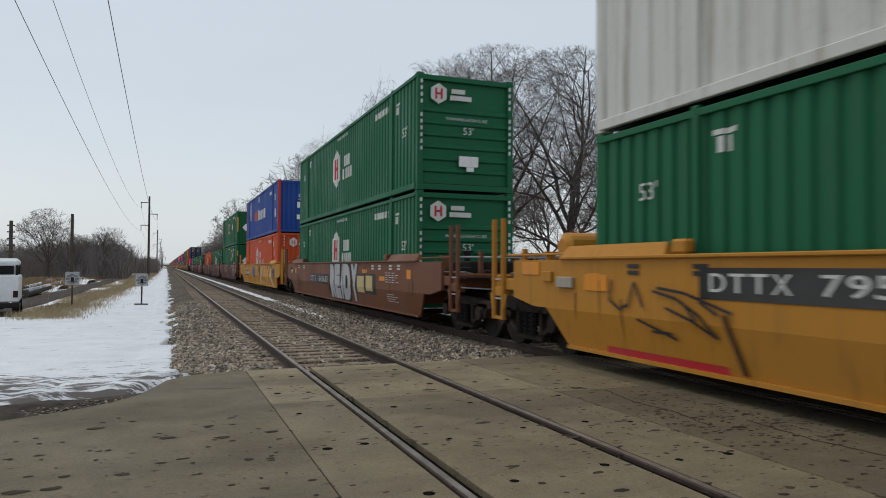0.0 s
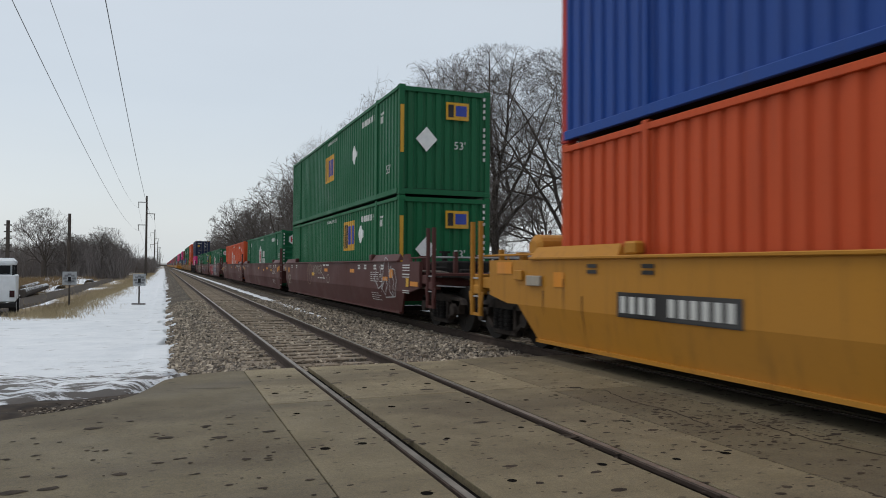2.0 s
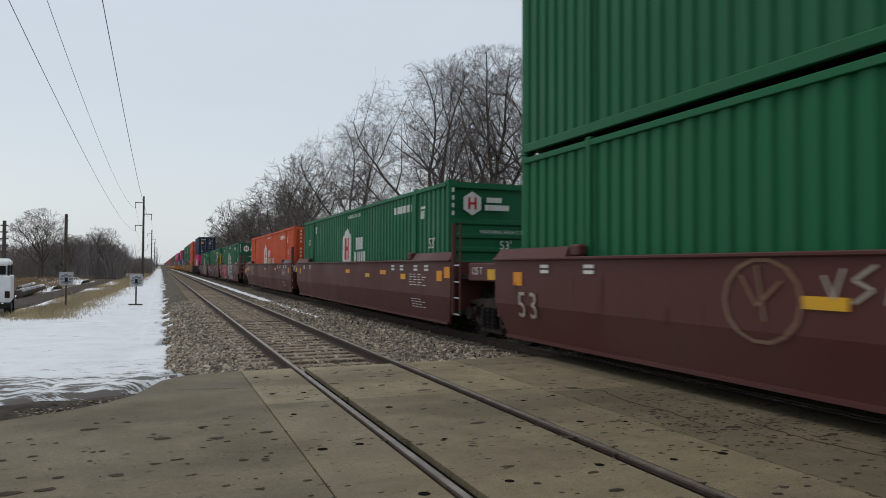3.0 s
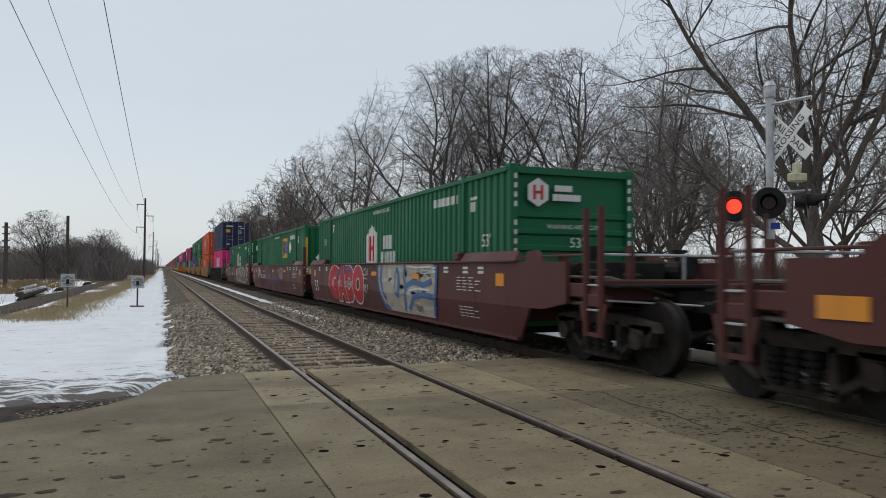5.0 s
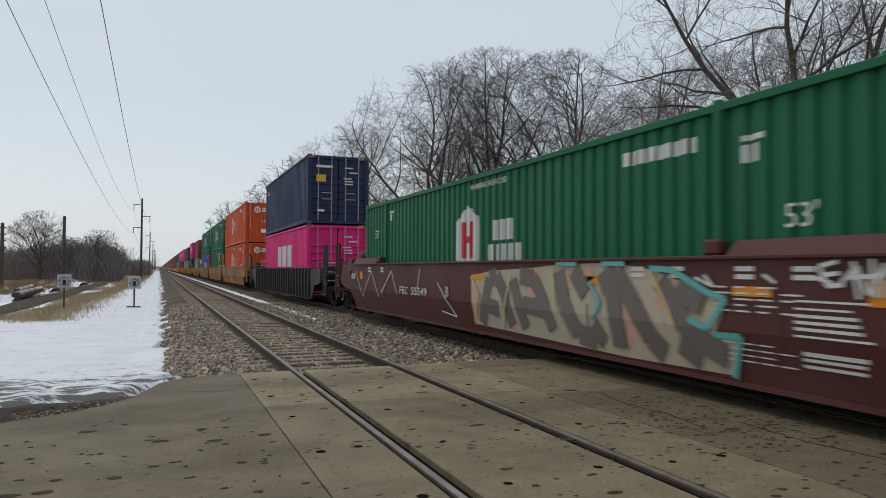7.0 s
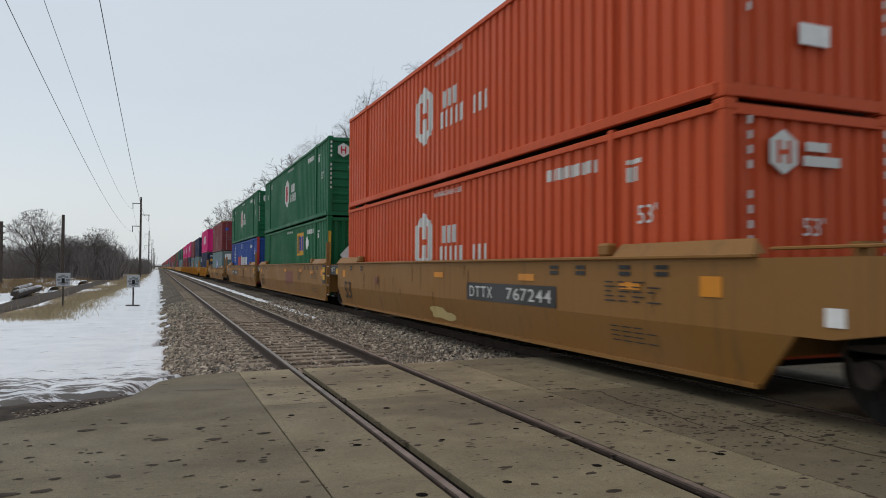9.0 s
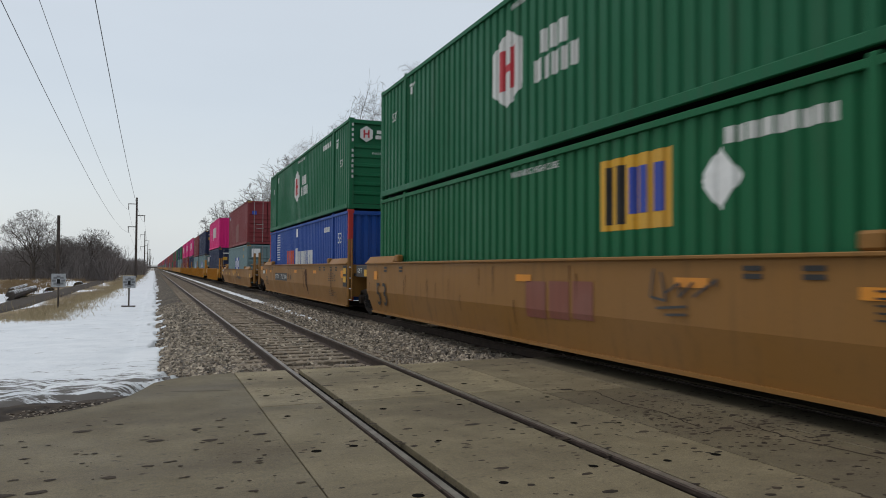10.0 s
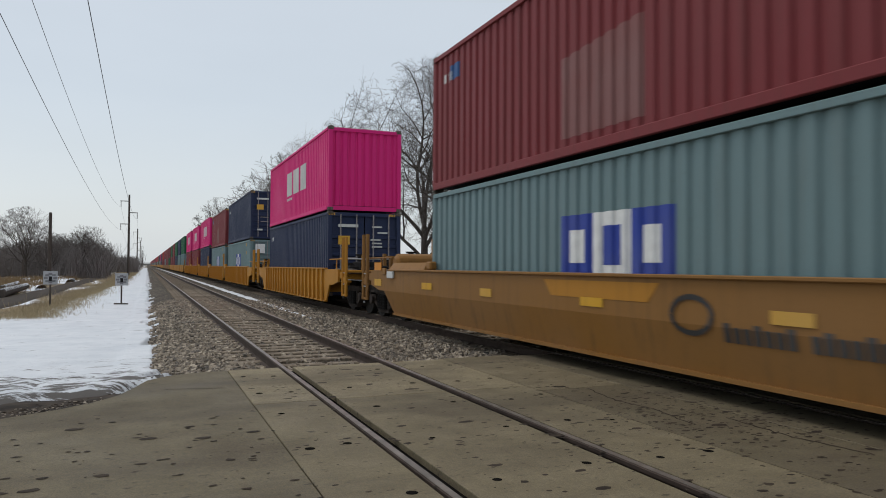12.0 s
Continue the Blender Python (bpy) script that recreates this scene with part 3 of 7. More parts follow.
def end_text(parent, text, size, x, z, y, mat, label=""):
    v, f = letters(text, size)
    return small(part("lettering", ([(x + c[0], y - c[2], z + c[1]) for c in v], f), mat, parent, label))


M["rod"] = plain("dull_lock_rod", (0.30, 0.27, 0.26), 0.6, 0.3)
M["casting"] = plain("corner_casting_steel", (0.10, 0.085, 0.07), 0.7, 0.2, 0.6, 14)


def container(long, mat, front, label, posts=True, end_mat=None, post_mat=None, high=HIGH, pitch=PITCH):
    """A container with its near end at y = 0 and its floor at z = 0."""
    c = thing("shipping_container", pose(0, 0, 0), label, "shipping container", "containers on the train")
    w, em, pm = WIDE / 2, end_mat or mat, post_mat or mat
    for s in (-1, 1):
        part("side_wall", side_sheet(s * w, 0.12, long - 0.12, 0.16, high - 0.10, -s, pitch), mat, c)
        part("top_rail", boxes((s * (w + 0.006) - 0.03, s * (w + 0.006) + 0.03, 0.1, long - 0.1, high - 0.13, high - 0.04), bevel=0.008), mat, c)
        part("bottom_rail", boxes((s * (w + 0.004) - 0.04, s * (w + 0.004) + 0.04, 0.1, long - 0.1, 0.03, 0.17), bevel=0.01), mat, c)
        for y in (0.0, long):
            yy = (-0.005, 0.13) if y == 0 else (y - 0.13, y + 0.005)
            part("corner_post", boxes((s * w - (0.14 if s > 0 else 0.01), s * w + (0.01 if s > 0 else 0.14), *yy, 0.0, high), bevel=0.012), pm, c)
        if posts:
            for y in (2.03, long - 2.03):
                part("stacking_post", boxes((s * (w + 0.002) - 0.045, s * (w + 0.002) + 0.045, y - 0.06, y + 0.06, 0.03, high), bevel=0.012), mat, c)
    casting = None
    for s, y in ((-1, 0.0), (1, 0.0), (-1, long)):
        for z in (0.0, high - 0.12):
            m = pose(s * (w - 0.075), y + (0.082 if y == 0 else -0.082), z)
            if casting is None:
                casting = part("corner_casting", boxes((-0.092, 0.092, -0.094, 0.094, -0.004, 0.124), bevel=0.012), pm if posts else "casting", c)
                casting.matrix_basis = m
            else:
                again(casting, c, m)
    part("roof", boxes((-w + 0.02, w - 0.02, 0.02, long - 0.02, high - 0.085, high - 0.045)), mat, c)
    part("floor_frame", boxes((-w + 0.05, w - 0.05, 0.05, long - 0.05, 0.06, 0.18)), "steel", c)
    part("end_wall", end_sheet(long - 0.03, -w + 0.13, w - 0.13, 0.15, high - 0.1, -1), em, c)
    part("end_header", boxes((-w + 0.13, w - 0.13, 0.0, 0.09, high - 0.16, high - 0.04)), em, c)
    part("end_sill", boxes((-w + 0.13, w - 0.13, 0.0, 0.09, 0.02, 0.16)), em, c)
    if front == "doors":
        for s in (-1, 1):
            d = part("door", end_sheet(0.045, min(s * 0.02, s * (w - 0.14)), max(s * 0.02, s * (w - 0.14)), 0.16, high - 0.14, 1, flat=True), em, c)
            for x in (0.30, 0.86):
                part("lock_rod", tube(bmesh.new(), (s * x, 0.0, 0.12), (s * x, 0.0, high - 0.1), 0.022, n=6), "rod", d)
            for z in (1.02, 1.28):
                part("door_handle", boxes((min(s * 0.26, s * 0.72), max(s * 0.26, s * 0.72), -0.03, -0.005, z, z + 0.035)), "rod", d)
            for z in (0.35, 1.0, 1.75, 2.35):
                part("hinge", boxes((min(s * (w - 0.17), s * (w - 0.05)), max(s * (w - 0.17), s * (w - 0.05)), -0.02, 0.0, z, z + 0.12)), em, d)
            part("hazard_stripe", boxes(*[(s * (w - 0.22) - 0.035 + q * 0.085, s * (w - 0.22) + 0.015 + q * 0.085, -0.012, -0.006, high - 0.14, high - 0.06) for q in (-2, -1, 0)]), "markyellow", c, "yellow stripes at the top corner")
    else:
        part("front_wall", end_sheet(0.05, -w + 0.13, w - 0.13, 0.16, high - 0.14, 1, flat=front == "level"), em, c)
    return c


def hexagon(y, z, rx, rz):
    """Two halves of an upright six-sided badge."""
    return [(y + rx, y, z - rz * 0.55, z + rz * 0.55, z - rz, z + rz), (y, y - rx, z - rz, z + rz, z - rz * 0.55, z + rz * 0.55)]


def small(ob):
    return tagged(ob, kind="stuff")


def marks(c, long, mat="markwhite"):
    small(sticker(c, "marking", word(3.75, 2.38, 0.18, (1.1, 1.1, 1.1, 0.2, 1, 1, 1, 1, 1, 1)), mat))
    side_text(c, "WARNING HIGH CUBE", 0.15, 7.87, 2.62, -1.302, mat)
    small(sticker(c, "marking", [bar(1.72, 1.42, 2.38, 2.44)] + word(1.72, 2.15, 0.19, (0.8, 0.8)), mat))


def side_badge(c, y, word_mat, badge="markred", tail=()):
    sticker(c, "badge", hexagon(y, 1.61, 0.56, 0.69), word_mat, "pale six-sided badge")
    for dy in (0.20, -0.20):
        sticker(c, "badge_bar", [bar(y + dy + 0.08, y + dy - 0.08, 1.25, 1.97)], badge, proud=0.008)
    sticker(c, "badge_bar", [bar(y + 0.12, y - 0.12, 1.55, 1.68)], badge, proud=0.008)
    yy = y - 0.95
    sticker(c, "word_mark", word(yy - 0.2, 1.56, 0.37, (0.9, 0.8, 0.9), 0.35) + word(yy, 1.13, 0.36, (1.0, 0.7, 0.9, 0.85, 0.9), 0.35) + list(tail), word_mat, "pale two-line word mark")


def end_badge(c, x, z, mat="markwhite", bars="markred"):
    v = [(x + 0.24 * math.sin(radians(60 * k)), -0.010, z + 0.26 * math.cos(radians(60 * k))) for k in range(6)]
    part("badge", (v, [tuple(range(6))[::-1]]), mat, c)
    part("badge_bar", boxes((x - 0.10, x - 0.05, -0.018, -0.012, z - 0.13, z + 0.13), (x + 0.05, x + 0.10, -0.018, -0.012, z - 0.13, z + 0.13), (x - 0.05, x + 0.05, -0.018, -0.012, z - 0.025, z + 0.025)), bars, c)
    part("word_mark", boxes((x + 0.34, x + 0.70, -0.014, -0.010, z + 0.03, z + 0.14), (x + 0.30, x + 0.88, -0.014, -0.010, z - 0.14, z - 0.02)), mat, c)


def column_marks(c, x, mat="markwhite"):
    """Letters set one below the other on the end, as bars."""
    mark = part("marking", boxes(*[(x - 0.028, x + 0.028, -0.014, -0.010, 2.63 - 0.165 * k, 2.72 - 0.165 * k) for k in range(11) if k != 4]), mat, c)
    return small(mark)


def green_badged(mat="green", front="level"):
    c = container(LONG53, mat, front, "green corrugated 53-foot container with a white and red badge")
    marks(c, LONG53)
    side_badge(c, 8.8, "markwhite")
    side_text(c, "53'", 0.34, 0.98, 1.55, -1.302, "markwhite")
    side_text(c, "53'", 0.32, LONG53 - 1.15, 1.98, -1.302, "markwhite")
    small(sticker(c, "marking", [bar(13.88, 13.52, 2.50, 2.56)] + word(13.80, 2.30, 0.18, (0.8, 0.8)), "markwhite"))
    end_badge(c, -0.75, 2.4)
    column_marks(c, -1.20)
    column_marks(c, 1.20)
    end_text(c, "WARNING HIGH CUBE", 0.11, 0.0, 1.79, -0.012, "markwhite")
    end_text(c, "53'", 0.26, 0.05, 1.5, -0.012, "markwhite")
    part("notice", boxes((-0.2, 0.32, -0.014, -0.010, 0.62, 0.88)), "signwhite", c)
    part("notice", boxes((0.0, 0.2, -0.014, -0.010, 0.5, 0.615)), "signwhite", c)
    return c


def green_yellow(mat="goldmark", front="upright", y=5.3, up=0.32, gap=1.47):
    c = container(LONG53, mat, front, "green corrugated 53-foot container with a yellow panel mark")
    marks(c, LONG53)
    sticker(c, "panel_mark", [bar(y + 0.72, y - 0.72, 1.22 + up, 2.18 + up)], "markyellow", "yellow panel")
    sticker(c, "mark_bar", [bar(a, b, lo + up, hi + up) for a, b, lo, hi in ((y + 0.60, y + 0.44, 1.30, 2.08), (y + 0.36, y + 0.20, 1.30, 2.08))], "markdark", proud=0.008)
    sticker(c, "mark_bar", [bar(a, b, lo + up, hi + up) for a, b, lo, hi in ((y + 0.10, y - 0.04, 1.42, 2.02), (y - 0.12, y - 0.26, 1.42, 2.02), (y - 0.36, y - 0.56, 1.42, 2.02))], "markblue", proud=0.008)
    sticker(c, "diamond_notice", [(y - gap + 0.3, y - gap, 1.69 + up, 1.71 + up, 1.35 + up, 2.05 + up), (y - gap, y - gap - 0.3, 1.35 + up, 2.05 + up, 1.69 + up, 1.71 + up)], "signwhite")
    side_text(c, "53'", 0.34, 0.95, 0.75, -1.302, "markwhite")
    part("panel_mark", boxes((0.0, 0.66, -0.014, -0.010, 2.05, 2.52)), "markyellow", c, "yellow panel")
    part("mark_bar", boxes((0.06, 0.22, -0.02, -0.015, 2.12, 2.46)), "markdark", c)
    part("mark_bar", boxes((0.28, 0.60, -0.02, -0.015, 2.16, 2.44)), "markblue", c)
    v = [(-0.55, -0.012, 1.15), (-0.25, -0.012, 1.48), (-0.55, -0.012, 1.81), (-0.85, -0.012, 1.48)]
    part("diamond_notice", (v, [(0, 1, 2, 3)]), "signwhite", c)
    end_text(c, "53'", 0.3, 0.4, 1.35, -0.012, "markwhite")
    part("edge_stripe", boxes((-1.28, -1.18, -0.012, -0.007, 1.1, 2.35)), "markyellow", c)
    column_marks(c, 1.12)
    return c


def orange_badged():
    c = container(LONG53, "orange", "upright", "faded orange corrugated 53-foot container with a pale badge")
    marks(c, LONG53)
    side_badge(c, 9.3, "markwhite", "orange", tail=word(9.3 - 2.75, 1.13, 0.36, (0.4, 0.9, 0.8)))
    side_text(c, "53'", 0.34, 1.3, 1.7, -1.302, "markwhite")
    end_badge(c, -0.45, 2.35, bars="orange")
    column_marks(c, -0.95)
    column_marks(c, 1.22)
    end_text(c, "53'", 0.3, 0.0, 1.5, -0.012, "markwhite")
    part("notice", boxes((-0.2, 0.28, -0.014, -0.010, 0.7, 0.95)), "signwhite", c)
    return c


def blue_red():
    c = container(LONG53, "blue", "upright", "blue corrugated 53-foot container with red corner posts", post_mat="red")
    y = 13.5
    sticker(c, "globe_mark", [bar(y + 0.5 - abs(k) * 0.05, y - 0.55 + abs(k) * 0.03, 2.0 + k * 0.12, 2.05 + k * 0.12) for k in range(-5, 6)], "markwhite", "striped globe mark")
    sticker(c, "word_mark", word(11.07, 1.2, 0.60, (0.8, 0.72, 0.72, 0.72, 0.6), 0.28), "orange")
    sticker(c, "word_mark", word(9.0, 1.15, 0.72, (0.8,), 0.2) + word(8.5, 1.15, 0.58, (0.72, 0.78, 0.72, 0.72, 0.72, 0.72, 0.78, 0.35, 0.75), 0.27), "markwhite", "white word mark in capitals")
    sticker(c, "notice", [bar(8.9, 8.5, 2.35, 2.7)], "signwhite")
    side_text(c, "53", 0.5, 1.15, 2.0, -1.302, "markwhite")
    sticker(c, "notice", [bar(1.35, 0.95, 0.9, 1.35)], "signwhite")
    sticker(c, "marking", word(3.6, 2.3, 0.18, (1,) * 7), "markwhite")
    end_text(c, "53", 0.46, 0.0, 1.95, -0.012, "markwhite")
    part("notice", boxes((-0.26, 0.26, -0.014, -0.010, 1.35, 1.68)), "signwhite", c)
    part("notice", boxes((-0.28, 0.28, -0.014, -0.010, 0.72, 0.98)), "signwhite", c)
    column_marks(c, 0.85)
    return c


def sea_box(mat, front, label, side="bars"):
    c = container(LONG40, mat, front, label, posts=False, high=LOWBOX if mat == "grey" else HIGH)
    if mat == "pink":
        y, lo, hi = 7.8, 1.12, 2.12
        ring, n, e = [bar(y, y - 1.18, lo, hi)], [bar(y - 1.50, y - 2.68, lo, hi)], [bar(y - 3.0, y - 4.1, lo, hi)]
        sticker(c, "word_mark", ring + n + e, "markwhite", "large white block mark")
        sticker(c, "marking", word(y, 0.92, 0.1, (1,) * 16), "markwhite")
    elif mat == "grey":
        y = 5.9
        sticker(c, "panel_mark", [bar(y + 1.2, y + 0.40, 0.88, 1.77), bar(y - 0.40, y - 1.2, 0.88, 1.77)], "markblue", "blue panels beside a white one")
        sticker(c, "panel_mark", [bar(y + 0.40, y - 0.40, 0.88, 1.77)], "signwhite")
        sticker(c, "mark_bar", [bar(y + 1.02, y + 0.60, 1.08, 1.55), bar(y - 0.62, y - 0.98, 1.08, 1.55)], "signwhite", proud=0.008)
        sticker(c, "mark_bar", [bar(y + 0.22, y - 0.22, 1.05, 1.58)], "markblue", proud=0.008)
        sticker(c, "marking", word(2.0, 2.2, 0.2, (1,) * 2) + word(2.0, 1.7, 0.2, (1,) * 2), "markyellow")
    else:
        sticker(c, "marking", word(LONG40 - 0.6, 2.2, 0.18, (1, 1, 1)), "markwhite")
    if mat == "maroon":
        sticker(c, "faded_patch", [bar(7.1, 5.25, 0.30, 1.35), (7.1, 5.25, 1.35, 1.5, 1.35, 1.62)], "mpatch", "paler repainted patch")
        sticker(c, "notice", [bar(LONG40 - 0.9, LONG40 - 1.3, 2.2, 2.5)], "sprayblue")
    if front == "doors":
        part("marking", boxes(*[(x, x + 0.36, -0.014, -0.010, z, z + 0.05) for x, z in ((0.25, 2.35), (0.45, 2.15), (0.2, 1.9), (0.25, 1.78), (0.25, 1.66))]), "markwhite", c)
        if mat == "navy":
            part("notice", boxes((-0.95, -0.55, -0.03, -0.02, 1.75, 2.05)), "markyellow", c)
            part("marking", boxes((-0.95, -0.25, -0.014, -0.010, 2.35, 2.45), (-0.9, -0.6, -0.014, -0.010, 0.5, 0.6)), "markwhite", c)
        if mat == "grey":
            part("notice", boxes((-1.0, -0.45, -0.014, -0.010, 1.75, 2.3)), "signwhite", c)
        if mat == "maroon":
            part("notice", boxes((-1.0, -0.7, -0.014, -0.010, 1.95, 2.2)), "markblue", c)
    return c


M["mpatch"] = paint("faded_maroon_patch", (0.23, 0.085, 0.078), dirt=0.3)
KINDS = dict(
    badged=green_badged(), badgedull=green_badged("olive"), goldmark=green_yellow(), goldmarkdull=green_yellow("olive", y=8.3, up=0.0, gap=3.6), orange=orange_badged(), blue=blue_red(),
    maroon=sea_box("maroon", "doors", "maroon 40-foot container with locked rear doors"),
    pink=sea_box("pink", "doors", "bright pink 40-foot container with white block mark"),
    pinkfront=sea_box("pink", "upright", "bright pink 40-foot container with white block mark"),
    navy=sea_box("navy", "doors", "dark navy 40-foot container with locked rear doors"),
    grey=sea_box("grey", "doors", "grey-blue 40-foot container with a blue and white panel"),
    
    white=container(LONG53, "white", "upright", "dirty white 53-foot container with streaks of rust", pitch=0.5),
)


# ---- well cars ----
TOP, CREASE, LOW, SIDE = 1.53, 0.80, 0.25, 1.50
WHEEL, WHEELS = 0.495, []


def wheelset(parent, y):
    bm = bmesh.new()
    tube(bm, (-0.8, 0, 0), (0.8, 0, 0), 0.085, n=8)
    for s in (-1, 1):
        tube(bm, (s * 0.70, 0, 0), (s * 0.83, 0, 0), WHEEL, n=28)
        tube(bm, (s * 0.665, 0, 0), (s * 0.70, 0, 0), WHEEL + 0.028, n=28)
        tube(bm, (s * 0.83, 0, 0), (s * 0.86, 0, 0), 0.18, n=12)
        for k in range(3):
            a = radians(120 * k)
            tube(bm, (s * 0.83, 0.31 * math.cos(a), 0.31 * math.sin(a)), (s * 0.838, 0.31 * math.cos(a), 0.31 * math.sin(a)), 0.06, n=8)
    w = part("wheelset", bm, "wheel", parent)
    w.matrix_basis = pose(0, y, WHEEL + 0.005)
    WHEELS.append((w, y))
    return w


def truck(parent, y):
    for dy in (-0.89, 0.89):
        wheelset(parent, y + dy)
    for s in (-1, 1):
        x0, x1 = (s * 0.93, s * 1.08) if s > 0 else (s * 1.08, s * 0.93)
        bm = plate([(y - 1.22, 0.60), (y - 1.15, 0.72), (y - 0.5, 0.80), (y + 0.5, 0.80), (y + 1.15, 0.72), (y + 1.22, 0.60), (y + 0.6, 0.64), (y - 0.6, 0.64)], x0, x1)
        for q in (-1, 1):
            for ring in ([(0.36, 0.26), (0.46, 0.24), (1.12, 0.60), (0.96, 0.62)], [(0.36, 0.22), (0.47, 0.22), (0.45, 0.70), (0.36, 0.70)], [(0.74, 0.40), (1.06, 0.40), (1.16, 0.68), (0.66, 0.68)]):
                other = plate([(y + q * a, b) for a, b in ring], x0, x1)
                tmp = bpy.data.meshes.new("tmp")
                other.to_mesh(tmp)
                other.free()
                bm.from_mesh(tmp)
                bpy.data.meshes.remove(tmp)
        box(bm, x0, x1, y - 0.46, y + 0.46, 0.16, 0.26, bevel=0.02)
        for dy in (-0.89, 0.89):
            tube(bm, (s * 1.05, y + dy, 0.487), (s * 1.16, y + dy, 0.487), 0.13, n=12)
        part("side_frame", bm, "truckgrime", parent, "cast side frame caked in brown dust")
        for dy in (-0.22, 0, 0.22):
            bm = bmesh.new()
            for k in range(5):
                tube(bm, (s * 1.10, y + dy, 0.265 + 0.075 * k), (s * 1.10, y + dy, 0.315 + 0.075 * k), 0.085, n=8)
                tube(bm, (s * 1.10, y + dy, 0.30 + 0.07 * k), (s * 1.10, y + dy, 0.36 + 0.07 * k), 0.055, n=6)
            part("coil_spring", bm, "steel", parent)
    part("bolster", boxes((-1.05, 1.05, y - 0.2, y + 0.2, 0.5, 0.82)), "steel", parent)
    part("brake_beam", boxes((-0.9, 0.9, y - 0.40, y - 0.32, 0.35, 0.45), (-0.9, 0.9, y + 0.32, y + 0.40, 0.35, 0.45)), "steel", parent)


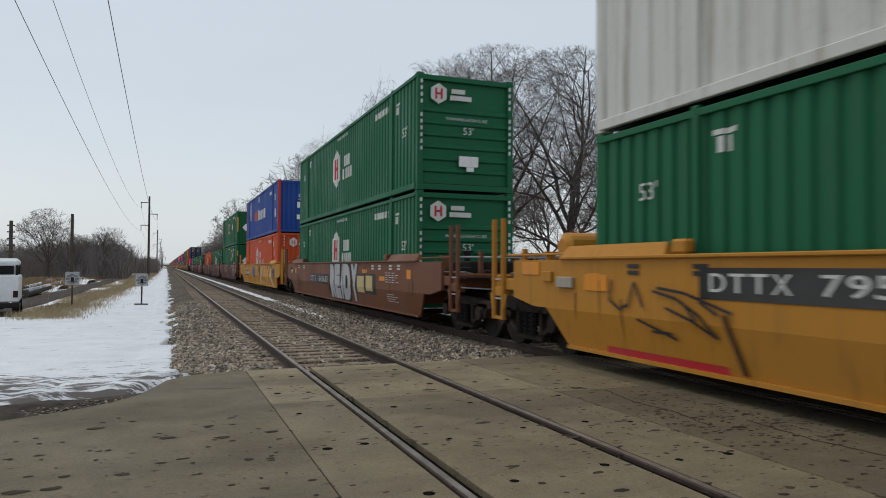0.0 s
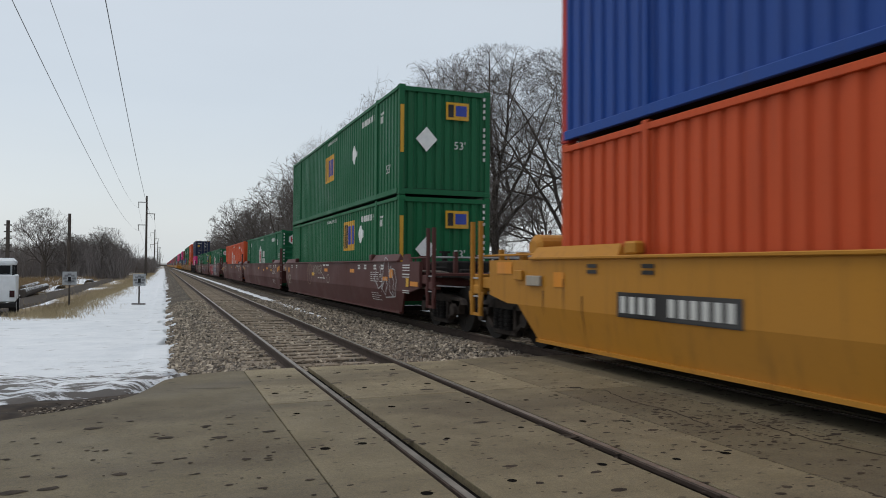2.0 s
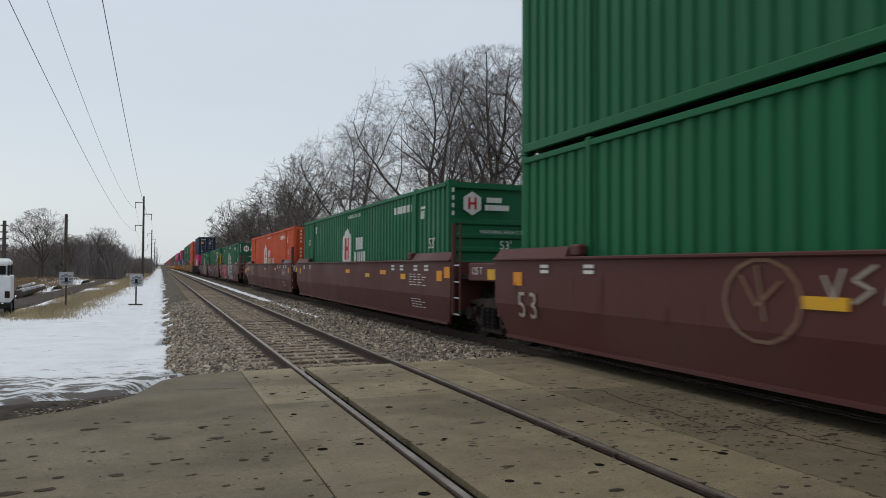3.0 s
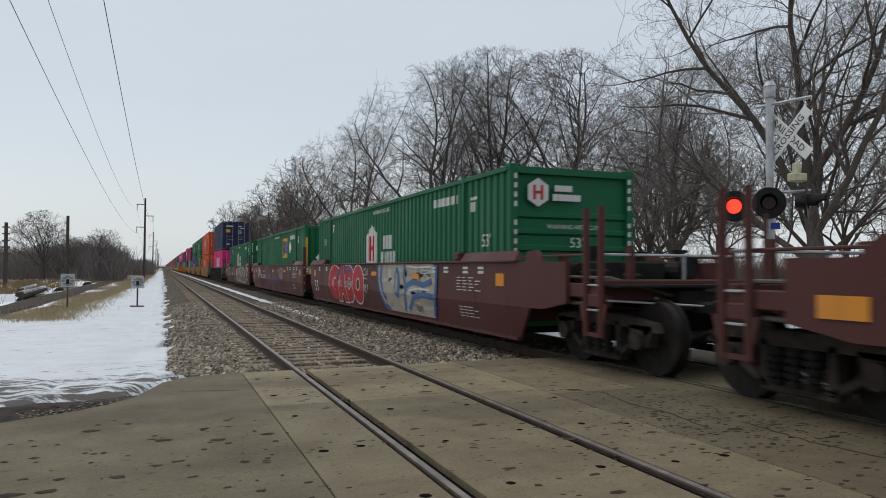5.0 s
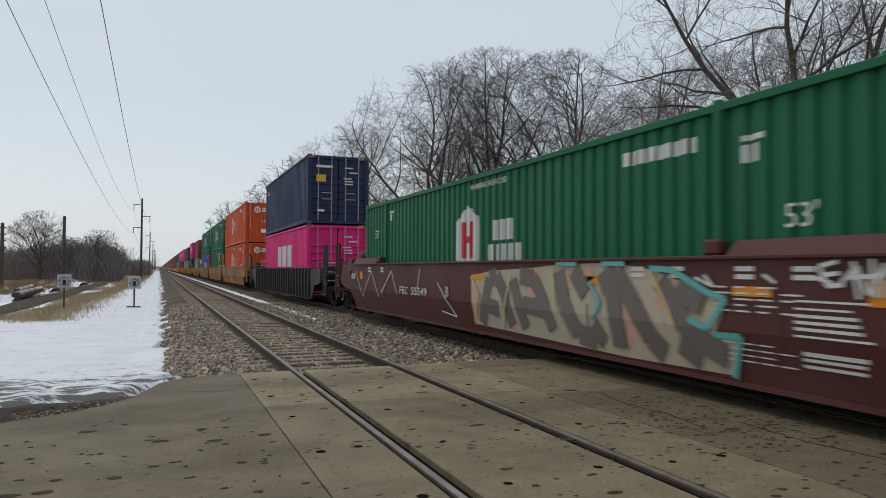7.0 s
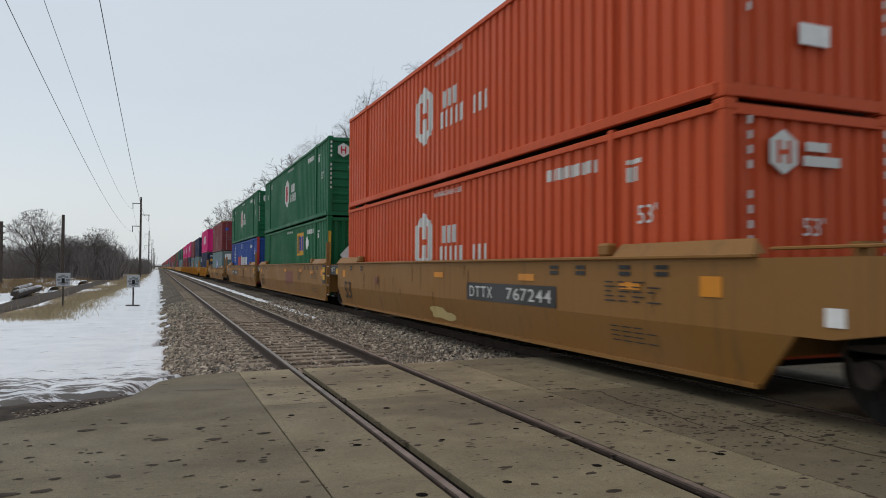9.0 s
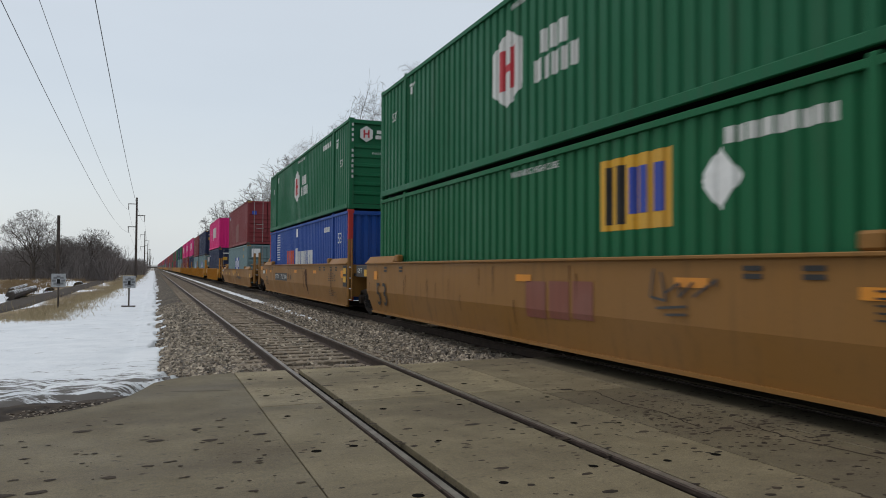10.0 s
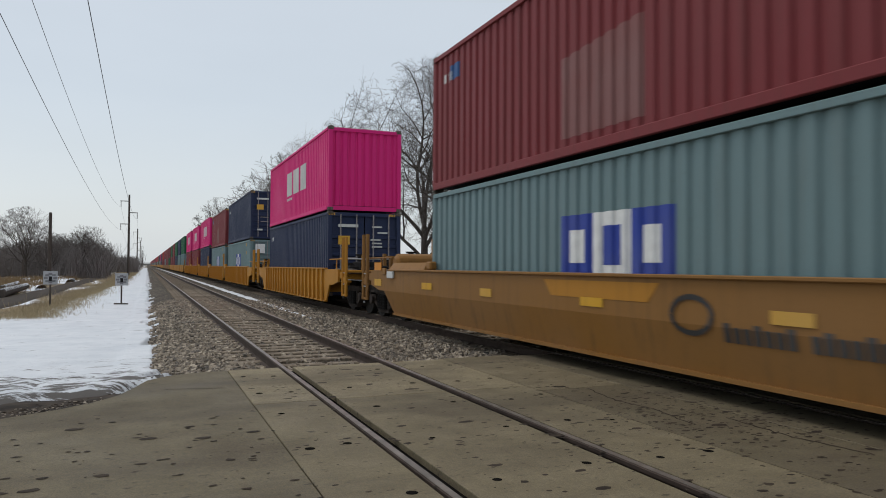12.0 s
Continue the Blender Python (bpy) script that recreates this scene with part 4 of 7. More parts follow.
def well_car(long, mat, near, far, label, ribbed=False, top=TOP):
    """One unit with its well's near end at y = 0. near, far: 'coupler' or 'joint'."""
    c = thing("well_car", pose(0, 0, 0), label, "rail car", "well cars of the train")
    ends = {"coupler": 2.15, "joint": 0.62}
    a, b = -ends[near], long + ends[far]
    foot_a, foot_b = (-0.55 if near == "coupler" else -0.3), long + (0.55 if far == "coupler" else 0.3)
    nose_a, nose_b = foot_a - (0.52 if near == "coupler" else 0.30), foot_b + (0.52 if far == "coupler" else 0.30)
    for s in (-1, 1):
        xo, xi = s * SIDE, s * (SIDE - 0.07)
        out = [(a, top)] + ([(a, 0.92)] if near == "coupler" else []) + ([(-1.45, 0.80)] if near == "coupler" else []) + [(nose_a, CREASE), (nose_b, CREASE)] + ([(long + 1.45, 0.80)] if far == "coupler" else []) + ([(b, 0.92)] if far == "coupler" else []) + [(b, top)]
        part("side_plate", plate(out, min(xo, xi), max(xo, xi)), mat, c)
        lo = s * (SIDE - (0.02 if ribbed else 0.11))
        v = [(xo, nose_a, CREASE), (xo, nose_b, CREASE), (lo, foot_b, LOW), (lo, foot_a, LOW)]
        v += [(x - s * 0.05, y, z) for x, y, z in v]
        part("lower_plate", (v, [(0, 1, 2, 3), (7, 6, 5, 4), (0, 4, 5, 1), (1, 5, 6, 2), (2, 6, 7, 3), (3, 7, 4, 0)]), mat, c)
        part("top_chord", boxes((s * SIDE - 0.05, s * SIDE + 0.05, -0.62, long + 0.62, top, top + 0.045), bevel=0.01), mat, c)
        part("bottom_chord", boxes((lo - 0.05, lo + 0.05, foot_a, foot_b, LOW - 0.02, LOW + 0.03)), mat, c)
        if ribbed:
            rib = None
            for k in range(int((long + 0.6) / 0.66)):
                y = -0.25 + 0.66 * k
                if rib is None:
                    rib = part("rib", boxes((min(s * SIDE, s * (SIDE + 0.07)), max(s * SIDE, s * (SIDE + 0.07)), 0, 0.10, LOW, top)), mat, c)
                    rib.matrix_basis = pose(0, y, 0)
                else:
                    again(rib, c, pose(0, y, 0))
        else:
            for ya, yb in ((-0.6, 1.72), (long - 1.72, long + 0.6)):
                v = [(s * 1.52, ya, top + 0.045), (s * 1.52, yb, top + 0.045), (s * 1.42, yb - 0.06, top + 0.20), (s * 1.42, ya + 0.06, top + 0.20), (s * 1.34, ya, top + 0.045), (s * 1.34, yb, top + 0.045)]
                part("guide_rail", (v, [(0, 1, 2, 3), (3, 2, 5, 4), (1, 5, 2), (0, 3, 4), (0, 4, 5, 1)]), mat, c)
            for y in (1.82, long - 2.08):
                part("bracket", boxes((min(s * 1.36, s * 1.52), max(s * 1.36, s * 1.52), y, y + 0.25, top + 0.045, top + 0.22), bevel=0.03), mat, c)
    for k in range(5):
        y = 0.6 + k * (long - 1.5) / 4
        part("cross_beam", boxes((-1.38, 1.38, y, y + 0.3, LOW - 0.02, LOW + 0.10)), "steel", c)
    for kind, y, s in ((near, -0.6, -1), (far, long + 0.6, 1)):
        span = lambda p, q: (min(y + s * p, y + s * q), max(y + s * p, y + s * q))
        part("end_wall", boxes((-1.43, 1.43, *span(-0.05, 0.05), 0.55, top)), mat, c)
        part("centre_sill", boxes((-0.33, 0.33, *span(0, 2.6 if kind == "coupler" else 0.95), 0.84, 1.14), bevel=0.02), "steel", c)
        if kind == "coupler":
            part("end_platform", boxes((-1.42, 1.42, *span(0.05, 2.2), 1.14, 1.20)), "steel", c)
            part("end_beam", boxes((-1.45, 1.45, *span(2.2, 2.34), 0.98, 1.28), bevel=0.02), mat, c)
            part("deck_box", boxes((-0.7, 0.5, *span(0.3, 1.3), 1.20, 1.55), bevel=0.03), "steel", c)
            part("air_tank", tube(bmesh.new(), (0.75, y + s * 0.35, 1.38), (0.75, y + s * 1.5, 1.38), 0.17, n=12), "steel", c)
            if mat == "brown":
                part("slack_plate", plate([(y + s * 0.3, top), (y + s * 0.36, top + 0.17), (y + s * 0.62, top + 0.19), (y + s * 0.80, top)], -1.49, -1.40), mat, c)
            for q in (-1, 1):
                for d in (2.02, 2.38):
                    part("grab_post", tube(bmesh.new(), (q * 1.46, y + s * d, 0.50), (q * 1.46, y + s * d, 2.27), 0.05 if q < 0 else 0.03, n=8), mat, c)
                for z in (0.52, 0.86, 1.2):
                    part("rung", tube(bmesh.new(), (q * 1.46, y + s * 2.02, z), (q * 1.46, y + s * 2.38, z), 0.016, n=6), "galv", c)
                v = [(y + s * 2.0, 0.52), (y + s * 2.06, 0.50), (y + s * 2.34, 0.50), (y + s * 2.40, 0.52), (y + s * 2.52, 0.95), (y + s * 2.46, 0.95), (y + s * 2.35, 0.555), (y + s * 2.05, 0.555), (y + s * 1.94, 0.95), (y + s * 1.88, 0.95)]
                part("stirrup", plate(v, min(q * 1.45, q * 1.48), max(q * 1.45, q * 1.48)), mat, c, "bent step below the ladder")
                part("side_beam", boxes((min(q * 1.36, q * 1.44), max(q * 1.36, q * 1.44), *span(1.5, 2.3), 1.02, 1.22), bevel=0.015), mat, c)
                part("hand_rail", tube(tube(bmesh.new(), (q * 1.4, y + s * 0.1, 1.62), (q * 1.4, y + s * 2.0, 1.62), 0.018, n=6), (q * 1.4, y + s * 1.0, 1.2), (q * 1.4, y + s * 1.0, 1.62), 0.018, n=6), mat, c)
                part("end_post", boxes((min(q * 0.86, q * 0.94), max(q * 0.86, q * 0.94), *span(2.22, 2.32), 1.2, 1.75)), mat, c)
                part("step_board", boxes((min(q * 1.30, q * 1.47), max(q * 1.30, q * 1.47), *span(1.98, 2.42), 0.90, 1.08), bevel=0.02), mat, c)
            part("crossover_rail", tube(tube(bmesh.new(), (-1.4, y + s * 2.3, 1.62), (1.4, y + s * 2.3, 1.62), 0.02, n=6), (0, y + s * 2.3, 1.2), (0, y + s * 2.3, 1.62), 0.02, n=6), "galv", c)
            part("walkway", boxes((-1.4, 1.4, *span(2.34, 2.7), 1.18, 1.21)), "steel", c)
            part("coupler", boxes((-0.14, 0.14, *span(2.6, 3.05), 0.80, 0.98), (-0.2, 0.2, *span(3.05, 3.35), 0.74, 1.02), bevel=0.03), "steel", c)
            bm = boxes((0.3, 0.38, *span(1.9, 1.98), 1.2, 1.6))
            tube(bm, (0.34, y + s * 2.0, 1.46), (0.34, y + s * 2.05, 1.46), 0.20, 0.17, n=16)
            part("hand_brake", bm, "steel", c)
            part("air_hose", tube(tube(bmesh.new(), (-0.4, y + s * 2.5, 0.9), (-0.35, y + s * 2.9, 0.48), 0.025, n=6), (-0.35, y + s * 2.9, 0.48), (-0.3, y + s * 3.35, 0.7), 0.025, n=6), "black", c)
            part("brake_rod", tube(tube(bmesh.new(), (-0.55, y + s * 0.1, 0.98), (-0.55, y + s * 2.4, 1.02), 0.022, n=6), (-0.2, y + s * 2.9, 0.93), (-1.42, y + s * 2.45, 1.0), 0.016, n=6), "galv", c, "uncoupling lever and brake rod")
            part("brake_cylinder", tube(tube(bmesh.new(), (-0.95, y + s * 0.5, 1.36), (-0.95, y + s * 1.05, 1.36), 0.15, n=14), (-0.95, y + s * 1.05, 1.36), (-0.95, y + s * 1.5, 1.36), 0.03, n=8), "steel", c)
            part("valve", boxes((-1.2, -0.9, *span(1.55, 1.8), 1.2, 1.42), bevel=0.03), "steel", c)
            part("valve", boxes((-0.5, -0.25, *span(1.5, 1.7), 1.2, 1.36), bevel=0.03), "steel", c)
            if s > 0 and not ribbed:
                bm = bmesh.new()
                tube(bm, (-1.15, y + 0.45, top + 0.20), (-0.2, y + 0.45, top + 0.20), 0.23, n=18)
                tube(bm, (-1.23, y + 0.45, top + 0.20), (-1.15, y + 0.45, top + 0.20), 0.13, 0.23, n=18)
                part("air_reservoir", bm, mat, c, "rounded air reservoir on the deck")
                part("reservoir_cradle", boxes((-1.1, -1.02, y + 0.2, y + 0.7, top - 0.3, top + 0.05), (-0.4, -0.32, y + 0.2, y + 0.7, top - 0.3, top + 0.05)), mat, c)
                part("placard_board", boxes((-1.56, -1.506, y - 0.35, y + 0.08, 1.12, 1.28), bevel=0.01), "markwhite" if mat == "tan" else "spraytan", c, "bare placard board on the side")
                part("placard_board", boxes((-1.55, -1.506, y + 0.25, y + 0.52, 1.20, 1.36), bevel=0.01), mat, c)
                if mat in ("tan", "yellow"):
                    part("warning_panel", boxes((-1.514, -1.506, y + 0.66, y + 1.22, 1.30, 1.50)), "markorange", c, "orange reflective panel")
            for q, h in ((-1.15, 1.62), (-0.62, 1.74), (0.3, 1.66), (1.1, 1.7)):
                part("bracket", boxes((q - 0.05, q + 0.05, *span(0.85, 0.98), 1.2, h), (q - 0.12, q + 0.12, *span(0.85, 0.98), h, h + 0.05)), mat if q < -1 else "steel", c)
            part("pipe", tube(tube(tube(bmesh.new(), (-1.2, y + s * 0.1, 1.30), (-1.2, y + s * 2.2, 1.30), 0.025, n=6), (-1.2, y + s * 2.2, 1.30), (-0.3, y + s * 2.45, 1.05), 0.025, n=6), (-1.32, y + s * 0.4, 0.92), (-1.32, y + s * 2.3, 0.94), 0.03, n=6), "galvdull", c, "train pipe along the deck")
            part("tie_bar", boxes((-1.4, 1.4, *span(0.95, 1.05), 1.0, 1.14), (-1.4, 1.4, *span(1.7, 1.78), 1.0, 1.14)), mat, c)
            bm = bmesh.new()
            for x in (-0.6, 0.6):
                tube(bm, (x, y + s * 0.08, 1.48), (x * 0.4, y + s * 1.2, 1.22), 0.045, n=6)
            part("brace", bm, mat, c)
            truck(c, y + s * 1.8)
        else:
            part("end_deck", boxes((-1.3, 1.3, *span(0.05, 0.62), 1.18, 1.26)), "steel", c)
            if s < 0:
                if mat == "tan":
                    part("end_panel", boxes((-1.512, -1.503, *span(-0.45, 0.0), 0.30 + CREASE - 0.25, 1.50)), "markdark", c, "black end panel")
                for z in (0.98, 1.24) if mat == "tan" else ():
                    part("reflector", boxes((-1.522, -1.514, *span(-0.40, -0.08), z, z + 0.18)), "markyellow", c, "yellow reflective square")
                for d, r_ in ((0.08, 0.05), (0.42, 0.025)):
                    part("grab_post", tube(bmesh.new(), (-1.46, y + s * d, 0.45), (-1.46, y + s * d, 2.3), r_, n=8), mat, c)
                for z in (0.47, 0.80, 1.12, 1.45):
                    part("rung", tube(bmesh.new(), (-1.46, y + s * 0.08, z), (-1.46, y + s * 0.42, z), 0.016, n=6), "galv", c)
            else:
                beam = part("joint_beam", boxes((-1.46, -1.30, *span(0.02, 1.25), 1.16, 1.50), bevel=0.02), "dark" if mat == "tan" else mat, c, "beam over the truck")
                v, f = letters("125 T", 0.20)
                part("lettering", ([(-1.468 - k[2], y + s * 0.85 - k[0], 1.34 + k[1]) for k in v], f), "markwhite", beam)
                part("reflector", boxes((-1.474, -1.468, *span(0.06, 0.38), 1.19, 1.38)), "markyellow", beam, "yellow reflective square")
            if s > 0:
                truck(c, long + 1.635)
    return c


M["galvdull"] = plain("dusty_pipe", (0.16, 0.14, 0.12), 0.7, 0.2)
M["truckgrime"] = plain("truck_grime", (0.040, 0.031, 0.026), 0.85, 0.0, 0.5)
M["wheel"] = plain("wheel_grime", (0.020, 0.017, 0.015), 0.7, 0.2, 0.5)


def daub(c, name, loops, mat, layer=0, label="", joined=False):
    """Paint on a well car's near side. Loops of (y, z); below the crease the side leans in."""
    bm = bmesh.new()
    for k, loop in enumerate(loops):
        bm.faces.new([bm.verts.new((-0.0006 * k, y, z)) for y, z in loop])
    bmesh.ops.triangulate(bm, faces=bm.faces)
    bmesh.ops.bisect_plane(bm, geom=[*bm.verts, *bm.edges, *bm.faces], plane_co=(0, 0, CREASE), plane_no=(0, 0, 1))
    for v in bm.verts:
        v.co.x += -SIDE - 0.006 - 0.004 * layer + max(0, CREASE - v.co.z) * 0.2
    ob = part(name, bm, mat, c, label)
    return tagged(ob, kind="stuff") if joined else ob


def rect(ya, yb, z0, z1):
    return [(ya, z0), (yb, z0), (yb, z1), (ya, z1)]


def blob(y, z, w, h, seed, n=22, power=2.6, rough=0.12):
    """A rounded, uneven spray-paint shape."""
    r = random.Random(seed)
    ph = [r.uniform(0, 6.28) for _ in range(3)]
    out = []
    for i in range(n):
        t = 2 * math.pi * i / n
        k = 1 + rough * (math.sin(2 * t + ph[0]) + 0.7 * math.sin(3 * t + ph[1]) + 0.4 * math.sin(5 * t + ph[2]))
        cx, cz = math.cos(t), math.sin(t)
        out.append((y - w / 2 * k * math.copysign(abs(cx) ** (2 / power), cx), z + h / 2 * k * math.copysign(abs(cz) ** (2 / power), cz)))
    return [(p, min(max(q, LOW + 0.03), TOP - 0.01)) for p, q in out]


def stroke(points, width):
    """A painted line along points, as separate four-cornered pieces."""
    out = []
    for (ya, za), (yb, zb) in zip(points, points[1:]):
        d = math.hypot(yb - ya, zb - za) or 1
        ny, nz = -(zb - za) / d * width / 2, (yb - ya) / d * width / 2
        out.append([(ya + ny, za + nz), (yb + ny, zb + nz), (yb - ny, zb - nz), (ya - ny, za - nz)])
    return out


def curl(y, z, w, h, a0=0, a1=360, n=14):
    return [(y - w / 2 * math.cos(radians(a0 + (a1 - a0) * i / n)), z + h / 2 * math.sin(radians(a0 + (a1 - a0) * i / n))) for i in range(n + 1)]


def lettering(c, text, size, y, z, mat):
    lean = lambda q: max(0, CREASE - q) * 0.2
    for i, ch in enumerate(text):
        v, f = letters(ch, size)
        yc = y - (i - (len(text) - 1) / 2) * size * 0.62
        part("lettering", ([(-SIDE - 0.030 - k[2] + lean(z + k[1]), yc - k[0], z + k[1]) for k in v], f), mat, c)


def board(c, ya, yb, z0, z1, chars, back="markdark", front="markwhite"):
    """A painted panel with bars for a row of characters."""
    daub(c, "number_panel", [rect(ya, yb, z0, z1)], back, 1, "dark painted panel")
    if "X" not in chars.replace("DTTX", ""):
        h = (z1 - z0) * 0.62
        fitted(c, "lettering", chars, ya - 0.12, yb + 0.12, z0 + (z1 - z0 - h) / 2, h, front, 2)
        return
    n = len(chars)
    w, h = (ya - yb) / (n + 0.6), (z1 - z0)
    for i, ch in enumerate(chars):
        if ch != " ":
            y = ya - w * (i + 0.42)
            daub(c, "character_bar", [rect(y, y - w * 0.60, z0 + h * 0.18, z1 - h * 0.16)], front, 2)


def glyphs(text, fat):
    """The built-in font as flat faces, swollen by fat."""
    key = (text, fat, "flat")
    if key not in _letters:
        cu = bpy.data.curves.new("lettering", "FONT")
        cu.body, cu.size, cu.offset, cu.resolution_u = text, 1.0, fat, 6
        tmp = new("lettering", cu)
        me = bpy.data.meshes.new_from_object(tmp)
        bpy.data.objects.remove(tmp)
        _letters[key] = [tuple(v.co) for v in me.vertices], [tuple(p.vertices) for p in me.polygons]
    return _letters[key]


def fitted(c, name, text, ya, yb, z0, high, mat, layer=1, fat=0.008, edge=0.0, lean=0.0, label=""):
    """Sprayed or stencilled characters between ya and yb along the side; edge swells them for an outline."""
    if len(text) > 1:
        slot = (ya - yb) / len(text)
        for i, ch in enumerate(text):
            if ch != " ":
                slim = 0.30 if ch == "1" else 0.09
                fitted(c, name, ch, ya - slot * (i + slim), ya - slot * (i + 1 - slim), z0, high, mat, layer, fat, edge, lean)
        return None
    v0 = glyphs(text, fat)[0]
    xs, ys = [p[0] for p in v0], [p[1] for p in v0]
    x0, xk, y0, yk = min(xs), (ya - yb) / (max(xs) - min(xs)), min(ys), high / (max(ys) - min(ys))
    v, f = glyphs(text, fat + edge)
    bm = bmesh.new()
    made = [bm.verts.new((0, ya - (p[0] - x0) * xk - lean * (p[1] - y0), min(max(z0 + (p[1] - y0) * yk, LOW + 0.02), TOP - 0.004))) for p in v]
    for q in f:
        try:
            bm.faces.new([made[i] for i in q])
        except ValueError:
            pass
    bmesh.ops.bisect_plane(bm, geom=[*bm.verts, *bm.edges, *bm.faces], plane_co=(0, 0, CREASE), plane_no=(0, 0, 1))
    for p in bm.verts:
        p.co.x += -SIDE - 0.006 - 0.004 * layer + max(0, CREASE - p.co.z) * 0.2
    return part(name, bm, mat, c, label)


def burner(c, rows, fill, outline, label, fat=0.05, edge=0.05, lean=0.0):
    """Large graffiti letters, one part each, with an outline below the fill."""
    for k, (ch, ya, yb, z0, z1) in enumerate(rows):
        fitted(c, "spray_outline", ch, ya, yb, z0, z1 - z0, outline, 1 + k % 2 * 2, fat, edge, lean)
        fitted(c, "sprayed_letter", ch, ya, yb, z0, z1 - z0, fill, 2 + k % 2 * 2, fat, 0.0, lean, label)


def stencils(c, long, mat, number):
    """The small markings that every well car carries near its ends."""
    for y, w in ((0.15, 0.32), (4.3, 0.52), (long - 0.1, 0.3), (long * 0.5, 0.5)):
        daub(c, "warning_panel", [rect(y, y - w, 1.22, 1.33) if w > 0.4 else rect(y, y - w, 1.12, 1.34)], "markorange", 1, "orange reflective panel")
    daub(c, "stencil", [rect(y, y - 0.24, z, z + 0.05) for y in (0.9, 1.6, 2.6, 3.3, long - 1.0, long - 2.2) for z in (1.33, 1.41)], number, 1, joined=True)
    if mat != "yellow":
        daub(c, "stencil", [rect(1.9 - 0.29 * q, 1.66 - 0.29 * q + 0.05 * ((k + q) % 3), 1.0 + 0.06 * k, 1.018 + 0.06 * k) for k in range(5) for q in range(4 - (k % 3 == 1))] + [rect(1.8 - 0.24 * q, 1.61 - 0.24 * q, 0.50 + 0.06 * k, 0.515 + 0.06 * k) for k in range(4) for q in range(4 - k % 2)], number, 1, joined=True)
    # scrapes and runs of rust
    r = random.Random(int(long * 7) + len(mat))
    runs = []
    for _ in range(16):
        y, z, k = r.uniform(-0.4, long + 0.4), r.uniform(0.9, 1.5), r.uniform(0.01, 0.035)
        runs.append([(y, z), (y - k, z), (y - k * 0.7, z - r.uniform(0.15, 0.6)), (y - k * 0.2, z - r.uniform(0.15, 0.6))])
    daub(c, "rust_run", runs, "rustrun", 0, joined=True)


M["rustrun"] = plain("rust_run", (0.075, 0.035, 0.018), 0.9)


def far_container(mat, label):
    """A plainer container for the far end of the train."""
    c = thing("shipping_container", pose(0, 0, 0), label, "shipping container", "containers on the train")
    w = WIDE / 2
    for s in (-1, 1):
        part("side_wall", side_sheet(s * w, 0.05, LONG40 - 0.05, 0.02, HIGH - 0.02, -s, 0.56), mat, c)
    part("roof", boxes((-w, w, 0, LONG40, HIGH - 0.05, HIGH)), mat, c)
    for y, s in ((0.02, 1), (LONG40 - 0.02, -1)):
        part("end_wall", end_sheet(y, -w, w, 0.0, HIGH - 0.05, s, flat=True), mat, c)
    return c


def far_car(mat):
    c = thing("well_car", pose(0, 0, 0), "%s ribbed well car streaked with grime" % mat, "rail car", "well cars of the train")
    for s in (-1, 1):
        part("side_plate", plate([(-1.0, 1.4), (-1.0, 0.9), (-0.5, 0.25), (LONG40 + 0.5, 0.25), (LONG40 + 1.0, 0.9), (LONG40 + 1.0, 1.4)], min(s * 1.5, s * 1.42), max(s * 1.5, s * 1.42)), mat, c)
    part("side_frame", boxes((-1.1, 1.1, -1.9, -0.9, 0.004, 0.9)), "steel", c)
    part("centre_sill", boxes((-0.4, 0.4, -1.8, LONG40 + 1.0, 0.5, 1.1)), "steel", c)
    return c

# ---- the train: every unit's load and place at the start ----
FLOOR = 0.39
SPEED = 22.99
TRAIN, CARS, USED = [], [], set()
PAINTS = dict(tan="tan", yellow="yellow", brown="dark red-brown", rust="rusty red-brown", dark="black")
SHORT = ("maroon", "pink", "pinkfront", "navy", "grey")


def load_of(kind):
    if kind not in USED:
        USED.add(kind)
        return KINDS[kind]
    return copy_thing(KINDS[kind], pose(0, 0, 0))


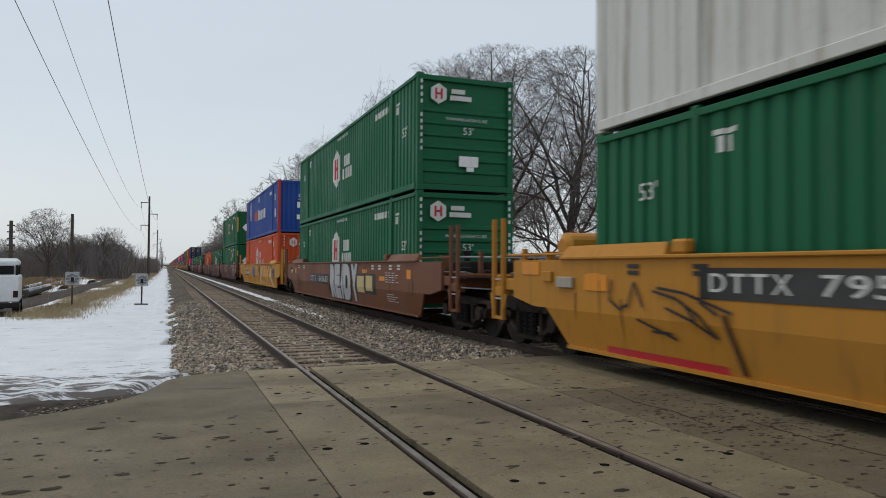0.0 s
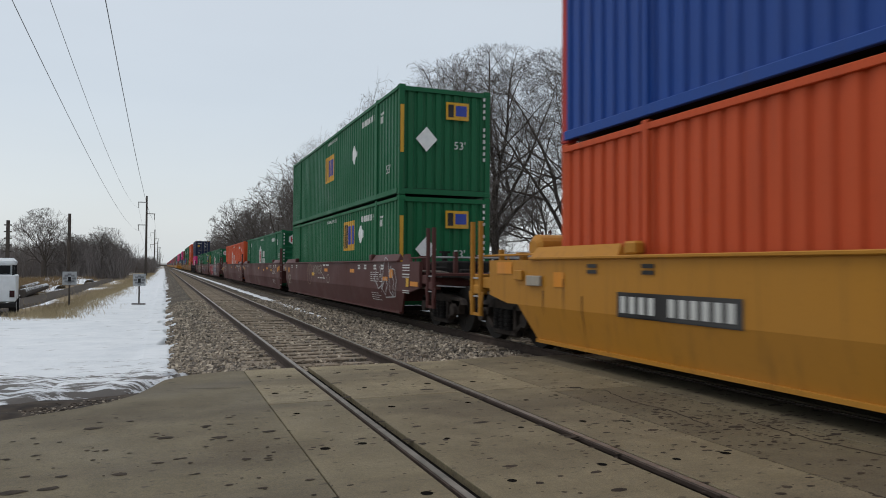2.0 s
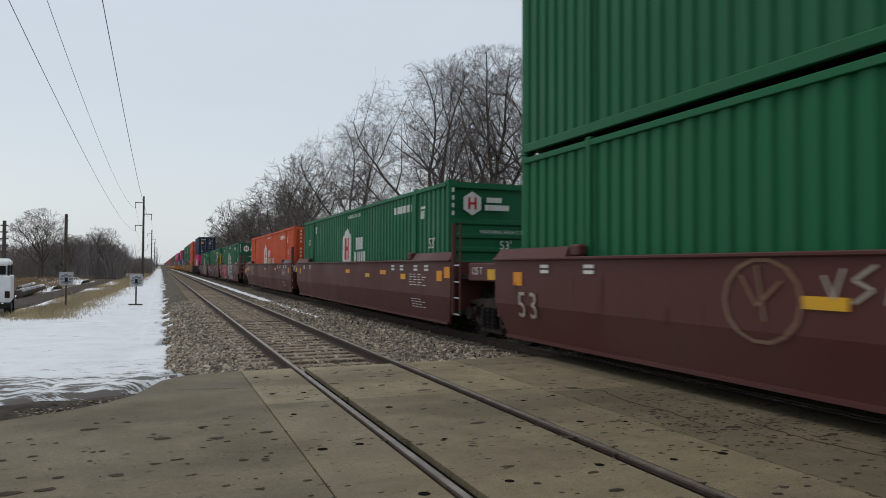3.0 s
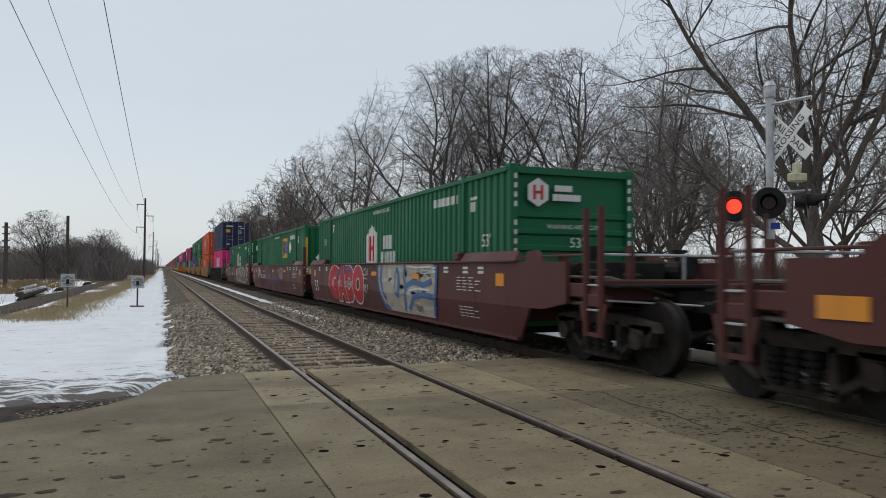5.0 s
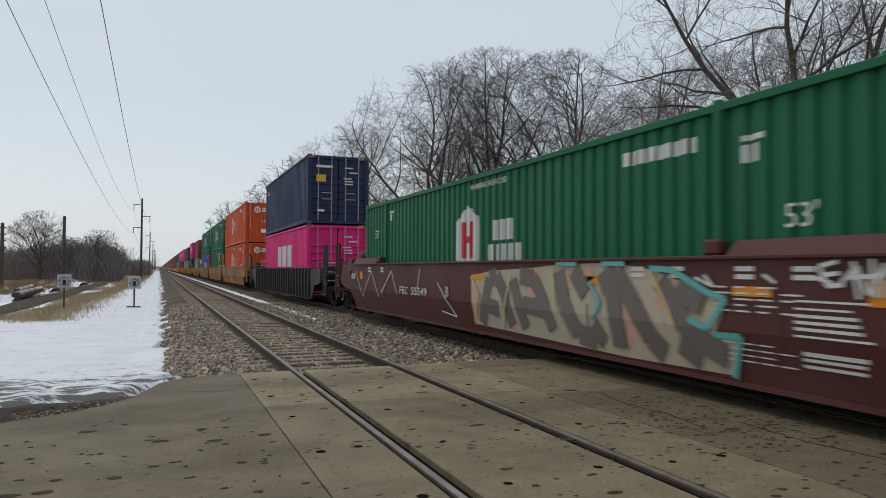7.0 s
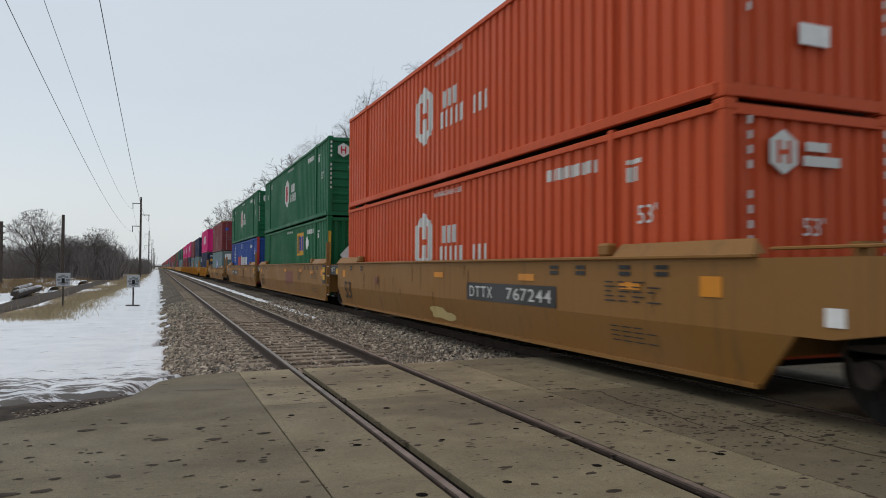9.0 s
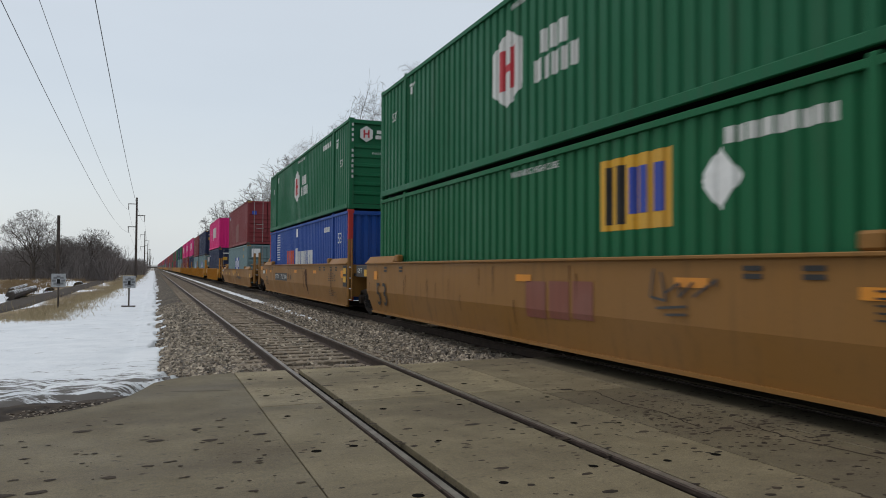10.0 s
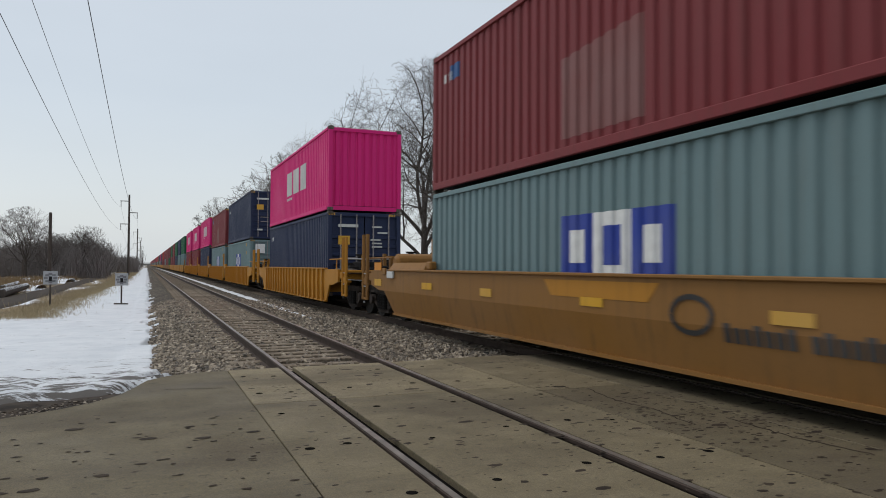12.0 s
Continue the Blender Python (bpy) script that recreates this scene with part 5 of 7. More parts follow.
UNITS = [
    # start of the load, car paint, near end, far end, ribbed, lower box, upper box, well length, load's start in the well, side height
    (-7.70, "yellow", "coupler", "coupler", False, "badged", "white", LONG53, 0, TOP),
    (16.12, "rust", "coupler", "coupler", False, "badged", "badged", LONG53, 0, TOP),
    (39.14, "yellow", "coupler", "coupler", False, "orange", "blue", LONG53, 0, TOP),
    (63.34, "brown", "coupler", "joint", False, "goldmark", "goldmarkdull", LONG53, 0, TOP),
    (82.76, "brown", "joint", "joint", False, "badged", None, LONG53, 0, TOP),
    (101.62, "brown", "joint", "coupler", False, "orange", None, LONG53, 0, TOP),
    (125.94, "brown", "coupler", "joint", False, "badged", None, LONG53, 0, TOP),
    (145.05, "brown", "joint", "joint", False, "goldmark", None, LONG53, 0, TOP),
    (164.86, "brown", "joint", "coupler", False, "badged", None, LONG53, 0, TOP),
    (189.95, "dark", "coupler", "coupler", True, "pink", "navy", LONG53, 1.4, 1.42),
    (212.78, "tan", "coupler", "joint", False, "orange", "orange", LONG53, 0, TOP),
    (231.96, "tan", "joint", "joint", False, "goldmark", "badged", LONG53, 0, TOP),
    (251.48, "tan", "joint", "coupler", False, "blue", "badged", LONG53, 0, TOP),
    (277.69, "tan", "coupler", "coupler", False, "grey", "maroon", LONG53, 2.3, 1.29),
    (299.35, "yellow", "coupler", "coupler", True, "navy", "pinkfront", LONG40, 0, 1.30),
    (318.81, "yellow", "coupler", "joint", True, "grey", "navy", LONG40, 0, 1.30),
    (333.4, "yellow", "joint", "joint", True, "grey", "maroon", LONG40, 0, 1.30),
    (348.6, "yellow", "joint", "joint", True, "navy", "pink", LONG40, 0, 1.30),
    (364.4, "yellow", "joint", "joint", True, "maroon", "pink", LONG40, 0, 1.30),
    (380.0, "yellow", "joint", "coupler", True, "maroon", "pinkfront", LONG40, 0, 1.30),
]
for y, mat, near, far, ribbed, lower, upper, well, inset, top in UNITS:
    number = "markdark" if mat in ("tan", "yellow") else "markwhite"
    car = well_car(well, mat, near, far, "%s %s well car streaked with grime" % (PAINTS[mat], "ribbed" if ribbed else "smooth-sided"), ribbed, top)
    if not ribbed and top == TOP:
        stencils(car, well, mat, number)
    CARS.append(car)
    TRAIN.append((car, y - inset, 0.0))
    TRAIN.append((load_of(lower), y, FLOOR))
    if upper:
        TRAIN.append((load_of(upper), y, FLOOR + (LOWBOX if lower == "grey" else HIGH) + 0.02))
for k in KINDS:
    if k not in USED:
        for o in (*KINDS[k].children_recursive, KINDS[k]):
            bpy.data.objects.remove(o)

far_rng = random.Random(11)
far_boxes = {m: far_container(m, "%s 40-foot container with ribbed steel walls" % m) for m in ("maroon", "navy", "red", "grey", "pink", "olive")}
far_cars = {m: far_car(m) for m in ("yellow", "tan")}
far_used = set()


def far_copy(table, key):
    if (id(table), key) in far_used:
        return copy_thing(table[key], pose(0, 0, 0))
    far_used.add((id(table), key))
    return table[key]


y = 399.0
for k in range(76):
    q = k % 5
    TRAIN.append((far_copy(far_cars, "yellow" if (k // 5) % 3 != 1 else "tan"), y, 0.0))
    TRAIN.append((far_copy(far_boxes, far_rng.choice(("maroon", "navy", "olive", "grey", "maroon"))), y, FLOOR))
    TRAIN.append((far_copy(far_boxes, far_rng.choice(("maroon", "red", "maroon", "navy", "maroon", "pink", "maroon", "olive"))), y, FLOOR + HIGH + 0.02))
    y += 19.0 if q == 4 else 15.2


# ---- paint and marks on the cars ----
M["spraycrimson"] = paint("spray_crimson", (0.38, 0.018, 0.026), dirt=0.45, fade=0.08)
M["spraygrey"] = paint("spray_grey_brown", (0.13, 0.105, 0.09), dirt=0.3)
M["spraygrey2"] = paint("spray_dull_grey", (0.27, 0.245, 0.21), dirt=0.4)
M["spraypale"] = paint("spray_pale", (0.43, 0.37, 0.27), dirt=0.3)
M["spraypink"] = paint("spray_pale_pink", (0.52, 0.30, 0.22), dirt=0.3)
M["sprayamber"] = paint("spray_amber", (0.62, 0.25, 0.012), dirt=0.2)
M["spraynavy"] = paint("spray_navy", (0.02, 0.035, 0.075), dirt=0.3)
M["sprayolive"] = paint("spray_olive", (0.05, 0.06, 0.03), dirt=0.3)
M["sprayteal"] = paint("spray_teal", (0.10, 0.38, 0.36), dirt=0.2)
M["spraydust"] = paint("spray_dust_brown", (0.19, 0.105, 0.06), dirt=0.4)
M["spraydimblue"] = paint("spray_dim_blue", (0.035, 0.04, 0.12), dirt=0.4)
M["markredfade"] = paint("faded_red_mark", (0.20, 0.055, 0.03), dirt=0.4)
daub(CARS[0], "number_panel", [rect(13.86, 9.76, 1.08, 1.42)], "markdark", 1, "dark painted panel")
fitted(CARS[0], "lettering", "DTTX", 13.72, 12.60, 1.16, 0.20, "markwhite", 2, 0.008)
fitted(CARS[0], "lettering", "795", 12.33, 11.55, 1.16, 0.20, "markwhite", 2, 0.008)
daub(CARS[0], "character_bar", [rect(11.40 - 0.3 * k, 11.20 - 0.3 * k, 1.16, 1.36) for k in range(3)], "markwhite", 2)
daub(CARS[0], "warning_panel", [rect(16.13, 15.59, 1.10, 1.32)], "markorange", 2)
daub(CARS[0], "spray_tag", [q for line in ([(15.46, 1.26), (15.53, 1.00), (15.28, 0.88), (15.14, 0.95)], [(15.14, 0.91), (14.99, 1.24), (14.82, 0.93)], [(14.63, 1.14), (14.21, 1.06), (13.84, 0.89), (13.57, 0.66)], [(14.40, 0.95), (13.93, 0.82), (13.61, 0.67)], [(14.55, 1.18), (14.07, 1.13), (13.35, 0.94)], [(14.93, 0.78), (14.56, 0.68), (14.23, 0.59)], [(14.66, 0.65), (14.30, 0.65)], [(14.11, 1.03), (13.89, 0.83)], [(13.84, 1.05), (13.55, 0.91)],) for q in stroke(line, 0.035)], "markdark", 6, "black sprayed scribble", joined=True)
daub(CARS[0], "red_stripe", [rect(15.71, 13.51, 0.28, 0.37)], "markred", 1, "red stripe along the sill")
daub(CARS[0], "stain", [q for line in ([(13.47, 0.92), (13.35, 0.58), (13.26, 0.31)],) for q in stroke(line, 0.07)], "rustrun", 6, "", joined=True)
burner(CARS[1], (("R", 8.71, 7.88, 0.33, 1.50), ("E", 7.97, 7.17, 0.33, 1.50), ("A", 7.28, 6.23, 0.33, 1.50), ("D", 6.72, 5.72, 0.33, 1.50), ("Y", 5.70, 4.88, 0.33, 1.50)), "spraysilver", "markdark", "silver bubble graffiti letter with dark edges", 0.09, 0.06)
daub(CARS[1], "number_panel", [rect(5.08, 2.88, 0.62, 1.21)], "markdark", 0, "dark painted panel")
daub(CARS[1], "mark_bar", [rect(4.91, 4.10, 0.64, 1.13)], "spraycream", 2)
daub(CARS[1], "mark_bar", [rect(3.90, 3.19, 0.71, 1.15)], "spraycream", 2)
board(CARS[1], 12.46, 9.02, 0.78, 1.13, "DTTX  645613", "markdark", "spraysilver")
lettering(CARS[1], "53", 0.62, 15.23, 0.79, "markdark")
daub(CARS[1], "stain", [blob(8.86, 0.62, 0.4, 0.42, 3, rough=0.25)], "markdark", 1, "black smudge")
daub(CARS[1], "warning_panel", [rect(2.51, 1.98, 1.03, 1.15)], "markorange", 2)
daub(CARS[2], "sprayed_patch", [[(6.35, 0.45), (5.5, 1.40), (1.70, 1.42), (1.15, 1.27), (0.94, 0.90), (0.62, 0.55), (0.28, 0.28), (5.6, 0.28)]], "spraycream", 0, "cream sprayed patch")
burner(CARS[2], (("P", 5.55, 4.55, 0.30, 1.44), ("L", 4.75, 3.95, 0.30, 1.46), ("A", 4.15, 2.85, 0.28, 1.44), ("K", 3.00, 1.15, 0.28, 1.44)), "sprayamber", "markdark", "amber graffiti letter with black edges", 0.07, 0.035)
daub(CARS[2], "spray_highlight", [q for line in ([(0.70, 1.22), (0.35, 1.17), (0.12, 1.20)], [(0.45, 1.00), (0.20, 0.93), (-0.05, 0.98)], [(0.38, 0.88), (0.12, 0.82)]) for q in stroke(line, 0.03)], "spraycream", 6, "", joined=True)
daub(CARS[2], "sprayed_patch", [[(0.79, 1.27), (0.3, 1.24), (-0.11, 1.29), (-0.31, 1.14), (-0.07, 1.04), (-0.2, 0.84), (0.16, 0.75), (0.48, 0.87), (0.57, 1.03), (0.40, 1.08)]], "spraynavy", 3, "dark blue sprayed patch")
lettering(CARS[2], "53", 0.34, 0.55, 0.85, "markdark")
board(CARS[2], 14.46, 12.33, 0.78, 1.10, "XXXX XXXXXX", "markdark", "markwhite")
for k, (y, z, w, h) in enumerate(((9.80, 1.14, 0.71, 0.49), (9.11, 1.00, 0.81, 0.53),)):
    daub(CARS[2], "spray_outline", [blob(y, z, w + 0.16, h + 0.14, 31 + k, power=2, rough=0.25)], "tan", 1 + k % 2 * 2)
    daub(CARS[2], "sprayed_letter", [blob(y, z, w, h, 31 + k, power=2, rough=0.25)], "sprayblue", 2 + k % 2 * 2, "faded blue tag")
    daub(CARS[2], "spray_counter", [blob(y + w * 0.05, z + h * 0.12, w * 0.22, h * 0.24, 31 + 40 + k)], "tan", 5)
for k, (y, z, w, h) in enumerate(((6.37, 1.14, 0.81, 0.43),)):
    daub(CARS[2], "spray_outline", [blob(y, z, w + 0.16, h + 0.14, 33 + k, power=2, rough=0.3)], "markdark", 1 + k % 2 * 2)
    daub(CARS[2], "sprayed_letter", [blob(y, z, w, h, 33 + k, power=2, rough=0.3)], "sprayolive", 2 + k % 2 * 2, "dark green tag")
    daub(CARS[2], "spray_counter", [blob(y + w * 0.05, z + h * 0.12, w * 0.22, h * 0.24, 33 + 40 + k)], "markdark", 5)
daub(CARS[3], "spray_tag", [q for line in ([(1.26, 1.36), (1.43, 1.07), (1.04, 0.81), (0.68, 0.94), (0.93, 1.43)], [(0.78, 0.73), (0.53, 1.56), (0.38, 1.66), (0.16, 1.56), (0.07, 1.25), (-0.10, 1.43)], [(0.43, 1.11), (0.68, 0.84), (0.44, 0.66), (0.20, 0.93), (0.39, 1.14)], [(0.07, 1.25), (-0.01, 0.76), (-0.22, 0.66), (-0.34, 1.02), (-0.14, 1.25), (-0.18, 1.37), (-0.42, 1.32), (-0.57, 1.04), (-0.41, 0.65), (0.44, 0.60)],) for q in stroke(line, 0.03)], "spraysilver", 6, "silver sprayed scribble", joined=True)
daub(CARS[3], "warning_panel", [rect(0.73, 0.27, 1.04, 1.14)], "markorange", 2)
daub(CARS[3], "reflector", [rect(-1.24, -1.44, 0.93, 1.13)], "markyellow", 3)
daub(CARS[3], "warning_panel", [rect(-1.55, -2.10, 0.95, 1.06)], "markorange", 3)
daub(CARS[3], "stencil", [rect(-0.98, -1.46, 0.82 - 0.05 * k, 0.84 - 0.05 * k) for k in range(2)], "markwhite", 2, joined=True)
daub(CARS[3], "stencil", [rect(-0.96, -1.49, 1.43, 1.46)], "markwhite", 2)
daub(CARS[3], "stencil", [rect(-0.95, -1.49, 1.37, 1.40)], "markwhite", 2)
daub(CARS[3], "stencil", [rect(-0.95, -1.49, 1.31, 1.33)], "markwhite", 2)
daub(CARS[3], "stencil", [rect(-0.95, -1.49, 1.21, 1.24)], "markwhite", 2)
daub(CARS[3], "stencil", [rect(-0.95, -1.49, 1.15, 1.17)], "markwhite", 2)
daub(CARS[4], "reflector", [rect(2.56, 2.19, 1.12, 1.25)], "markyellow", 2)
daub(CARS[4], "warning_panel", [rect(-0.29, -0.60, 1.19, 1.42)], "markorange", 2)
daub(CARS[4], "reflector", [rect(5.75, 5.31, 1.13, 1.23)], "markyellow", 2)
lettering(CARS[3], "53", 0.60, 15.55, 0.79, "spraytan")
daub(CARS[3], "ring_mark", stroke(curl(7.42, 0.97, 0.40, 0.30), 0.03), "spraytan", 2, "pale ring mark", joined=True)
daub(CARS[3], "spray_tag", stroke(curl(10.85, 1.10, 0.95, 0.82), 0.04) + [q for line in ([(11.1, 1.35), (10.9, 1.05), (10.6, 1.30)], [(10.9, 1.45), (10.8, 0.9)]) for q in stroke(line, 0.03)], "spraydust", 2, "faded brown sprayed disc", joined=True)
daub(CARS[3], "spray_tag", [q for line in ([(10.15, 1.36), (10.05, 1.15), (9.95, 1.42)], [(9.65, 1.45), (9.85, 1.32), (9.68, 1.24), (9.86, 1.12)], [(9.55, 1.12), (9.48, 1.42), (9.36, 1.22), (9.24, 1.44), (9.18, 1.12)], [(8.85, 1.42), (9.05, 1.40), (9.02, 1.15), (8.82, 1.16)], [(9.02, 1.28), (8.86, 1.30)], [(8.72, 1.10), (8.70, 1.46), (8.50, 1.42), (8.52, 1.28), (8.70, 1.24), (7.95, 0.98)]) for q in stroke(line, 0.03)], "spraytan", 3, "pale sprayed tag", joined=True)
daub(CARS[3], "stencil", [rect(8.32, 7.95, 1.42, 1.48), rect(7.85, 7.36, 1.42, 1.48), rect(9.25, 8.95, 0.96, 1.0), rect(8.85, 8.5, 0.96, 1.0), rect(8.4, 7.97, 0.96, 1.0)], "markwhite", 2, joined=True)
daub(CARS[3], "reflector", [rect(10.37, 9.90, 1.05, 1.17)], "markyellow", 3)
daub(CARS[12], "stencil", [rect(10.2, 5.8, 1.40, 1.412), rect(9.05, 8.72, 1.15, 1.165), rect(9.05, 8.72, 0.90, 0.915), rect(8.95, 8.80, 0.95, 1.12)], "markdark", 2, joined=True)
daub(CARS[12], "stain", [[(5.95, 1.25), (5.75, 1.38), (5.55, 1.37), (5.42, 1.10), (5.38, 0.60), (5.48, 0.42), (5.68, 0.75)]], "rustrun", 1, "dark smudge")
lettering(CARS[12], "B", 0.32, 9.3, 1.03, "markdark")
daub(CARS[5], "spray_tag", [q for line in ([(16.76, 1.12), (16.72, 1.54), (16.45, 1.20), (16.41, 1.53)], [(16.26, 1.24), (16.02, 1.39), (16.20, 1.14)], [(15.96, 1.43), (15.88, 1.18), (15.76, 1.41)], [(15.67, 1.26), (15.45, 1.46), (15.65, 1.17), (15.46, 1.19)], [(15.40, 1.13), (15.37, 1.43), (15.25, 1.33), (15.35, 1.27), (15.23, 1.13)],) for q in stroke(line, 0.03)], "markwhite", 6, "white sprayed tag", joined=True)
daub(CARS[5], "spray_tag", [q for line in ([(14.38, 1.28), (14.10, 1.40), (14.34, 1.10), (14.03, 1.17)], [(13.96, 0.95), (13.81, 1.46), (13.71, 1.07), (13.92, 1.12)], [(13.67, 1.08), (13.64, 1.40), (13.41, 1.09), (13.41, 1.40)], [(13.28, 1.20), (13.10, 1.38), (13.26, 0.99), (13.05, 1.01)], [(13.02, 1.31), (12.82, 1.41), (12.94, 0.96), (12.67, 0.96)], [(14.11, 0.94), (13.29, 0.91), (12.83, 1.02)],) for q in stroke(line, 0.035)], "spraytan", 6, "pale sprayed scribble", joined=True)
daub(CARS[5], "warning_panel", [rect(15.23, 14.73, 1.17, 1.28)], "markorange", 2)
daub(CARS[5], "warning_panel", [rect(17.94, 17.43, 0.99, 1.20)], "markorange", 2)
daub(CARS[5], "reflector", [rect(17.10, 16.88, 0.99, 1.21)], "markyellow", 2)
lettering(CARS[5], "53", 0.46, 16.41, 0.88, "spraytan")
burner(CARS[6], (("G", 13.42, 11.95, 0.37, 1.50), ("A", 12.08, 10.85, 0.35, 1.52), ("D", 11.10, 9.98, 0.37, 1.50), ("O", 10.12, 8.85, 0.38, 1.50)), "spraycrimson", "markwhite", "red bubble graffiti letter with white edges", 0.10, 0.035)
fitted(CARS[6], "lettering", "FEC 55549", 11.97, 10.12, 0.83, 0.19, "spraysilver", 7, 0.006)
daub(CARS[6], "spray_tag", [q for line in ([(12.3, 1.05), (12.0, 1.25), (11.7, 1.45)], [(11.2, 1.42), (10.6, 1.38), (10.2, 1.40)], [(11.05, 1.50), (11.0, 1.22), (10.85, 1.20)]) for q in stroke(line, 0.06)], "sprayblue", 6, "blue sprayed lines", joined=True)
daub(CARS[6], "spray_tag", [q for line in ([(8.55, 1.42), (8.84, 1.36), (8.80, 1.22), (8.55, 1.24), (8.58, 1.34)], [(8.48, 1.22), (8.42, 1.40), (8.34, 1.22)], [(8.75, 1.14), (8.45, 1.12)], [(8.7, 0.95), (8.68, 0.75)], [(8.7, 0.95), (8.5, 0.9), (8.66, 0.84), (8.48, 0.72)], [(8.42, 0.94), (8.28, 0.94)], [(8.35, 0.94), (8.36, 0.74)]) for q in stroke(line, 0.03)], "spraysilver", 6, "silver sprayed tag", joined=True)
daub(CARS[6], "sprayed_patch", [[(7.40, 1.50), (7.25, 1.52), (3.2, 1.52), (3.0, 1.0), (3.3, 0.34), (6.4, 0.34), (7.0, 0.60)]], "spraytan", 1, "pale grey sprayed field")
daub(CARS[6], "spray_edge", [q for line in ([(7.42, 1.52), (7.38, 1.15), (7.20, 0.78), (6.85, 0.45), (6.45, 0.36)], [(7.05, 1.50), (7.12, 1.15), (6.95, 0.80), (6.70, 0.62)], [(5.15, 1.52), (5.20, 1.20), (5.05, 0.95), (5.25, 0.40)], [(5.1, 0.98), (4.5, 1.12), (3.8, 1.05), (3.3, 1.15)], [(4.9, 0.44), (4.5, 0.75), (3.9, 0.84), (3.2, 0.80)], [(3.0, 1.5), (3.05, 0.9), (3.25, 0.36)]) for q in stroke(line, 0.13)], "sprayblue", 2, "broad blue sprayed edge", joined=True)
daub(CARS[6], "spray_counter", [blob(5.72, 1.06, 0.40, 0.80, 71, power=2.2, rough=0.06)], "sprayblue", 3)
daub(CARS[6], "spray_counter", [blob(5.76, 1.06, 0.18, 0.52, 72, power=2.2, rough=0.06)], "spraytan", 4)
wear = random.Random(44)
for k in range(34):
    y, z = wear.uniform(3.3, 6.9), wear.uniform(0.45, 1.42)
    daub(CARS[6], "sprayed_patch", [blob(y, z, wear.uniform(0.2, 0.7), wear.uniform(0.06, 0.22), 400 + k, rough=0.3)], ("spraysilver", "spraygrey2", "spraypale")[k % 3], 2)
daub(CARS[6], "spray_highlight", [q for line in ([(7.28, 1.50), (7.26, 1.12), (7.06, 0.80), (6.78, 0.50)], [(4.98, 1.48), (4.3, 1.44), (3.3, 1.46)], [(4.8, 0.90), (4.2, 0.96), (3.4, 0.94)]) for q in stroke(line, 0.04)], "markwhite", 4, "", joined=True)
daub(CARS[6], "warning_panel", [rect(4.55, 4.05, 1.18, 1.30)], "markorange", 6)
lettering(CARS[6], "53", 0.57, 15.50, 0.75, "markwhite")
daub(CARS[7], "spray_tag", [q for line in ([(13.80, 1.47), (13.54, 1.21), (13.83, 0.99), (13.37, 0.92)], [(13.45, 1.51), (13.21, 1.05), (12.97, 1.39), (13.37, 1.21)], [(13.21, 0.88), (12.90, 1.22), (12.75, 0.99)], [(13.71, 1.25), (12.70, 1.23)],) for q in stroke(line, 0.05)], "markwhite", 6, "white sprayed tag", joined=True)
fitted(CARS[7], "lettering", "FEC 55549", 12.50, 10.50, 0.83, 0.22, "markwhite", 7, 0.008)
lettering(CARS[7], "C", 0.30, 9.04, 0.94, "markwhite")
lettering(CARS[7], "53", 0.55, 15.95, 0.76, "markwhite")
for k, (y, z, w, h) in enumerate(((9.80, 1.14, 0.58, 0.42),)):
    daub(CARS[7], "spray_outline", [blob(y, z, w + 0.16, h + 0.14, 80 + k, power=2, rough=0.3)], "brown", 1 + k % 2 * 2)
    daub(CARS[7], "sprayed_letter", [blob(y, z, w, h, 80 + k, power=2, rough=0.3)], "spraydimblue", 2 + k % 2 * 2, "faded dark blue graffiti")
    daub(CARS[7], "spray_counter", [blob(y + w * 0.05, z + h * 0.12, w * 0.22, h * 0.24, 80 + 40 + k)], "brown", 5)
for k, (y, z, w, h) in enumerate(((9.21, 1.13, 0.46, 0.32),)):
    daub(CARS[7], "spray_outline", [blob(y, z, w + 0.16, h + 0.14, 80 + k, power=2, rough=0.3)], "brown", 1 + k % 2 * 2)
    daub(CARS[7], "sprayed_letter", [blob(y, z, w, h, 80 + k, power=2, rough=0.3)], "spraydimblue", 2 + k % 2 * 2, "faded dark blue graffiti")
    daub(CARS[7], "spray_counter", [blob(y + w * 0.05, z + h * 0.12, w * 0.22, h * 0.24, 80 + 40 + k)], "brown", 5)
for k, (y, z, w, h) in enumerate(((7.63, 0.74, 2.2, 0.30),)):
    daub(CARS[7], "spray_outline", [blob(y, z, w + 0.16, h + 0.14, 82 + k, power=2, rough=0.3)], "brown", 1 + k % 2 * 2)
    daub(CARS[7], "sprayed_letter", [blob(y, z, w, h, 82 + k, power=2, rough=0.3)], "spraydimblue", 2 + k % 2 * 2, "faded blue graffiti")
    daub(CARS[7], "spray_counter", [blob(y + w * 0.05, z + h * 0.12, w * 0.22, h * 0.24, 82 + 40 + k)], "brown", 5)
for k, (y, z, w, h) in enumerate(((5.21, 1.19, 2.05, 0.46),)):
    daub(CARS[7], "spray_outline", [blob(y, z, w + 0.16, h + 0.14, 84 + k, power=2, rough=0.3)], "brown", 1 + k % 2 * 2)
    daub(CARS[7], "sprayed_letter", [blob(y, z, w, h, 84 + k, power=2, rough=0.3)], "spraygrey", 2 + k % 2 * 2, "faded grey graffiti")
    daub(CARS[7], "spray_counter", [blob(y + w * 0.05, z + h * 0.12, w * 0.22, h * 0.24, 84 + 40 + k)], "brown", 5)
daub(CARS[7], "warning_panel", [rect(11.59, 11.16, 1.18, 1.29)], "markorange", 2)
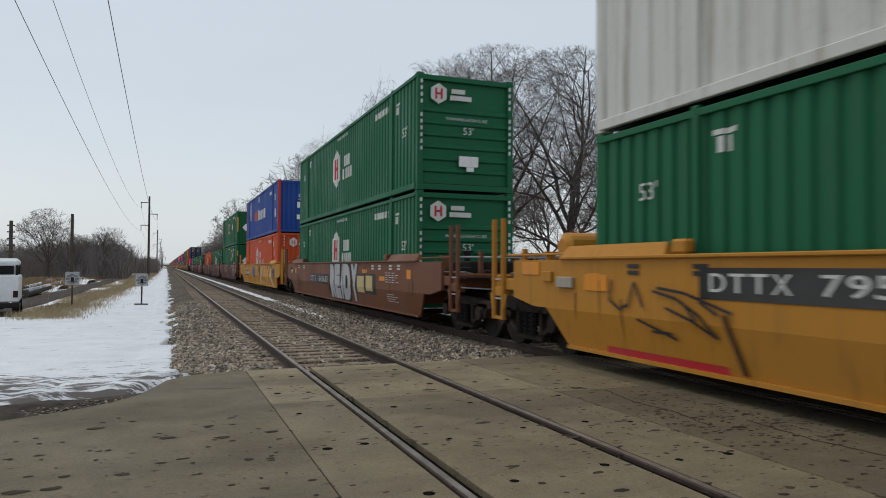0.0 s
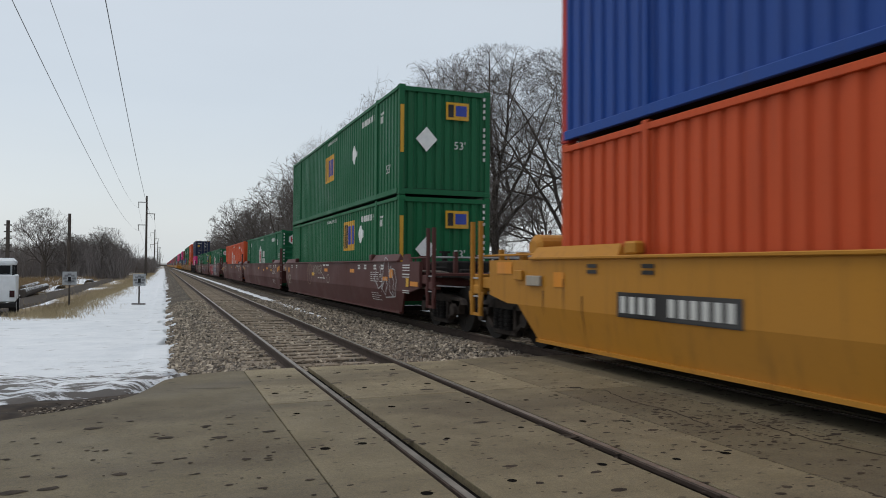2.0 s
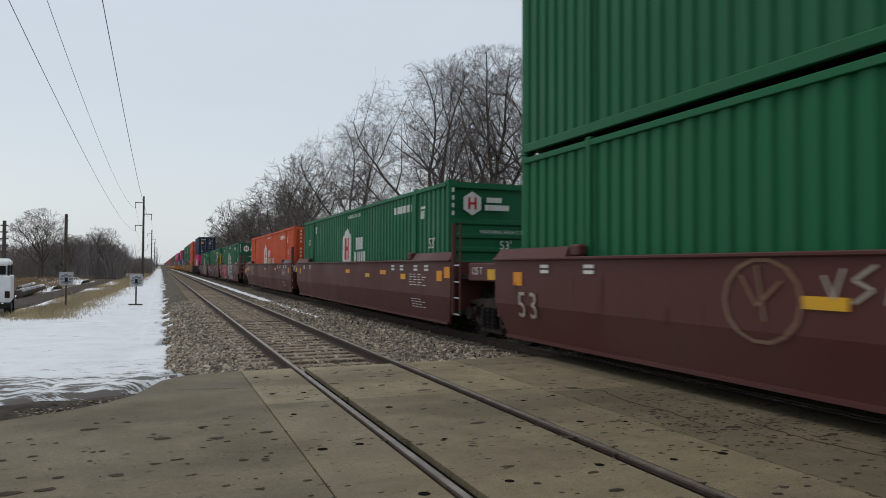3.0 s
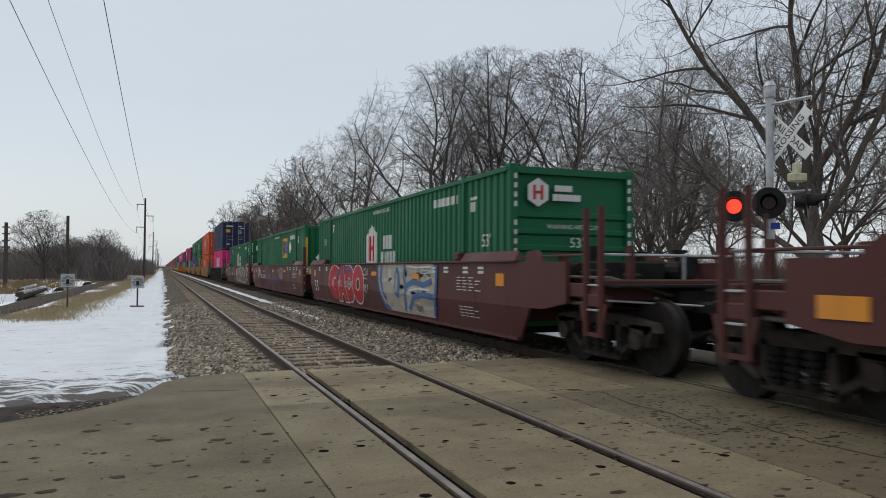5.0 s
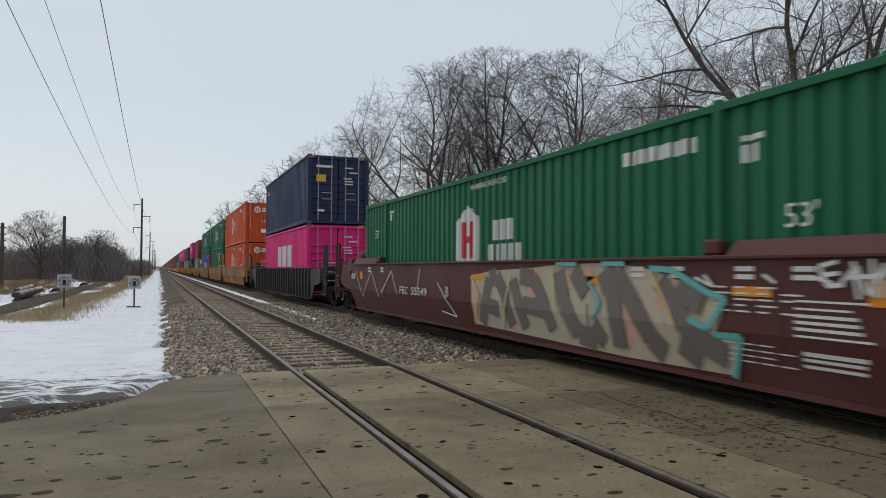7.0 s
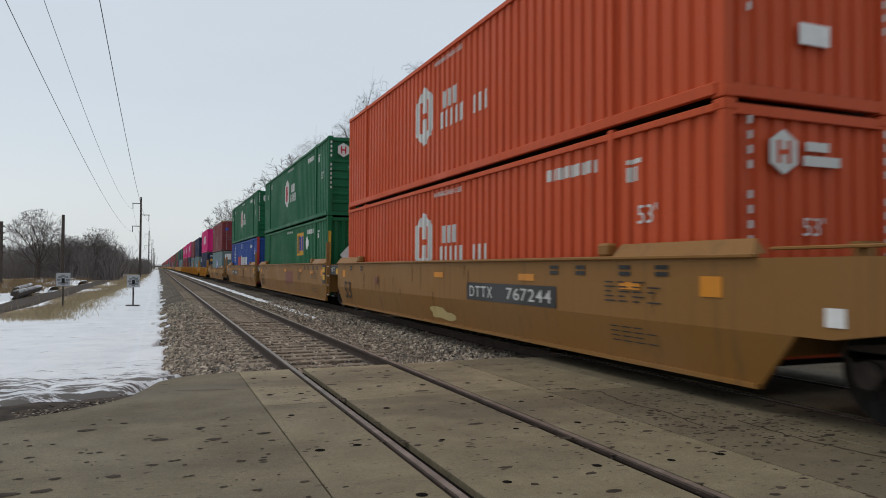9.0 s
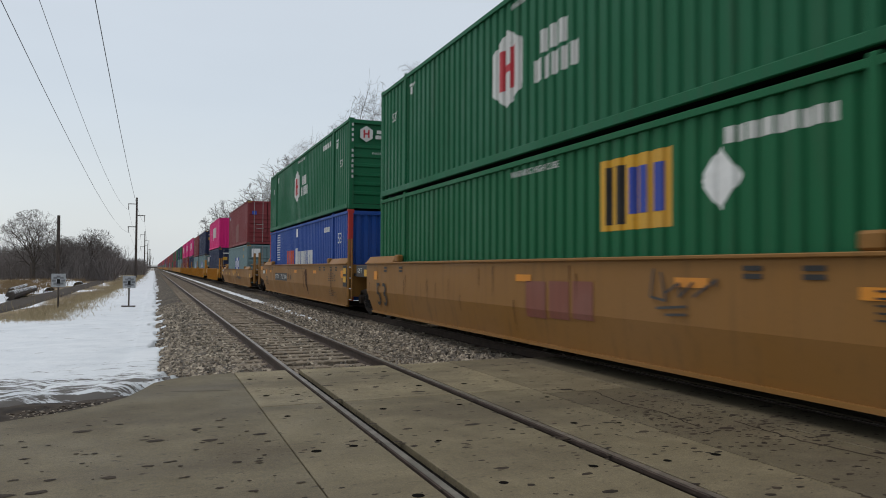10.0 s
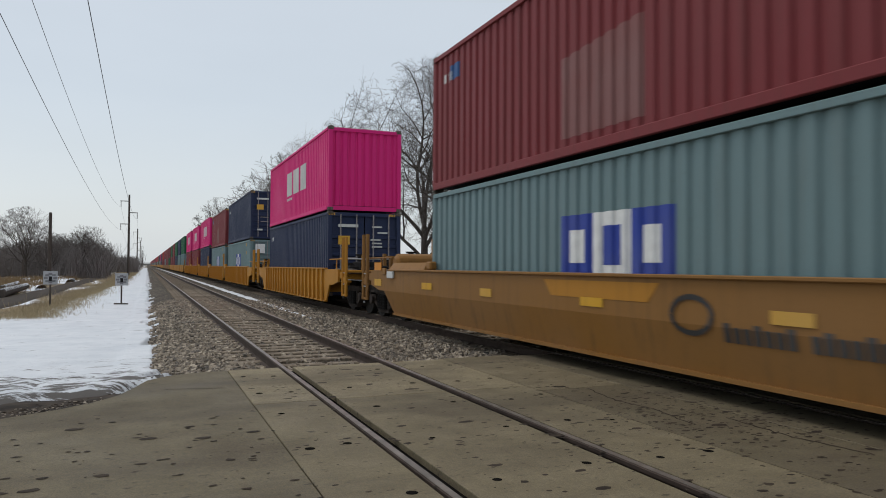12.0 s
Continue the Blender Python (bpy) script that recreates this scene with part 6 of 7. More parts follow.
daub(CARS[7], "warning_panel", [rect(14.97, 14.45, 1.19, 1.30)], "markorange", 2)
# a long piece: pale and pink ground, thick grey-brown strokes, teal shadow on its near side
daub(CARS[8], "sprayed_patch", [[(8.15, 1.30), (7.2, 1.40), (5.9, 1.44), (4.9, 1.50), (3.7, 1.51), (2.9, 1.42), (2.0, 1.18), (1.72, 1.12), (1.9, 0.74), (1.52, 0.75), (1.68, 0.33), (3.5, 0.31), (5.5, 0.35), (8.10, 0.40)]], "spraypale", 0, "pale and pink sprayed field")
for y, z, w, h, k in ((7.7, 0.75, 0.5, 0.6, 1), (5.7, 1.15, 0.4, 0.5, 2), (4.5, 1.3, 0.7, 0.3, 3), (3.3, 0.8, 0.35, 0.7, 4), (2.55, 1.12, 0.45, 0.4, 5), (6.6, 0.6, 0.4, 0.4, 6)):
    daub(CARS[8], "sprayed_patch", [blob(y, z, w, h, 300 + k, rough=0.2)], "spraypink", 1)
daub(CARS[8], "sprayed_letter", [q for line in ([(7.75, 0.42), (7.55, 0.80), (7.35, 1.25), (7.05, 1.30), (6.75, 1.0), (6.55, 0.48)], [(7.5, 0.80), (7.0, 0.72)]) for q in stroke(line, 0.30)], "spraygrey", 2, "thick grey-brown graffiti stroke")
daub(CARS[8], "sprayed_letter", [q for line in ([(6.45, 1.25), (6.25, 0.85), (6.1, 0.48)], [(6.2, 1.32), (5.75, 1.28), (5.45, 0.95), (5.25, 0.52)], [(6.1, 0.86), (5.5, 0.82)]) for q in stroke(line, 0.28)], "spraygrey", 3, "thick grey-brown graffiti stroke")
daub(CARS[8], "sprayed_letter", [q for line in ([(5.0, 1.40), (4.85, 0.95), (4.55, 0.52), (4.15, 0.48), (3.95, 0.65)], [(4.6, 1.42), (4.3, 1.10)]) for q in stroke(line, 0.30)], "spraygrey", 4, "thick grey-brown graffiti stroke")
daub(CARS[8], "sprayed_letter", [q for line in ([(3.95, 1.20), (3.6, 1.38), (3.25, 1.0), (2.95, 0.60), (2.75, 0.44)], [(3.7, 1.2), (3.62, 0.8), (3.6, 0.42)]) for q in stroke(line, 0.30)], "spraygrey", 5, "thick grey-brown graffiti stroke")
daub(CARS[8], "sprayed_letter", [q for line in ([(2.75, 1.30), (2.45, 0.98), (2.25, 0.70), (1.75, 0.52)], [(2.45, 1.24), (2.05, 1.05)], [(2.45, 0.60), (2.15, 0.45)]) for q in stroke(line, 0.27)], "spraygrey", 6, "thick grey-brown graffiti stroke")
daub(CARS[8], "spray_highlight", [q for line in ([(2.92, 1.44), (2.52, 1.42), (1.99, 1.19), (1.72, 1.12), (2.0, 0.79), (2.28, 0.89)], [(1.89, 0.74), (1.52, 0.75), (1.68, 0.31)], [(4.2, 1.25), (3.95, 1.0), (4.15, 0.75)], [(5.05, 1.52), (4.5, 1.50)], [(3.9, 1.51), (3.4, 1.50)]) for q in stroke(line, 0.07)], "sprayteal", 7, "teal sprayed edge", joined=True)
daub(CARS[8], "spray_highlight", [q for line in ([(8.1, 1.28), (7.75, 0.95), (8.05, 0.45)], [(6.9, 0.40), (6.7, 0.85), (6.5, 1.36)], [(5.15, 1.45), (5.1, 0.95), (4.75, 0.42)], [(2.9, 1.40), (2.62, 1.0), (2.5, 0.76)]) for q in stroke(line, 0.05)], "spraycream", 7, "", joined=True)
daub(CARS[8], "spray_tag", [q for line in ([(16.45, 1.36), (15.67, 0.63), (14.80, 1.37), (14.08, 0.68)], [(13.87, 0.77), (12.99, 1.37), (12.52, 0.81)], [(10.88, 1.44), (11.06, 0.99)], [(9.82, 1.14), (8.88, 0.48), (9.65, 0.55)],) for q in stroke(line, 0.03)], "markwhite", 6, "white sprayed tag", joined=True)
daub(CARS[8], "spray_tag", [q for line in ([(0.39, 1.31), (0.24, 1.46), (0.14, 1.22), (-0.02, 1.48), (0.01, 1.20)], [(-0.07, 1.32), (-0.21, 1.39)], [(2.16, 1.34), (1.89, 1.25), (2.02, 1.37)], [(1.22, 1.38), (1.08, 1.30)], [(0.65, 1.36), (0.47, 1.31)],) for q in stroke(line, 0.035)], "markwhite", 6, "white sprayed scribble", joined=True)
fitted(CARS[8], "lettering", "FEC 55549", 12.34, 10.43, 0.83, 0.17, "markwhite", 7, 0.008)
lettering(CARS[8], "B", 0.30, 9.3, 0.95, "markwhite")
daub(CARS[8], "spray_tag", [q for line in ([(0.42, 1.50), (0.60, 1.46), (0.52, 1.28), (0.36, 1.30)], [(0.56, 1.38), (0.40, 1.40)], [(0.27, 1.50), (0.22, 1.18)], [(0.10, 1.52), (0.08, 1.20)], [(0.30, 1.36), (0.04, 1.38)]) for q in stroke(line, 0.04)], "markwhite", 6, "white sprayed letters", joined=True)
daub(CARS[8], "stencil", [rect(0.88, 0.14, 1.13, 1.15)], "markwhite", 2)
daub(CARS[8], "stencil", [rect(0.88, 0.30, 1.06, 1.08)], "markwhite", 2)
daub(CARS[8], "stencil", [rect(0.88, 0.24, 0.99, 1.02)], "markwhite", 2)
daub(CARS[8], "stencil", [rect(0.88, 0.22, 0.93, 0.96)], "markwhite", 2)
daub(CARS[8], "stencil", [rect(0.88, 0.20, 0.87, 0.90)], "markwhite", 2)
daub(CARS[8], "stencil", [rect(0.88, 0.10, 0.81, 0.83)], "markwhite", 2)
daub(CARS[8], "stencil", [rect(0.81, 0.17, 0.64, 0.68)], "markwhite", 2)
daub(CARS[8], "stencil", [rect(0.82, 0.20, 0.59, 0.62)], "markwhite", 2)
daub(CARS[8], "stencil", [rect(0.82, 0.20, 0.53, 0.56)], "markwhite", 2)
daub(CARS[8], "warning_panel", [rect(1.63, 1.14, 1.16, 1.26)], "markorange", 2)
board(CARS[10], 6.36, 3.12, 0.83, 1.15, "DTTX  767244", "markdark", "markwhite")
daub(CARS[10], "warning_panel", [rect(1.58, 1.17, 1.16, 1.25)], "markorange", 2)
daub(CARS[10], "notice", [rect(-1.39, -1.59, 0.91, 1.08)], "signwhite", 1)
daub(CARS[10], "sprayed_patch", [blob(7.80, 0.46, 1.2, 0.25, 9, rough=0.25)], "spraycream", 1, "pale worn patch")
lettering(CARS[10], "53", 0.74, 15.40, 0.70, "markdark")
daub(CARS[10], "spray_tag", [q for line in ([(12.48, 1.17), (12.17, 1.00)], [(12.17, 1.19), (12.47, 0.98)],) for q in stroke(line, 0.07)], "markredfade", 6, "small red sprayed cross", joined=True)
daub(CARS[11], "mark_bar", [rect(7.73, 7.13, 0.67, 1.23)], "markredfade", 1, "faded red-brown block")
daub(CARS[11], "mark_bar", [rect(7.03, 6.49, 0.69, 1.24)], "markredfade", 1)
daub(CARS[11], "mark_bar", [rect(6.40, 5.90, 0.72, 1.25)], "markredfade", 1)
daub(CARS[11], "spray_tag", [q for line in ([(4.64, 1.43), (4.70, 1.10), (4.43, 1.06), (4.51, 1.39)], [(4.43, 1.15), (4.20, 1.27), (4.20, 1.11), (3.98, 1.28)], [(3.98, 1.12), (3.63, 1.32), (3.66, 1.24)], [(4.59, 0.97), (4.08, 1.01)], [(4.43, 0.90), (4.08, 0.92)],) for q in stroke(line, 0.03)], "markdark", 6, "black sprayed tag", joined=True)
daub(CARS[11], "warning_panel", [rect(2.04, 1.51, 1.17, 1.28)], "markorange", 2)
lettering(CARS[11], "53", 0.84, 15.35, 0.72, "markdark")
board(CARS[12], 13.10, 9.80, 0.85, 1.18, "DTTX  767244", "markdark", "markwhite")
lettering(CARS[12], "53", 0.60, 15.65, 0.75, "markdark")
daub(CARS[12], "warning_panel", [rect(14.72, 14.25, 1.19, 1.30)], "markorange", 2)
daub(CARS[12], "stain", [q for line in ([(6.08, 1.29), (5.98, 0.61)], [(1.41, 1.33), (1.38, 0.52)],) for q in stroke(line, 0.06)], "rustrun", 6, "", joined=True)
daub(CARS[13], "reflector", [rect(-0.75, -1.25, 0.86, 1.05)], "markyellow", 2)
daub(CARS[13], "reflector", [rect(17.97, 17.40, 0.91, 1.08)], "markyellow", 2)
daub(CARS[13], "reflector", [rect(14.58, 14.00, 0.92, 1.06)], "markyellow", 2)
daub(CARS[13], "reflector", [rect(11.71, 11.27, 0.89, 1.03)], "markyellow", 2)
daub(CARS[13], "reflector", [rect(8.59, 8.08, 0.89, 1.01)], "markyellow", 2)
daub(CARS[13], "reflector", [rect(5.42, 4.94, 0.88, 1.01)], "markyellow", 2)
daub(CARS[13], "ring_mark", [q for q in stroke(curl(6.48, 0.90, 0.62, 0.40), 0.06)], "markdark", 2, "dark ring mark", joined=True)
daub(CARS[13], "word_mark", [rect(6.02 - k * 0.13, 6.02 - k * 0.13 - 0.09, 0.65, 0.85 - 0.04 * (k % 3 > 0)) for k in range(16) if k != 7], "markdark", 1, "row of dark bars", joined=True)
daub(CARS[13], "repair_patch", [[(9.55, 1.23), (9.35, 1.00), (7.20, 1.00), (7.00, 1.23)]], "yellow", 0, "patch of newer paint")

# ---- bare trees and brush ----
def grow(seed, height, limbs, detail, thin):
    """A leafless broad-crowned tree: limbs fan out of a short trunk into a domed crown of twigs."""
    r = random.Random(seed)
    middle, wide_, tall = Vector((0, 0, height * 0.52)), height * 0.47, height * 0.50

    def room(p, d):
        """How far a branch may run before it leaves the domed crown."""
        q, e = p - middle, Vector((d.x / wide_, d.y / wide_, d.z / tall))
        q = Vector((q.x / wide_, q.y / wide_, q.z / tall))
        b, c2 = q.dot(e), q.dot(q) - 1
        root = b * b - e.dot(e) * c2
        return (-b + math.sqrt(root)) / e.dot(e) if root > 0 else 0.0

    wood, fine = ([], []), ([], [])

    def piece(a, b, ra, rb, store, n):
        d = (b - a).normalized()
        u = d.orthogonal().normalized()
        w = d.cross(u)
        vs, fs = store
        k = len(vs)
        for p, rad in ((a, ra), (b, rb)):
            for i in range(n):
                t = 2 * math.pi * i / n
                vs.append(tuple(p + (u * math.cos(t) + w * math.sin(t)) * rad))
        for i in range(n):
            fs.append((k + i, k + (i + 1) % n, k + n + (i + 1) % n, k + n + i))

    def branch(a, d, length, rad, level):
        steps = (6, 9, 6, 4, 3, 2)[level]
        seg = length / steps
        p, points = a, []
        wob = (0.06, 0.17, 0.24, 0.26, 0.27, 0.25)[level]
        lift = (0.0, 0.02, 0.015, 0.01, 0.0, 0.0)[level]
        for i in range(steps):
            d = (d + Vector((r.uniform(-wob, wob), r.uniform(-wob, wob), r.uniform(-wob, wob) + lift))).normalized()
            q = p + d * seg
            shrink = 0.45 if level == 0 else 0.80
            ra, rb = rad * (1 - shrink * i / steps), rad * (1 - shrink * (i + 1) / steps)
            piece(p, q, max(ra, thin), max(rb, thin * 0.7), wood if level < 3 else fine, (9, 7, 5, 3, 3, 3)[level])
            p = q
            points.append((p, d, rb))
            if level == 0 or level >= detail or (level == 1 and i < 1):
                continue
            for _ in range((0, 1, 1, 1, 2)[level] + (i == steps - 1) + (level in (1, 3) and r.random() < 0.3)):
                if r.random() < (0, 0.06, 0.06, 0.08, 0.16)[level]:
                    continue
                ang = radians(r.uniform(28, 66))
                az = r.uniform(0, 2 * math.pi)
                u = d.orthogonal().normalized()
                side = u * math.cos(az) + d.cross(u) * math.sin(az)
                nd = (d * math.cos(ang) + side * math.sin(ang) + Vector((0, 0, 0.04))).normalized()
                reach = min(length * r.uniform(0.34, 0.60), room(p, nd) * r.uniform(0.85, 1.08) + 0.15)
                if reach > 0.25:
                    branch(p, nd, reach, max(rb * 0.66, thin), level + 1)
        if level == 0:
            az = r.uniform(0, 6.28)
            for k in range(limbs):
                f = k / (limbs - 1)
                p, d, rb = points[min(2 + int(round(3.4 * f)), 5)]
                az += 2.4 + r.uniform(-0.5, 0.5)
                tilt = radians(56 - 42 * f + r.uniform(-8, 8))
                nd = Vector((math.cos(az) * math.sin(tilt), math.sin(az) * math.sin(tilt), math.cos(tilt)))
                branch(p, nd, room(p, nd) * r.uniform(0.86, 0.98), rb * (0.46 + 0.32 * f), 1)

    branch(Vector((0, 0, -0.3)), Vector((r.uniform(-0.12, 0.12), r.uniform(-0.12, 0.12), 1)).normalized(), height * r.uniform(0.30, 0.38), height * 0.022, 0)
    return wood, fine


TREES = []
for seed, h, limbs, detail, thin in ((1, 17, 8, 5, 0.007), (2, 17, 8, 5, 0.007), (3, 17, 6, 5, 0.0055), (4, 17, 8, 4, 0.024), (5, 17, 7, 4, 0.024)):
    wood, fine = grow(seed, h, limbs, detail, thin)
    t = thing("tree", pose(0, 0, 0), "tall leafless deciduous tree with a fine twiggy crown", "tree", "bare trees beside the railway")
    part("trunk", wood, "bark", t)
    part("crown", fine, "twig", t)
    TREES.append(t)
PLANTED = set()


def plant(kind, x, y, size, turn):
    m = pose(x, y, -0.65, 0, 0, turn)
    if kind in PLANTED:
        t = copy_thing(TREES[kind], m)
    else:
        PLANTED.add(kind)
        t = TREES[kind]
        t.matrix_basis = m
    t.scale = (size, size, size)


tr = random.Random(3)
# the big group, the nearer trees beside the road, the row that follows the line
for kind, x, y, size in (
        (0, 26.5, 54.0, 1.20), (1, 21.6, 55.5, 1.12), (0, 30.6, 50.5, 1.16), (1, 20.5, 79.0, 1.08), (1, 37, 48, 0.95),
        (2, 29.5, 34.5, 0.92), (1, 36.0, 30.5, 1.0), (2, 20.0, 16.6, 0.95)):
    plant(kind, x, y, size, tr.uniform(0, 360))
for k in range(24):
    y = 98 + k * 13 + tr.uniform(-3, 3)
    plant(3 + tr.randrange(2), 17 + k * 0.12 + tr.uniform(-2, 7), y, tr.uniform(0.82, 1.08) if k < 8 else tr.uniform(0.65, 0.9), tr.uniform(0, 360))
for k in range(8):
    plant(3 + k % 2, tr.uniform(42, 62), 34 + k * 10 + tr.uniform(-3, 3), tr.uniform(0.75, 0.98), tr.uniform(0, 360))
# the far wood on the other side
plant(3, -16.8, 122, 0.62, 40)
for k in range(14):
    plant(3 + tr.randrange(2), -tr.uniform(15, 40), 150 + k * 16 + tr.uniform(-5, 5), tr.uniform(0.34, 0.52), tr.uniform(0, 360))

for k in range(14):
    y = 118 + 4.5 * k
    plant(3 + k % 2, -y * tr.uniform(0.055, 0.12), y, tr.uniform(0.34, 0.50), tr.uniform(0, 360))


def thicket(name, spots, high, per, mat, label, thick=0.012, lean=0.35):
    """Many thin stems that fork once, as one tangle."""
    v, f = [], []
    r = random.Random(len(spots))
    for x, y, z in spots:
        for _ in range(per):
            a = Vector((x + r.gauss(0, 0.5), y + r.gauss(0, 0.5), z))
            h = high * r.uniform(0.5, 1.1)
            b = a + Vector((r.gauss(0, lean), r.gauss(0, lean), 1)) * h * 0.6
            for p, q, w in ((a, b, thick), (b, b + Vector((r.gauss(0, lean), r.gauss(0, lean), 0.8)) * h * 0.5, thick * 0.6), (b, b + Vector((r.gauss(0, lean), r.gauss(0, lean), 0.7)) * h * 0.5, thick * 0.6)):
                k = len(v)
                for e, s in ((p, w), (q, w * 0.5)):
                    v += [(e.x - s, e.y - s * 0.6, e.z), (e.x + s, e.y - s * 0.6, e.z), (e.x, e.y + s, e.z)]
                f += [(k, k + 1, k + 4, k + 3), (k + 1, k + 2, k + 5, k + 4), (k + 2, k, k + 3, k + 5)]
    return tagged(part(name, (v, f), mat), label, "undergrowth", kind="stuff")


thicket("brush", [(tr.uniform(17, 60), tr.uniform(11, 120), -0.7) for _ in range(2100)], 3.0, 9, "brush", "grey-brown leafless brush under the trees", 0.016)
thicket("brush", [(tr.uniform(13, 30), tr.uniform(110, 420), -0.7) for _ in range(700)], 5.0, 8, "brush", "grey-brown leafless brush along the line", 0.03)
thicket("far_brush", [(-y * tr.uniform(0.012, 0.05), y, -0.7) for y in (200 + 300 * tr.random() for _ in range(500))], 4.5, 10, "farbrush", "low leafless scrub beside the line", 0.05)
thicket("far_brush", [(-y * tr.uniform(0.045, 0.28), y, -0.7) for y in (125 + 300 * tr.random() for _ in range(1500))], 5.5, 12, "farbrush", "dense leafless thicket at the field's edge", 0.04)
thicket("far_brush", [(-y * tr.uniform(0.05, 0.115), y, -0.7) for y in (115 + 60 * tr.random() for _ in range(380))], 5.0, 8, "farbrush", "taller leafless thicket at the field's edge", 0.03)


def grass_edge(y):
    return float(np.interp(y, (16, 24, 29, 45, 85, 200), (-4.6, -3.6, -3.3, -3.0, -2.2, -1.9)))


thicket("dead_grass", [(grass_edge(y) - abs(tr.gauss(0, 0.25 + 0.008 * y)), y, -0.60) for y in (27 + 145 * tr.random() ** 1.7 for _ in range(1500))], 0.40, 9, "straw", "straw-coloured dead grass along the ditch", 0.007, 0.32)
thicket("dead_grass", [(tr.uniform(-17, -8.6), tr.uniform(45, 110), -0.66) for _ in range(380)], 0.6, 12, "drygrass", "brown dead grass in the field", 0.012, 0.3)


# ---- crossing signal beyond the train ----
def crossing_signal():
    g = thing("crossing_signal", pose(11.0, 10.35, -0.3), "silver crossing signal mast with crossbuck and red flashing lamps", "crossing signal")
    part("mast", tube(bmesh.new(), (0, 0, 0), (0, 0, 5.25), 0.075, n=14), "galv", g)
    part("mast_base", tube(boxes((-0.35, 0.35, -0.35, 0.35, -0.2, 0.25), bevel=0.03), (0, 0, 0.25), (0, 0, 0.7), 0.14, n=14), "galv", g)
    part("mast_cap", tube(tube(bmesh.new(), (0, 0, 5.1), (0, 0, 5.32), 0.11, n=12), (0, 0, 5.32), (0, 0, 5.42), 0.13, 0.06, n=12), "galv", g)
    part("cross_tube", tube(bmesh.new(), (-0.1, 0.25, 4.95), (0.25, -0.75, 4.98), 0.03, n=8), "galv", g)
    # two lamps towards the road's near side, one pair seen from behind
    face = Matrix.Rotation(radians(-52), 4, "Z")

    def lamp(x, y, z, lit, turn):
        m = Matrix.Translation((x, y, z)) @ Matrix.Rotation(radians(turn), 4, "Z")
        bm = bmesh.new()
        tube(bm, (0, 0.0, 0), (0, 0.03, 0), 0.305, n=28)
        disc = part("backboard", bm, "black", g, "black round backboard")
        disc.matrix_basis = m
        bm = bmesh.new()
        tube(bm, (0, 0.03, 0), (0, 0.22, 0), 0.16, 0.10, n=18)
        part("lamp_housing", bm, "black", disc)
        bm = bmesh.new()
        tube(bm, (0, -0.03, 0), (0, 0.0, 0), 0.12, 0.145, n=20)
        part("lens", bm, "lamp_red" if lit else "lens", disc, "glowing red lens" if lit else "dark red lens")
        v, f = [], []
        for i in range(13):
            a = radians(-20 + 220 * i / 12)
            for d in (-0.30, 0.0):
                k = 0.16 if d else 0.165
                v += [(k * math.cos(a), d if math.sin(a) > 0.2 or d == 0 else d * 0.5, k * math.sin(a))]
        f = [(2 * i, 2 * i + 1, 2 * i + 3, 2 * i + 2) for i in range(12)]
        part("visor", (v, f), "black", disc)

    right = face @ Vector((1, 0, 0))
    lamp(-0.12 - right.x * 0.66, -0.12 - right.y * 0.66, 2.98, True, -47)
    lamp(-0.14, -0.10, 3.02, False, -47)
    lamp(0.42, -0.50, 3.02, False, 35)
    part("lamp_arm", tube(bmesh.new(), (-right.x * 0.7, -right.y * 0.7, 3.22), (right.x * 0.7, right.y * 0.7, 3.24), 0.03, n=8), "galv", g)
    part("junction_box", boxes((0.12, 0.42, -0.50, -0.28, 3.42, 3.58), (0.2, 0.32, -0.46, -0.32, 3.58, 3.78), bevel=0.02), "cream", g)
    part("blue_plate", boxes((-0.10, 0.12, -0.12, -0.1, 2.52, 2.64)), "markblue", g)
    for word_, lean in (("RAILROAD", -45), ("CROSSING", 45)):
        m = Matrix.Translation((0.10, -0.36, 4.30)) @ Matrix.Rotation(radians(-86), 4, "Z") @ Matrix.Rotation(radians(-lean), 4, "Y")
        blade = part("crossbuck_blade", boxes((-0.61, 0.61, -0.012 - 0.012 * (lean > 0), 0.0 - 0.012 * (lean > 0), -0.115, 0.115), bevel=0.004), "signwhite", g, "white blade with black capitals")
        blade.matrix_basis = m
        v, f = letters(word_, 0.19)
        part("lettering", ([(x, -0.016 - 0.012 * (lean > 0) - z, y) for x, y, z in v], f), "black", blade)


M["cream"] = plain("cream_paint", (0.50, 0.48, 0.33), 0.6)
crossing_signal()


# ---- beside the line: marker signs, old posts, logs, a parked truck ----
def marker_sign(x, y, z, high, turn):
    g = thing("marker_sign", pose(x, y, z, 0, 0, turn), "small square white marker sign on a thin post", "sign", "marker signs")
    part("post", tube(bmesh.new(), (0, 0, -0.3), (0, 0, high), 0.035, n=8), "wood", g)
    plate_ = part("sign_plate", boxes((-0.27, 0.27, -0.05, -0.035, high - 0.54, high + 0.02), bevel=0.006), "signgrey", g, "weathered white plate")
    for a in range(8):
        q = radians(45 * a)
        cx, cz = 0.17 * math.cos(q), high - 0.27 + 0.17 * math.sin(q)
        part("symbol_bar", boxes((cx - 0.07, cx + 0.07, -0.056, -0.052, cz - 0.045, cz + 0.045)), "symbolgrey", plate_)
    part("symbol_bar", boxes((-0.06, 0.06, -0.058, -0.052, high - 0.40, high - 0.20)), "black", plate_)


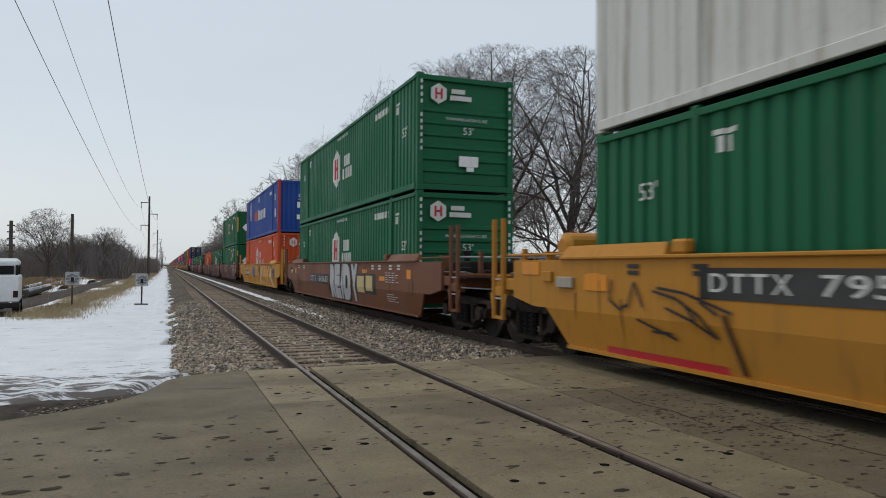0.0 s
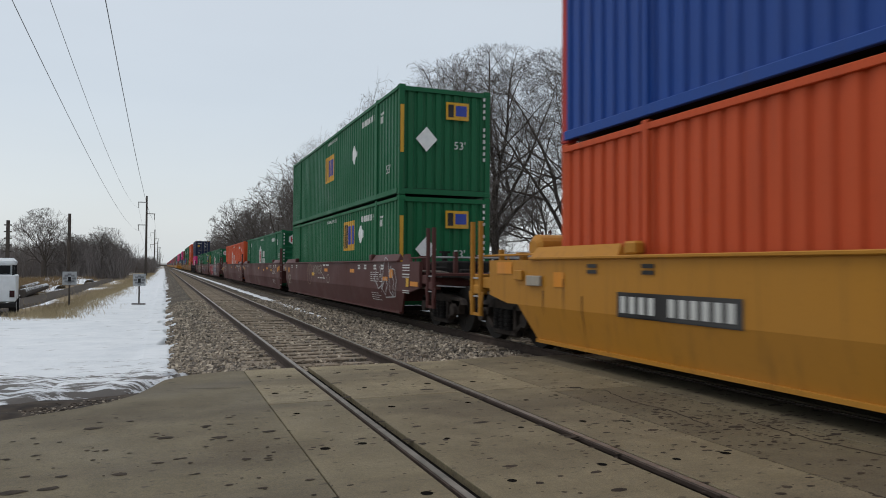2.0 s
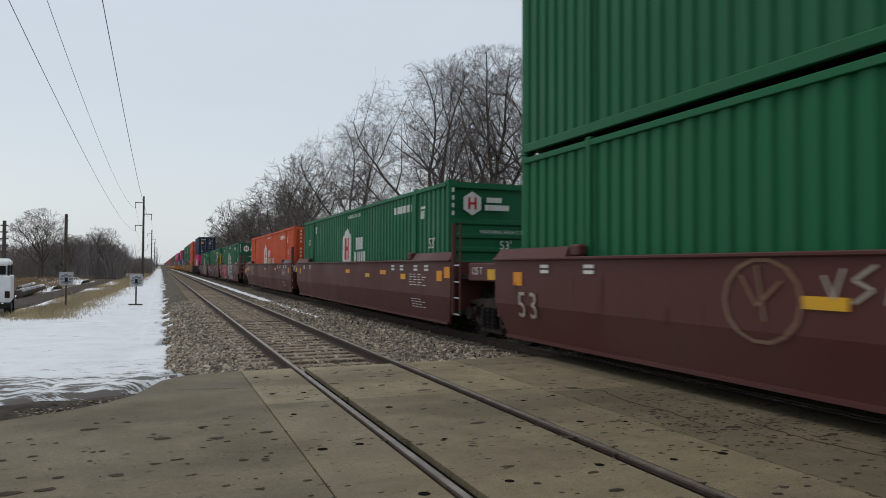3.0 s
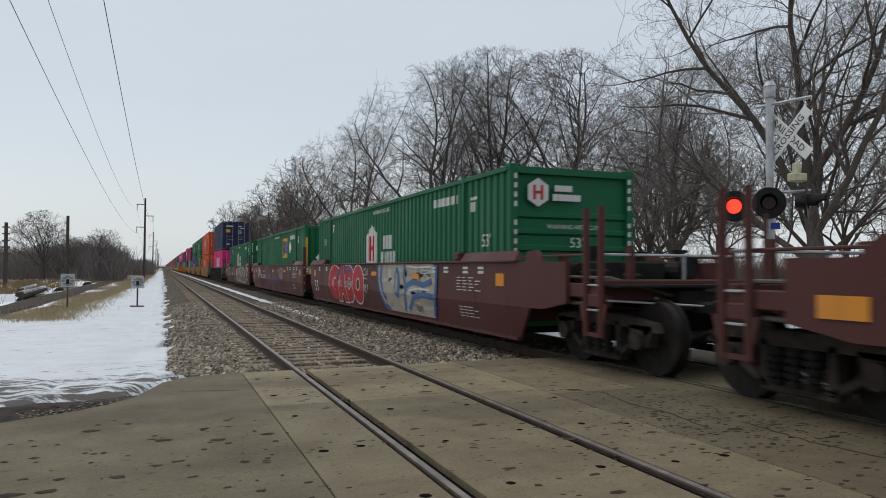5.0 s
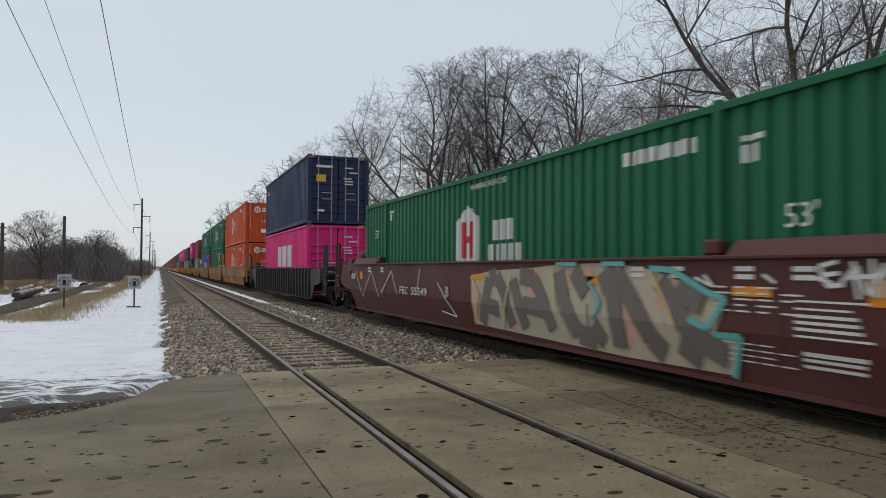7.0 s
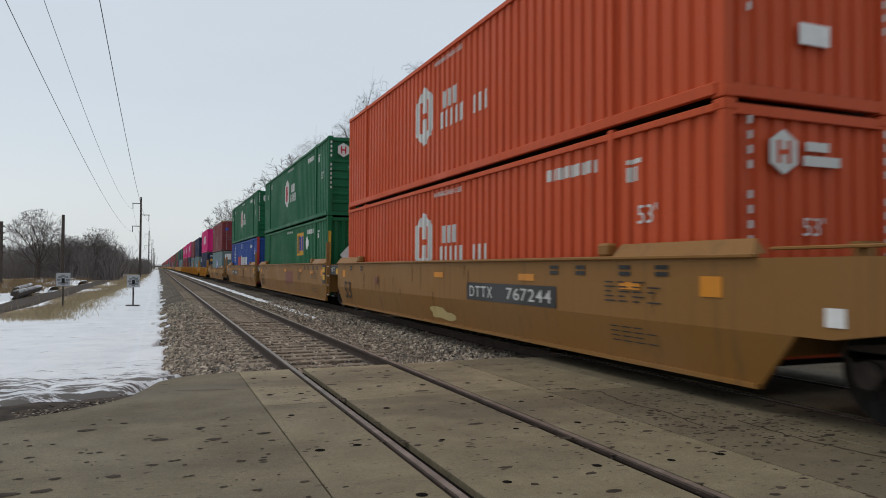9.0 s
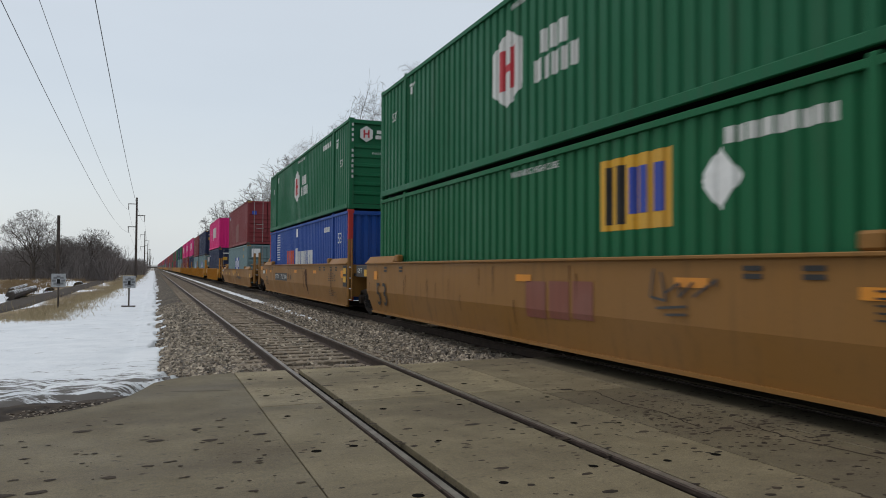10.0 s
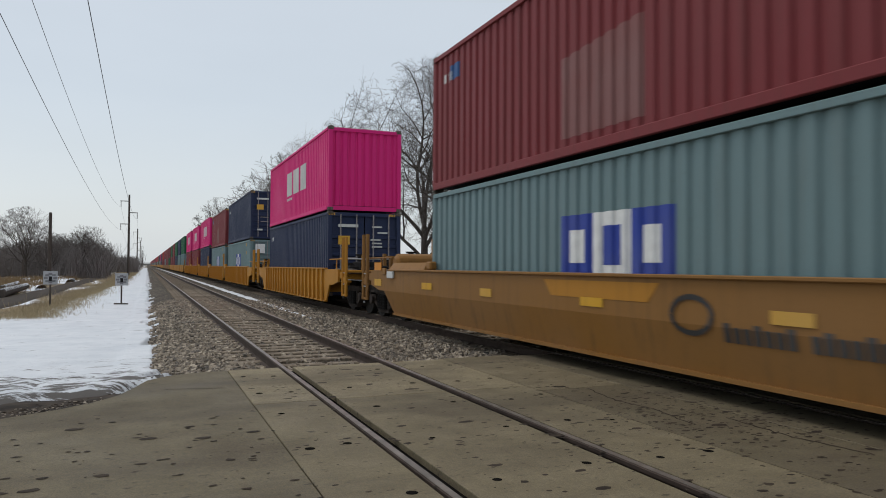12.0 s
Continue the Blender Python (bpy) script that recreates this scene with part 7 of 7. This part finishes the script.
M["signgrey"] = plain("weathered_sign", (0.40, 0.41, 0.42), 0.7, 0, 0.2)
M["symbolgrey"] = plain("faded_symbol", (0.20, 0.20, 0.21), 0.7)
marker_sign(-1.05, 35.3, -0.42, 1.42, 4)
marker_sign(-3.74, 33.8, -0.52, 1.62, 4)
log = part("fence_rail", boxes((-1.3, -1.22, 34.2, 34.8, -0.40, -0.34)), "wood")
log.matrix_basis = pose(-1.05, 34.9, 0.02, 0, 0, 70) @ pose(1.25, -34.5, 0)
tagged(log, "dark wooden stake lying on the snow", "stake")


def old_post(x, y, high, bands):
    g = thing("old_pole", pose(x, y, -0.7), "bare weathered wooden pole without wires", "pole", "old poles in the field")
    part("pole", tube(bmesh.new(), (0, 0, 0), (0, 0, high), 0.20, 0.15, n=10), "wood", g)
    for k in range(bands):
        z = high - 0.5 - 0.62 * k
        part("step_iron", boxes((-0.32, 0.32, -0.04, 0.04, z, z + 0.12)), "wood", g)


old_post(-9.4, 84, 7.55, 0)
old_post(-13.6, 76, 6.25, 5)
old_post(-15.5, 110, 2.7, 0)


def snowy_log(x, y, long, turn):
    g = thing("log", pose(x, y, -0.42, 0, 0, turn), "felled log with a cap of snow", "log", "logs beside the lane")
    part("trunk", tube(bmesh.new(), (0, 0, 0), (0, long, 0.1), 0.27, 0.2, n=12), "bark", g)
    bm = bmesh.new()
    tube(bm, (0, 0.1, 0.12), (0, long, 0.2), 0.23, 0.17, n=10)
    part("snow_cap", bm, "snow", g, "white snow lying on top")


snowy_log(-8.15, 50, 13, 2)
snowy_log(-9.4, 58, 12, 4)


def work_truck():
    """Seen from behind and beside: white box body, cab roof, dark wheels."""
    g = thing("work_truck", pose(-6.3, 31.6, -0.60, 0, 0, 8), "white work truck with a service body standing in the lane", "truck")
    part("service_body", boxes((-1.0, 1.0, -1.6, 1.7, 0.62, 1.62), bevel=0.04), "truckwhite", g)
    part("cab", boxes((-0.95, 0.95, 1.75, 3.6, 0.6, 1.5), (-0.88, 0.88, 1.8, 3.1, 1.5, 2.28), bevel=0.10), "truckwhite", g)
    part("rack", boxes((-0.95, 0.95, -1.4, 1.6, 1.98, 2.22), bevel=0.08), "truckwhite", g)
    for x in (-0.9, 0.9):
        for y in (-1.3, 1.5):
            part("rack_post", boxes((x - 0.04, x + 0.04, y - 0.04, y + 0.04, 1.6, 2.0)), "black", g)
    part("rear_window", boxes((-0.7, 0.7, 1.72, 1.79, 1.62, 2.12)), "glass", g)
    part("rear_bumper", boxes((-1.0, 1.0, -1.78, -1.6, 0.42, 0.60), bevel=0.02), "black", g)
    part("chassis", boxes((-0.5, 0.5, -1.5, 3.5, 0.36, 0.62)), "black", g)
    for x in (-0.88, 0.88):
        part("tail_light", boxes((x - 0.08, x + 0.08, -1.63, -1.6, 0.8, 1.05)), "lens", g)
        for y in (-0.7, 2.9):
            w = part("wheel", tube(bmesh.new(), (x - 0.12, y, 0.38), (x + 0.12, y, 0.38), 0.38, n=20), "tyre", g)
            part("rim", tube(bmesh.new(), (x - 0.13, y, 0.38), (x + 0.13, y, 0.38), 0.2, n=14), "galv", w)
    return g


M["truckwhite"] = plain("truck_white", (0.70, 0.72, 0.74), 0.35, 0, 0.06)
TRUCK = work_truck()


# ---- motion ----
def motions():
    """The train runs towards the camera's side at an even pace, its wheels rolling; the truck in the lane drives off."""
    for ob, y, z in TRAIN:
        walk(ob, [(t, pose(FAR_TRACK, y - SPEED * t, z)) for t in (0, 3, 6, 9, 12)])
    turn = math.degrees(SPEED / FPS / WHEEL)
    near_cars = set(CARS[:14])
    for wheel, y in WHEELS:
        if wheel.parent in near_cars:
            walk(wheel, [(k / FPS, pose(0, y, WHEEL + 0.005, (turn * k) % 360)) for k in range(12 * FPS + 1)])
    walk(TRUCK, [(t, pose(x, y, -0.60, 0, 0, a)) for t, x, y, a in (
        (0, -6.3, 31.6, 8), (3.2, -6.33, 31.4, 8), (4.0, -7.6, 30.4, 12), (4.8, -9.6, 26.5, 18), (6.0, -13.5, 18.0, 22), (12.0, -33.0, -22.0, 24))])


motions()
